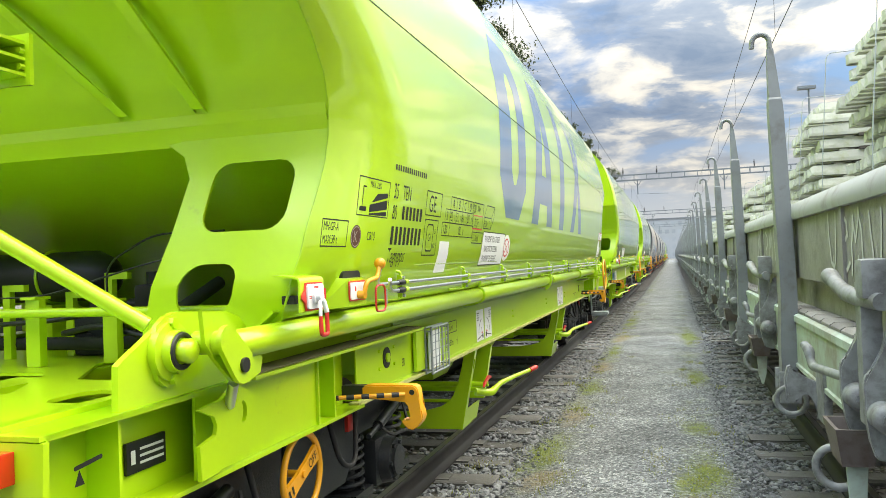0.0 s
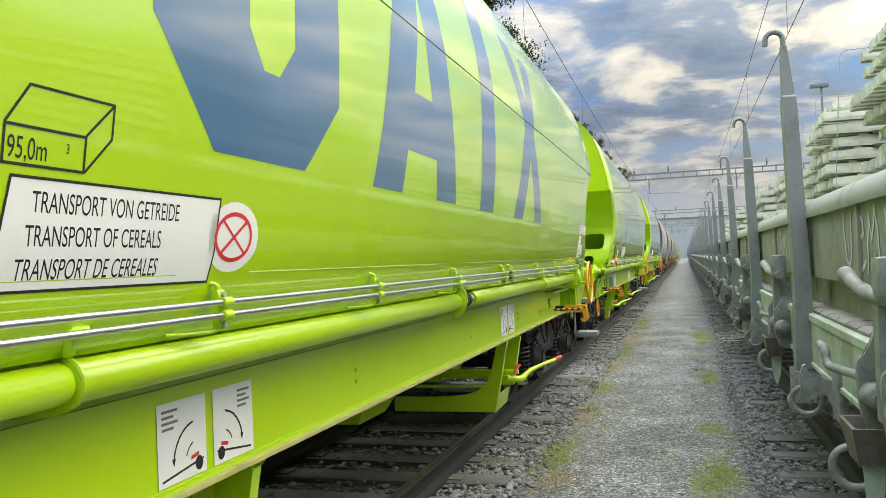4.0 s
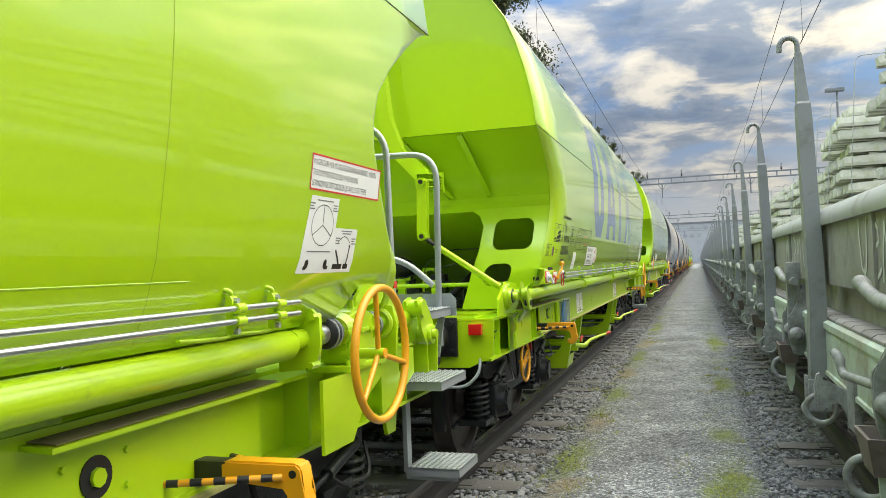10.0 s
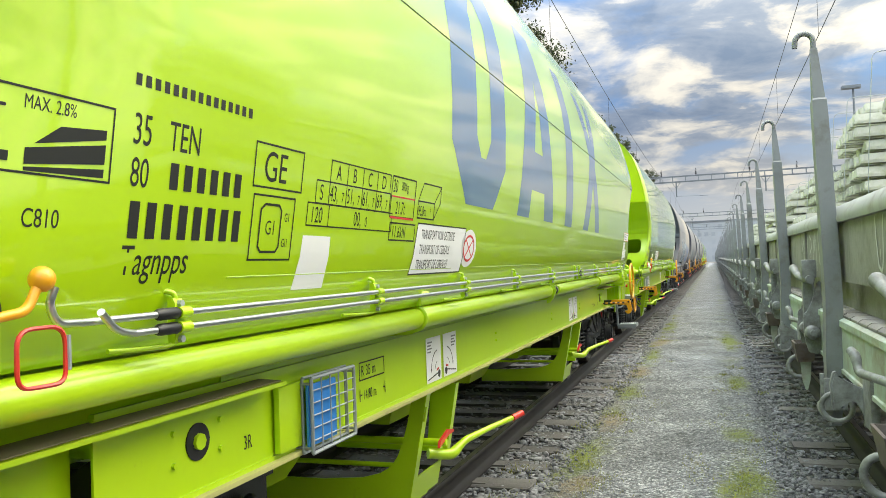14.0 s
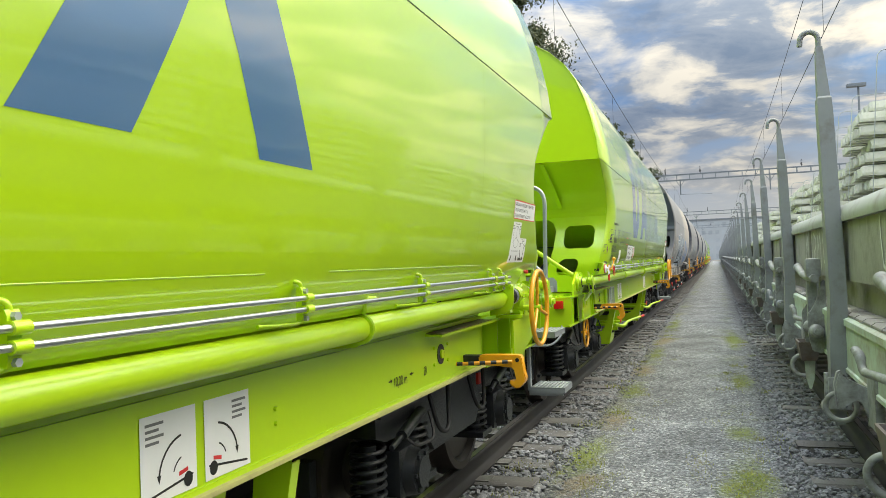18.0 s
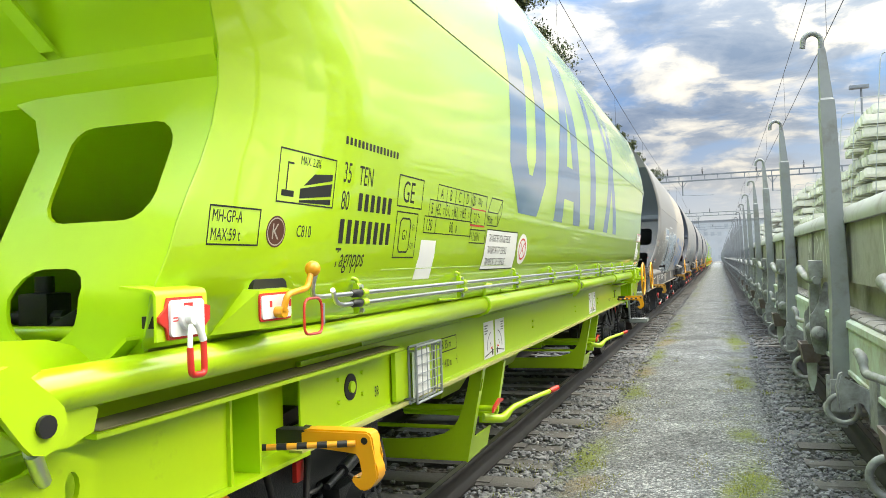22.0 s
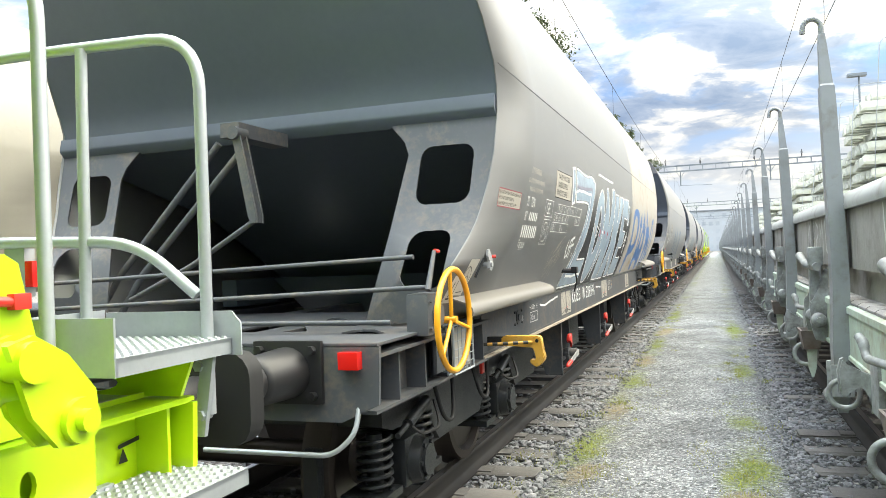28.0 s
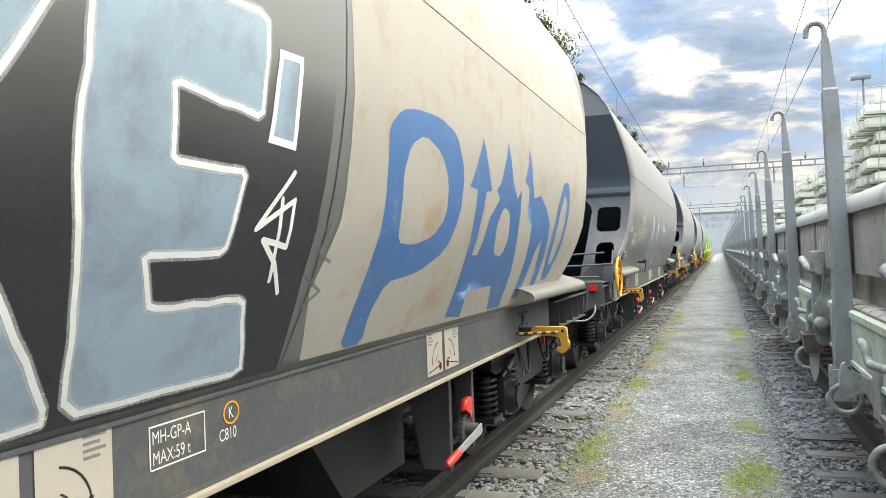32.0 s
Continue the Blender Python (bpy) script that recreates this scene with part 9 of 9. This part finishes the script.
# ---- overhead line ----
def gantry(y, z, x0, x1, droppers):
    g = thing("gantry", "grey lattice gantry carrying the overhead line", "gantry", "gantries over the tracks", at=pose(0, y, 0))
    bm = B()
    for dz in (0, 0.42):
        for dy in (-0.2, 0.2):
            box(bm, x0, x1, dy - 0.035, dy + 0.035, z + dz - 0.035, z + dz + 0.035)
    n = int((x1 - x0) / 0.95)
    for i in range(n + 1):
        x = x0 + (x1 - x0) * i / n
        for dy in (-0.2, 0.2):
            box(bm, x - 0.025, x + 0.025, dy - 0.025, dy + 0.025, z, z + 0.42)
    part("beam", bm, M["mast"], g)
    for x in (x0, x1):
        bm = B()
        box(bm, x - 0.14, x + 0.14, -0.14, 0.14, -0.02, z + 0.6, 0.01)
        part("post", bm, M["mast"], g)
    for x in droppers:
        bm = B()
        tube(bm, [(x, 0, z + 0.42), (x, 0, z + 0.75)], 0.03, 6)
        for k in range(4):
            tube(bm, [(x, 0, z + 0.55 + k * 0.09), (x, 0, z + 0.58 + k * 0.09)], 0.075, 8)
        tube(bm, [(x, 0, z + 0.9), (x, 0, z + 1.0)], 0.03, 6)
        part("insulator", bm, M["black"], g)
    for x in droppers[::2]:
        bm = B()
        tube(bm, [(x + 1.1, 0, z), (x + 1.1, 0, z - 1.15)], 0.05, 8)
        tube(bm, [(x + 0.75, 0, z), (x + 1.1, 0, z - 0.5)], 0.025, 6)
        tube(bm, [(x + 1.45, 0, z), (x + 1.1, 0, z - 0.5)], 0.025, 6)
        tube(bm, [(x + 1.1, 0, z - 1.12), (x + 3.4, 0, z - 1.18)], 0.02, 6)
        part("drop_arm", bm, M["mast"], g)
    return g


gantry(64, 7.75, -8.5, 14.5, (-3.6, 0.0 - 1.0, 2.9, 6.2))
gantry(112, 7.4, -8.5, 14.5, (-3.6, -1.0, 2.9, 6.2))
gantry(165, 7.4, -8.5, 9.5, (-3.6, -1.0, 2.9, 6.2))


def overhead(x, zm, zc, name):
    line = thing(name, "thin dark overhead wires above the track", "overhead line")
    for nm, z, sag in (("messenger_wire", zm, 0.5), ("contact_wire", zc, 0.0)):
        bm = B()
        pts = []
        y = -30.0
        while y < 230:
            u = ((y - 12) % 52) / 52
            pts.append((x, y, z - sag * 4 * u * (1 - u)))
            y += 4
        tube(bm, pts, 0.0075, 5)
        part(nm, bm, M["wire"], line)
    bm = B()
    y = 6.0
    while y < 130:
        u = ((y - 12) % 52) / 52
        tube(bm, [(x, y, zc), (x, y, zm - 0.5 * 4 * u * (1 - u))], 0.004, 4)
        y += 9
    part("dropper", bm, M["wire"], line)


overhead(TRACK_L - 0.1, 7.05, 5.62, "overhead_line")
overhead(TRACK_R, 7.2, 5.55, "overhead_line")


# ---- trees, lamp and distance ----
def leaf_material():
    mat = bpy.data.materials.new("leaves")
    mat.use_nodes = True
    n = Net(mat.node_tree)
    r = n.node("ShaderNodeNewGeometry").outputs["Random Per Island"]
    c = n.ramp(r, (0.0, (0.028, 0.05, 0.016)), (0.6, (0.06, 0.085, 0.028)), (1.0, (0.13, 0.13, 0.05)))
    b = n.node("ShaderNodeBsdfPrincipled", Roughness=0.6)
    n.put(b.inputs["Base Color"], c)
    n.node("ShaderNodeOutputMaterial", Surface=b.outputs[0])
    return mat


M["leaf"] = leaf_material()
M["bark"] = material("bark", (0.07, 0.055, 0.042), 0.9, var=0.3, grain=12, stain=2, bump=0.01, bump_scale=20)


def tree(x, y, h, spread, leaves, seed, label):
    rnd = random.Random(seed)
    t = thing("tree", label, "tree", "trees behind the train", at=pose(x, y, -0.05))
    bm = B()
    tube(bm, [(0, 0, 0), (0.05, 0.02, h * 0.3), (0.0, 0.1, h * 0.62), (0.05, 0.0, h * 0.93)], [h * 0.022, h * 0.018, h * 0.011, 0.02], 8)
    tips = [(Vector((0, 0, h * 0.93)), 0.5)]
    for i in range(16):
        z = h * rnd.uniform(0.28, 0.86)
        a = rnd.uniform(0, 6.28)
        l = spread * (1.15 - 0.75 * z / h) * rnd.uniform(0.6, 1.1)
        tip = Vector((math.cos(a) * l, math.sin(a) * l, z + l * rnd.uniform(0.3, 0.7)))
        tube(bm, [(0, 0, z), (tip.x * 0.5, tip.y * 0.5, z + (tip.z - z) * 0.4), tip], [h * 0.008, h * 0.005, 0.012], 5)
        tips.append((tip, l * 0.55))
        tips.append((Vector((tip.x * 0.6, tip.y * 0.6, z + (tip.z - z) * 0.6)), l * 0.5))
    part("trunk", bm, M["bark"], t)
    rng = np.random.default_rng(seed)
    V, F = [], []
    for i in range(leaves):
        c, r = tips[rng.integers(len(tips))]
        p = np.array(c) + rng.normal(0, 0.32, 3) * max(r, 0.45)
        s = rng.uniform(0.06, 0.14)
        a, b = rng.normal(size=3), rng.normal(size=3)
        a /= np.linalg.norm(a)
        b = b - a * (a @ b)
        b /= np.linalg.norm(b)
        k = len(V)
        V += [p - a * s, p + b * s * 0.5, p + a * s, p - b * s * 0.5]
        F.append((k, k + 1, k + 2, k + 3))
    me = bpy.data.meshes.new("crown")
    me.from_pydata([v.tolist() for v in V], [], F)
    me.materials.append(M["leaf"])
    o = new("crown", me)
    o.parent = t
    return t


for i, (x, y, h, sp) in enumerate(((-10.8, 41, 19.6, 4.0), (-10.6, 46, 19.2, 3.8), (-11.0, 52, 18.4, 3.4), (-10.9, 60, 17.4, 2.6), (-11.0, 68, 18.4, 2.6), (-11.2, 77, 18.4, 3.0), (-11.0, 88, 18.6, 3.0), (-10.8, 100, 18.8, 3.0), (-11, 114, 19.0, 3.2), (-11.0, 130, 19.2, 3.2), (-11, 150, 19.6, 3.4))):
    tree(x, y, h, sp, 26000 if i < 3 else 8000, 40 + i, "tall leafy tree with a ragged dark green crown")


def beige_wagon():
    """A hopper wagon standing on the track beyond the train."""
    w = thing("standing_wagon", "dusty beige hopper wagon standing beyond the passing train", "hopper wagon", at=pose(TRACK_L - 4.5, -8.0, RAIL))
    bm = B()
    hull(bm, END_NEAR, [(z, 16.38 - y) for z, y in END_NEAR])
    h = part("hull", bm, M["beige"], w)
    sol = h.modifiers.new("thickness", "SOLIDIFY")
    sol.thickness, sol.offset = 0.008, -1
    bm = B()
    end_wall(bm, 14.32, 2.63, -1)
    part("end_wall", bm, M["beige"], w)
    bm = B()
    box(bm, -1.3, 1.3, 1.4, 15.0, 0.92, 1.2, 0.01)
    part("frame", bm, M["bogie"], w)
    for y in (3.2, 13.2):
        bm = B()
        for s in (-1, 1):
            box(bm, s * 0.93, s * 1.07, y - 1.25, y + 1.25, 0.5, 0.82)
            for a in (-0.9, 0.9):
                tube(bm, [(s * 0.7, y + a, 0.46), (s * 0.83, y + a, 0.46)], 0.46, 28)
        part("bogie", bm, M["bogie"], w)


M["beige"] = material("dusty_beige_paint", (0.35, 0.33, 0.28), 0.5, coat=0.2, var=0.12, grain=8, stain=0.8, dirt=(0.25, 0.23, 0.2), dirt_amount=0.2)
beige_wagon()
track("track_far", TRACK_L - 4.5, -12, 420, -99)


def lamp_mast():
    m = thing("floodlight_mast", "tall grey yard lamp mast with a flat lamp head", "lamp mast", at=pose(7.25, 45.4, 0))
    bm = B()
    tube(bm, [(0, 0, 0), (0, 0, 10.3)], [0.1, 0.05], 10)
    part("mast", bm, M["mast"], m)
    bm = B()
    box(bm, -0.55, 0.35, -0.2, 0.2, 10.25, 10.43, 0.03)
    part("lamp_head", bm, M["mast"], m)


lamp_mast()
# the haze of distance is mixed into the wall, window and hill colours
M["far_wall"] = material("hazed_plaster", (0.40, 0.43, 0.46), 0.9, var=0.15, grain=0.5, stain=0.1)
M["far_glass"] = material("hazed_window", (0.35, 0.385, 0.42), 0.5, var=0.2, each=0.3)
M["hill"] = material("hazy_hill", (0.13, 0.20, 0.30), 0.9, var=0.25, grain=0.05, stain=0.01)


def building(x, y, wd, dp, floors, label):
    b = thing("building", label, "building", "buildings in the distance", at=pose(x, y, 0))
    bm = B()
    h = floors * 3.1 + 0.6
    box(bm, 0, wd, 0, dp, -0.02, h)
    part("wall", bm, M["far_wall"], b)
    bm = B()
    box(bm, -0.3, wd + 0.3, -0.3, dp + 0.3, h, h + 0.4)
    part("roof", bm, M["mast"], b)
    n = int(wd / 2.6)
    bm = B()
    box(bm, 0, 1.5, -0.06, 0.02, 0, 1.6)
    me = mesh_of("window", bm, M["far_glass"])
    for f in range(floors):
        for i in range(n):
            part("window", me, None, b, at=pose(0.6 + i * wd / n, 0, 0.9 + f * 3.1))
    return b


building(-14, 330, 34, 14, 5, "grey apartment block beyond the end of the yard")
building(24, 360, 30, 14, 6, "grey office block beyond the end of the yard")
building(-62, 350, 36, 14, 4, "pale apartment block far behind the tracks")


def hills():
    bm = B()
    rnd = random.Random(2)
    prev = None
    for i in range(61):
        a = radians(-75 + 150 * i / 60)
        x, y = 1400 * math.sin(a), 1400 * math.cos(a)
        h = 55 + 30 * math.sin(i * 0.35) + rnd.uniform(-8, 8)
        cur = (bm.verts.new((x, y, -1)), bm.verts.new((x * 1.05, y * 1.05, h)))
        if prev:
            bm.faces.new((prev[0], cur[0], cur[1], prev[1]))
        prev = cur
    tagged(part("backdrop", bm, M["hill"]), "low wooded hills on the horizon, painted blue with haze", "hills", kind="structure")


hills()


# ---- the train moves ----
def distance(t):
    """How far the train has come at t seconds."""
    return float(np.interp(t, [a for a, b in TRAVEL], [b for a, b in TRAVEL]))


wagons = [wagon_a, copy_thing(wagon_a, AT(0)), copy_thing(wagon_a, AT(0)), wagon_d]
wagons += [copy_thing(wagon_d, AT(0)) for k in range(4)] + [copy_thing(wagon_a, AT(0)) for k in range(3)]
for w, mat, label in zip(wagons, (M["white"], M["card_blue"], M["white"]), ("white waybill sheet", "blue waybill card", "white waybill sheet")):
    waybill(w, mat, label)
for ob in wagons[2].children:      # its round sign sits a little further along
    if ob.name.startswith("prohibition_sign"):
        ob.location.y += 0.08
for ob in wagons[1].children:      # its latch handle is turned out
    if ob.name.startswith("latch_handle"):
        ob.matrix_basis = pose(0, 2.45, 1.458, 80) @ pose(0, -2.45, -1.458)
PROFILE["side"] = GREY_SIDE
for ob in wagons[2].children:      # its air tank is painted like the wagon
    if ob.name.startswith("air_tank"):
        ob.data = ob.data.copy()
        ob.data.materials[0] = M["lime_frame"]
        tagged(ob, "lime green compressed air tank")
grey_graffiti(wagon_d)
for w in wagons[4:8]:
    stroke_part("graffiti_smear", [[(6.2, 1.3), (6.8, 2.1), (7.2, 1.3), (7.9, 2.1), (8.3, 1.3)], [(9.0, 1.3), (9.3, 2.05), (9.9, 2.0), (9.5, 1.6), (10.1, 1.3)]], 0.16, M["spray_blue"], w, BODY(0.004), "faded pale blue graffiti")
PROFILE["side"] = SIDE
tagged(wagon_d, "weathered grey hopper wagon covered with pale blue graffiti letters")


def motions():
    for w, off in zip(wagons, OFFSETS):
        walk(w, [(t, pose(TRACK_L, off - s, RAIL)) for t, s in TRAVEL])
    times = [i * 0.25 for i in range(129)]
    turn = [degrees / 0.46 * 57.29578 for degrees in smooth(times)]
    for w in wagons[:6]:
        for b in [c for c in w.children if c.name.startswith("bogie")]:
            for ws in [c for c in b.children if c.name.startswith("wheelset")]:
                p = ws.location.copy()
                walk(ws, [(t, pose(p.x, p.y, p.z, a)) for t, a in zip(times, turn)])


def smooth(times):
    """The train's way at many times, through the rows by cubic pieces."""
    ts, ss = np.array([a for a, b in TRAVEL]), np.array([b for a, b in TRAVEL])
    m = np.gradient(ss, ts)
    out = []
    for t in times:
        i = min(max(int(np.searchsorted(ts, t, side="right")) - 1, 0), len(ts) - 2)
        h = ts[i + 1] - ts[i]
        u = (t - ts[i]) / h
        out.append(float((2 * u ** 3 - 3 * u ** 2 + 1) * ss[i] + (u ** 3 - 2 * u ** 2 + u) * h * m[i] + (3 * u ** 2 - 2 * u ** 3) * ss[i + 1] + (u ** 3 - u ** 2) * h * m[i + 1]))
    return out


motions()
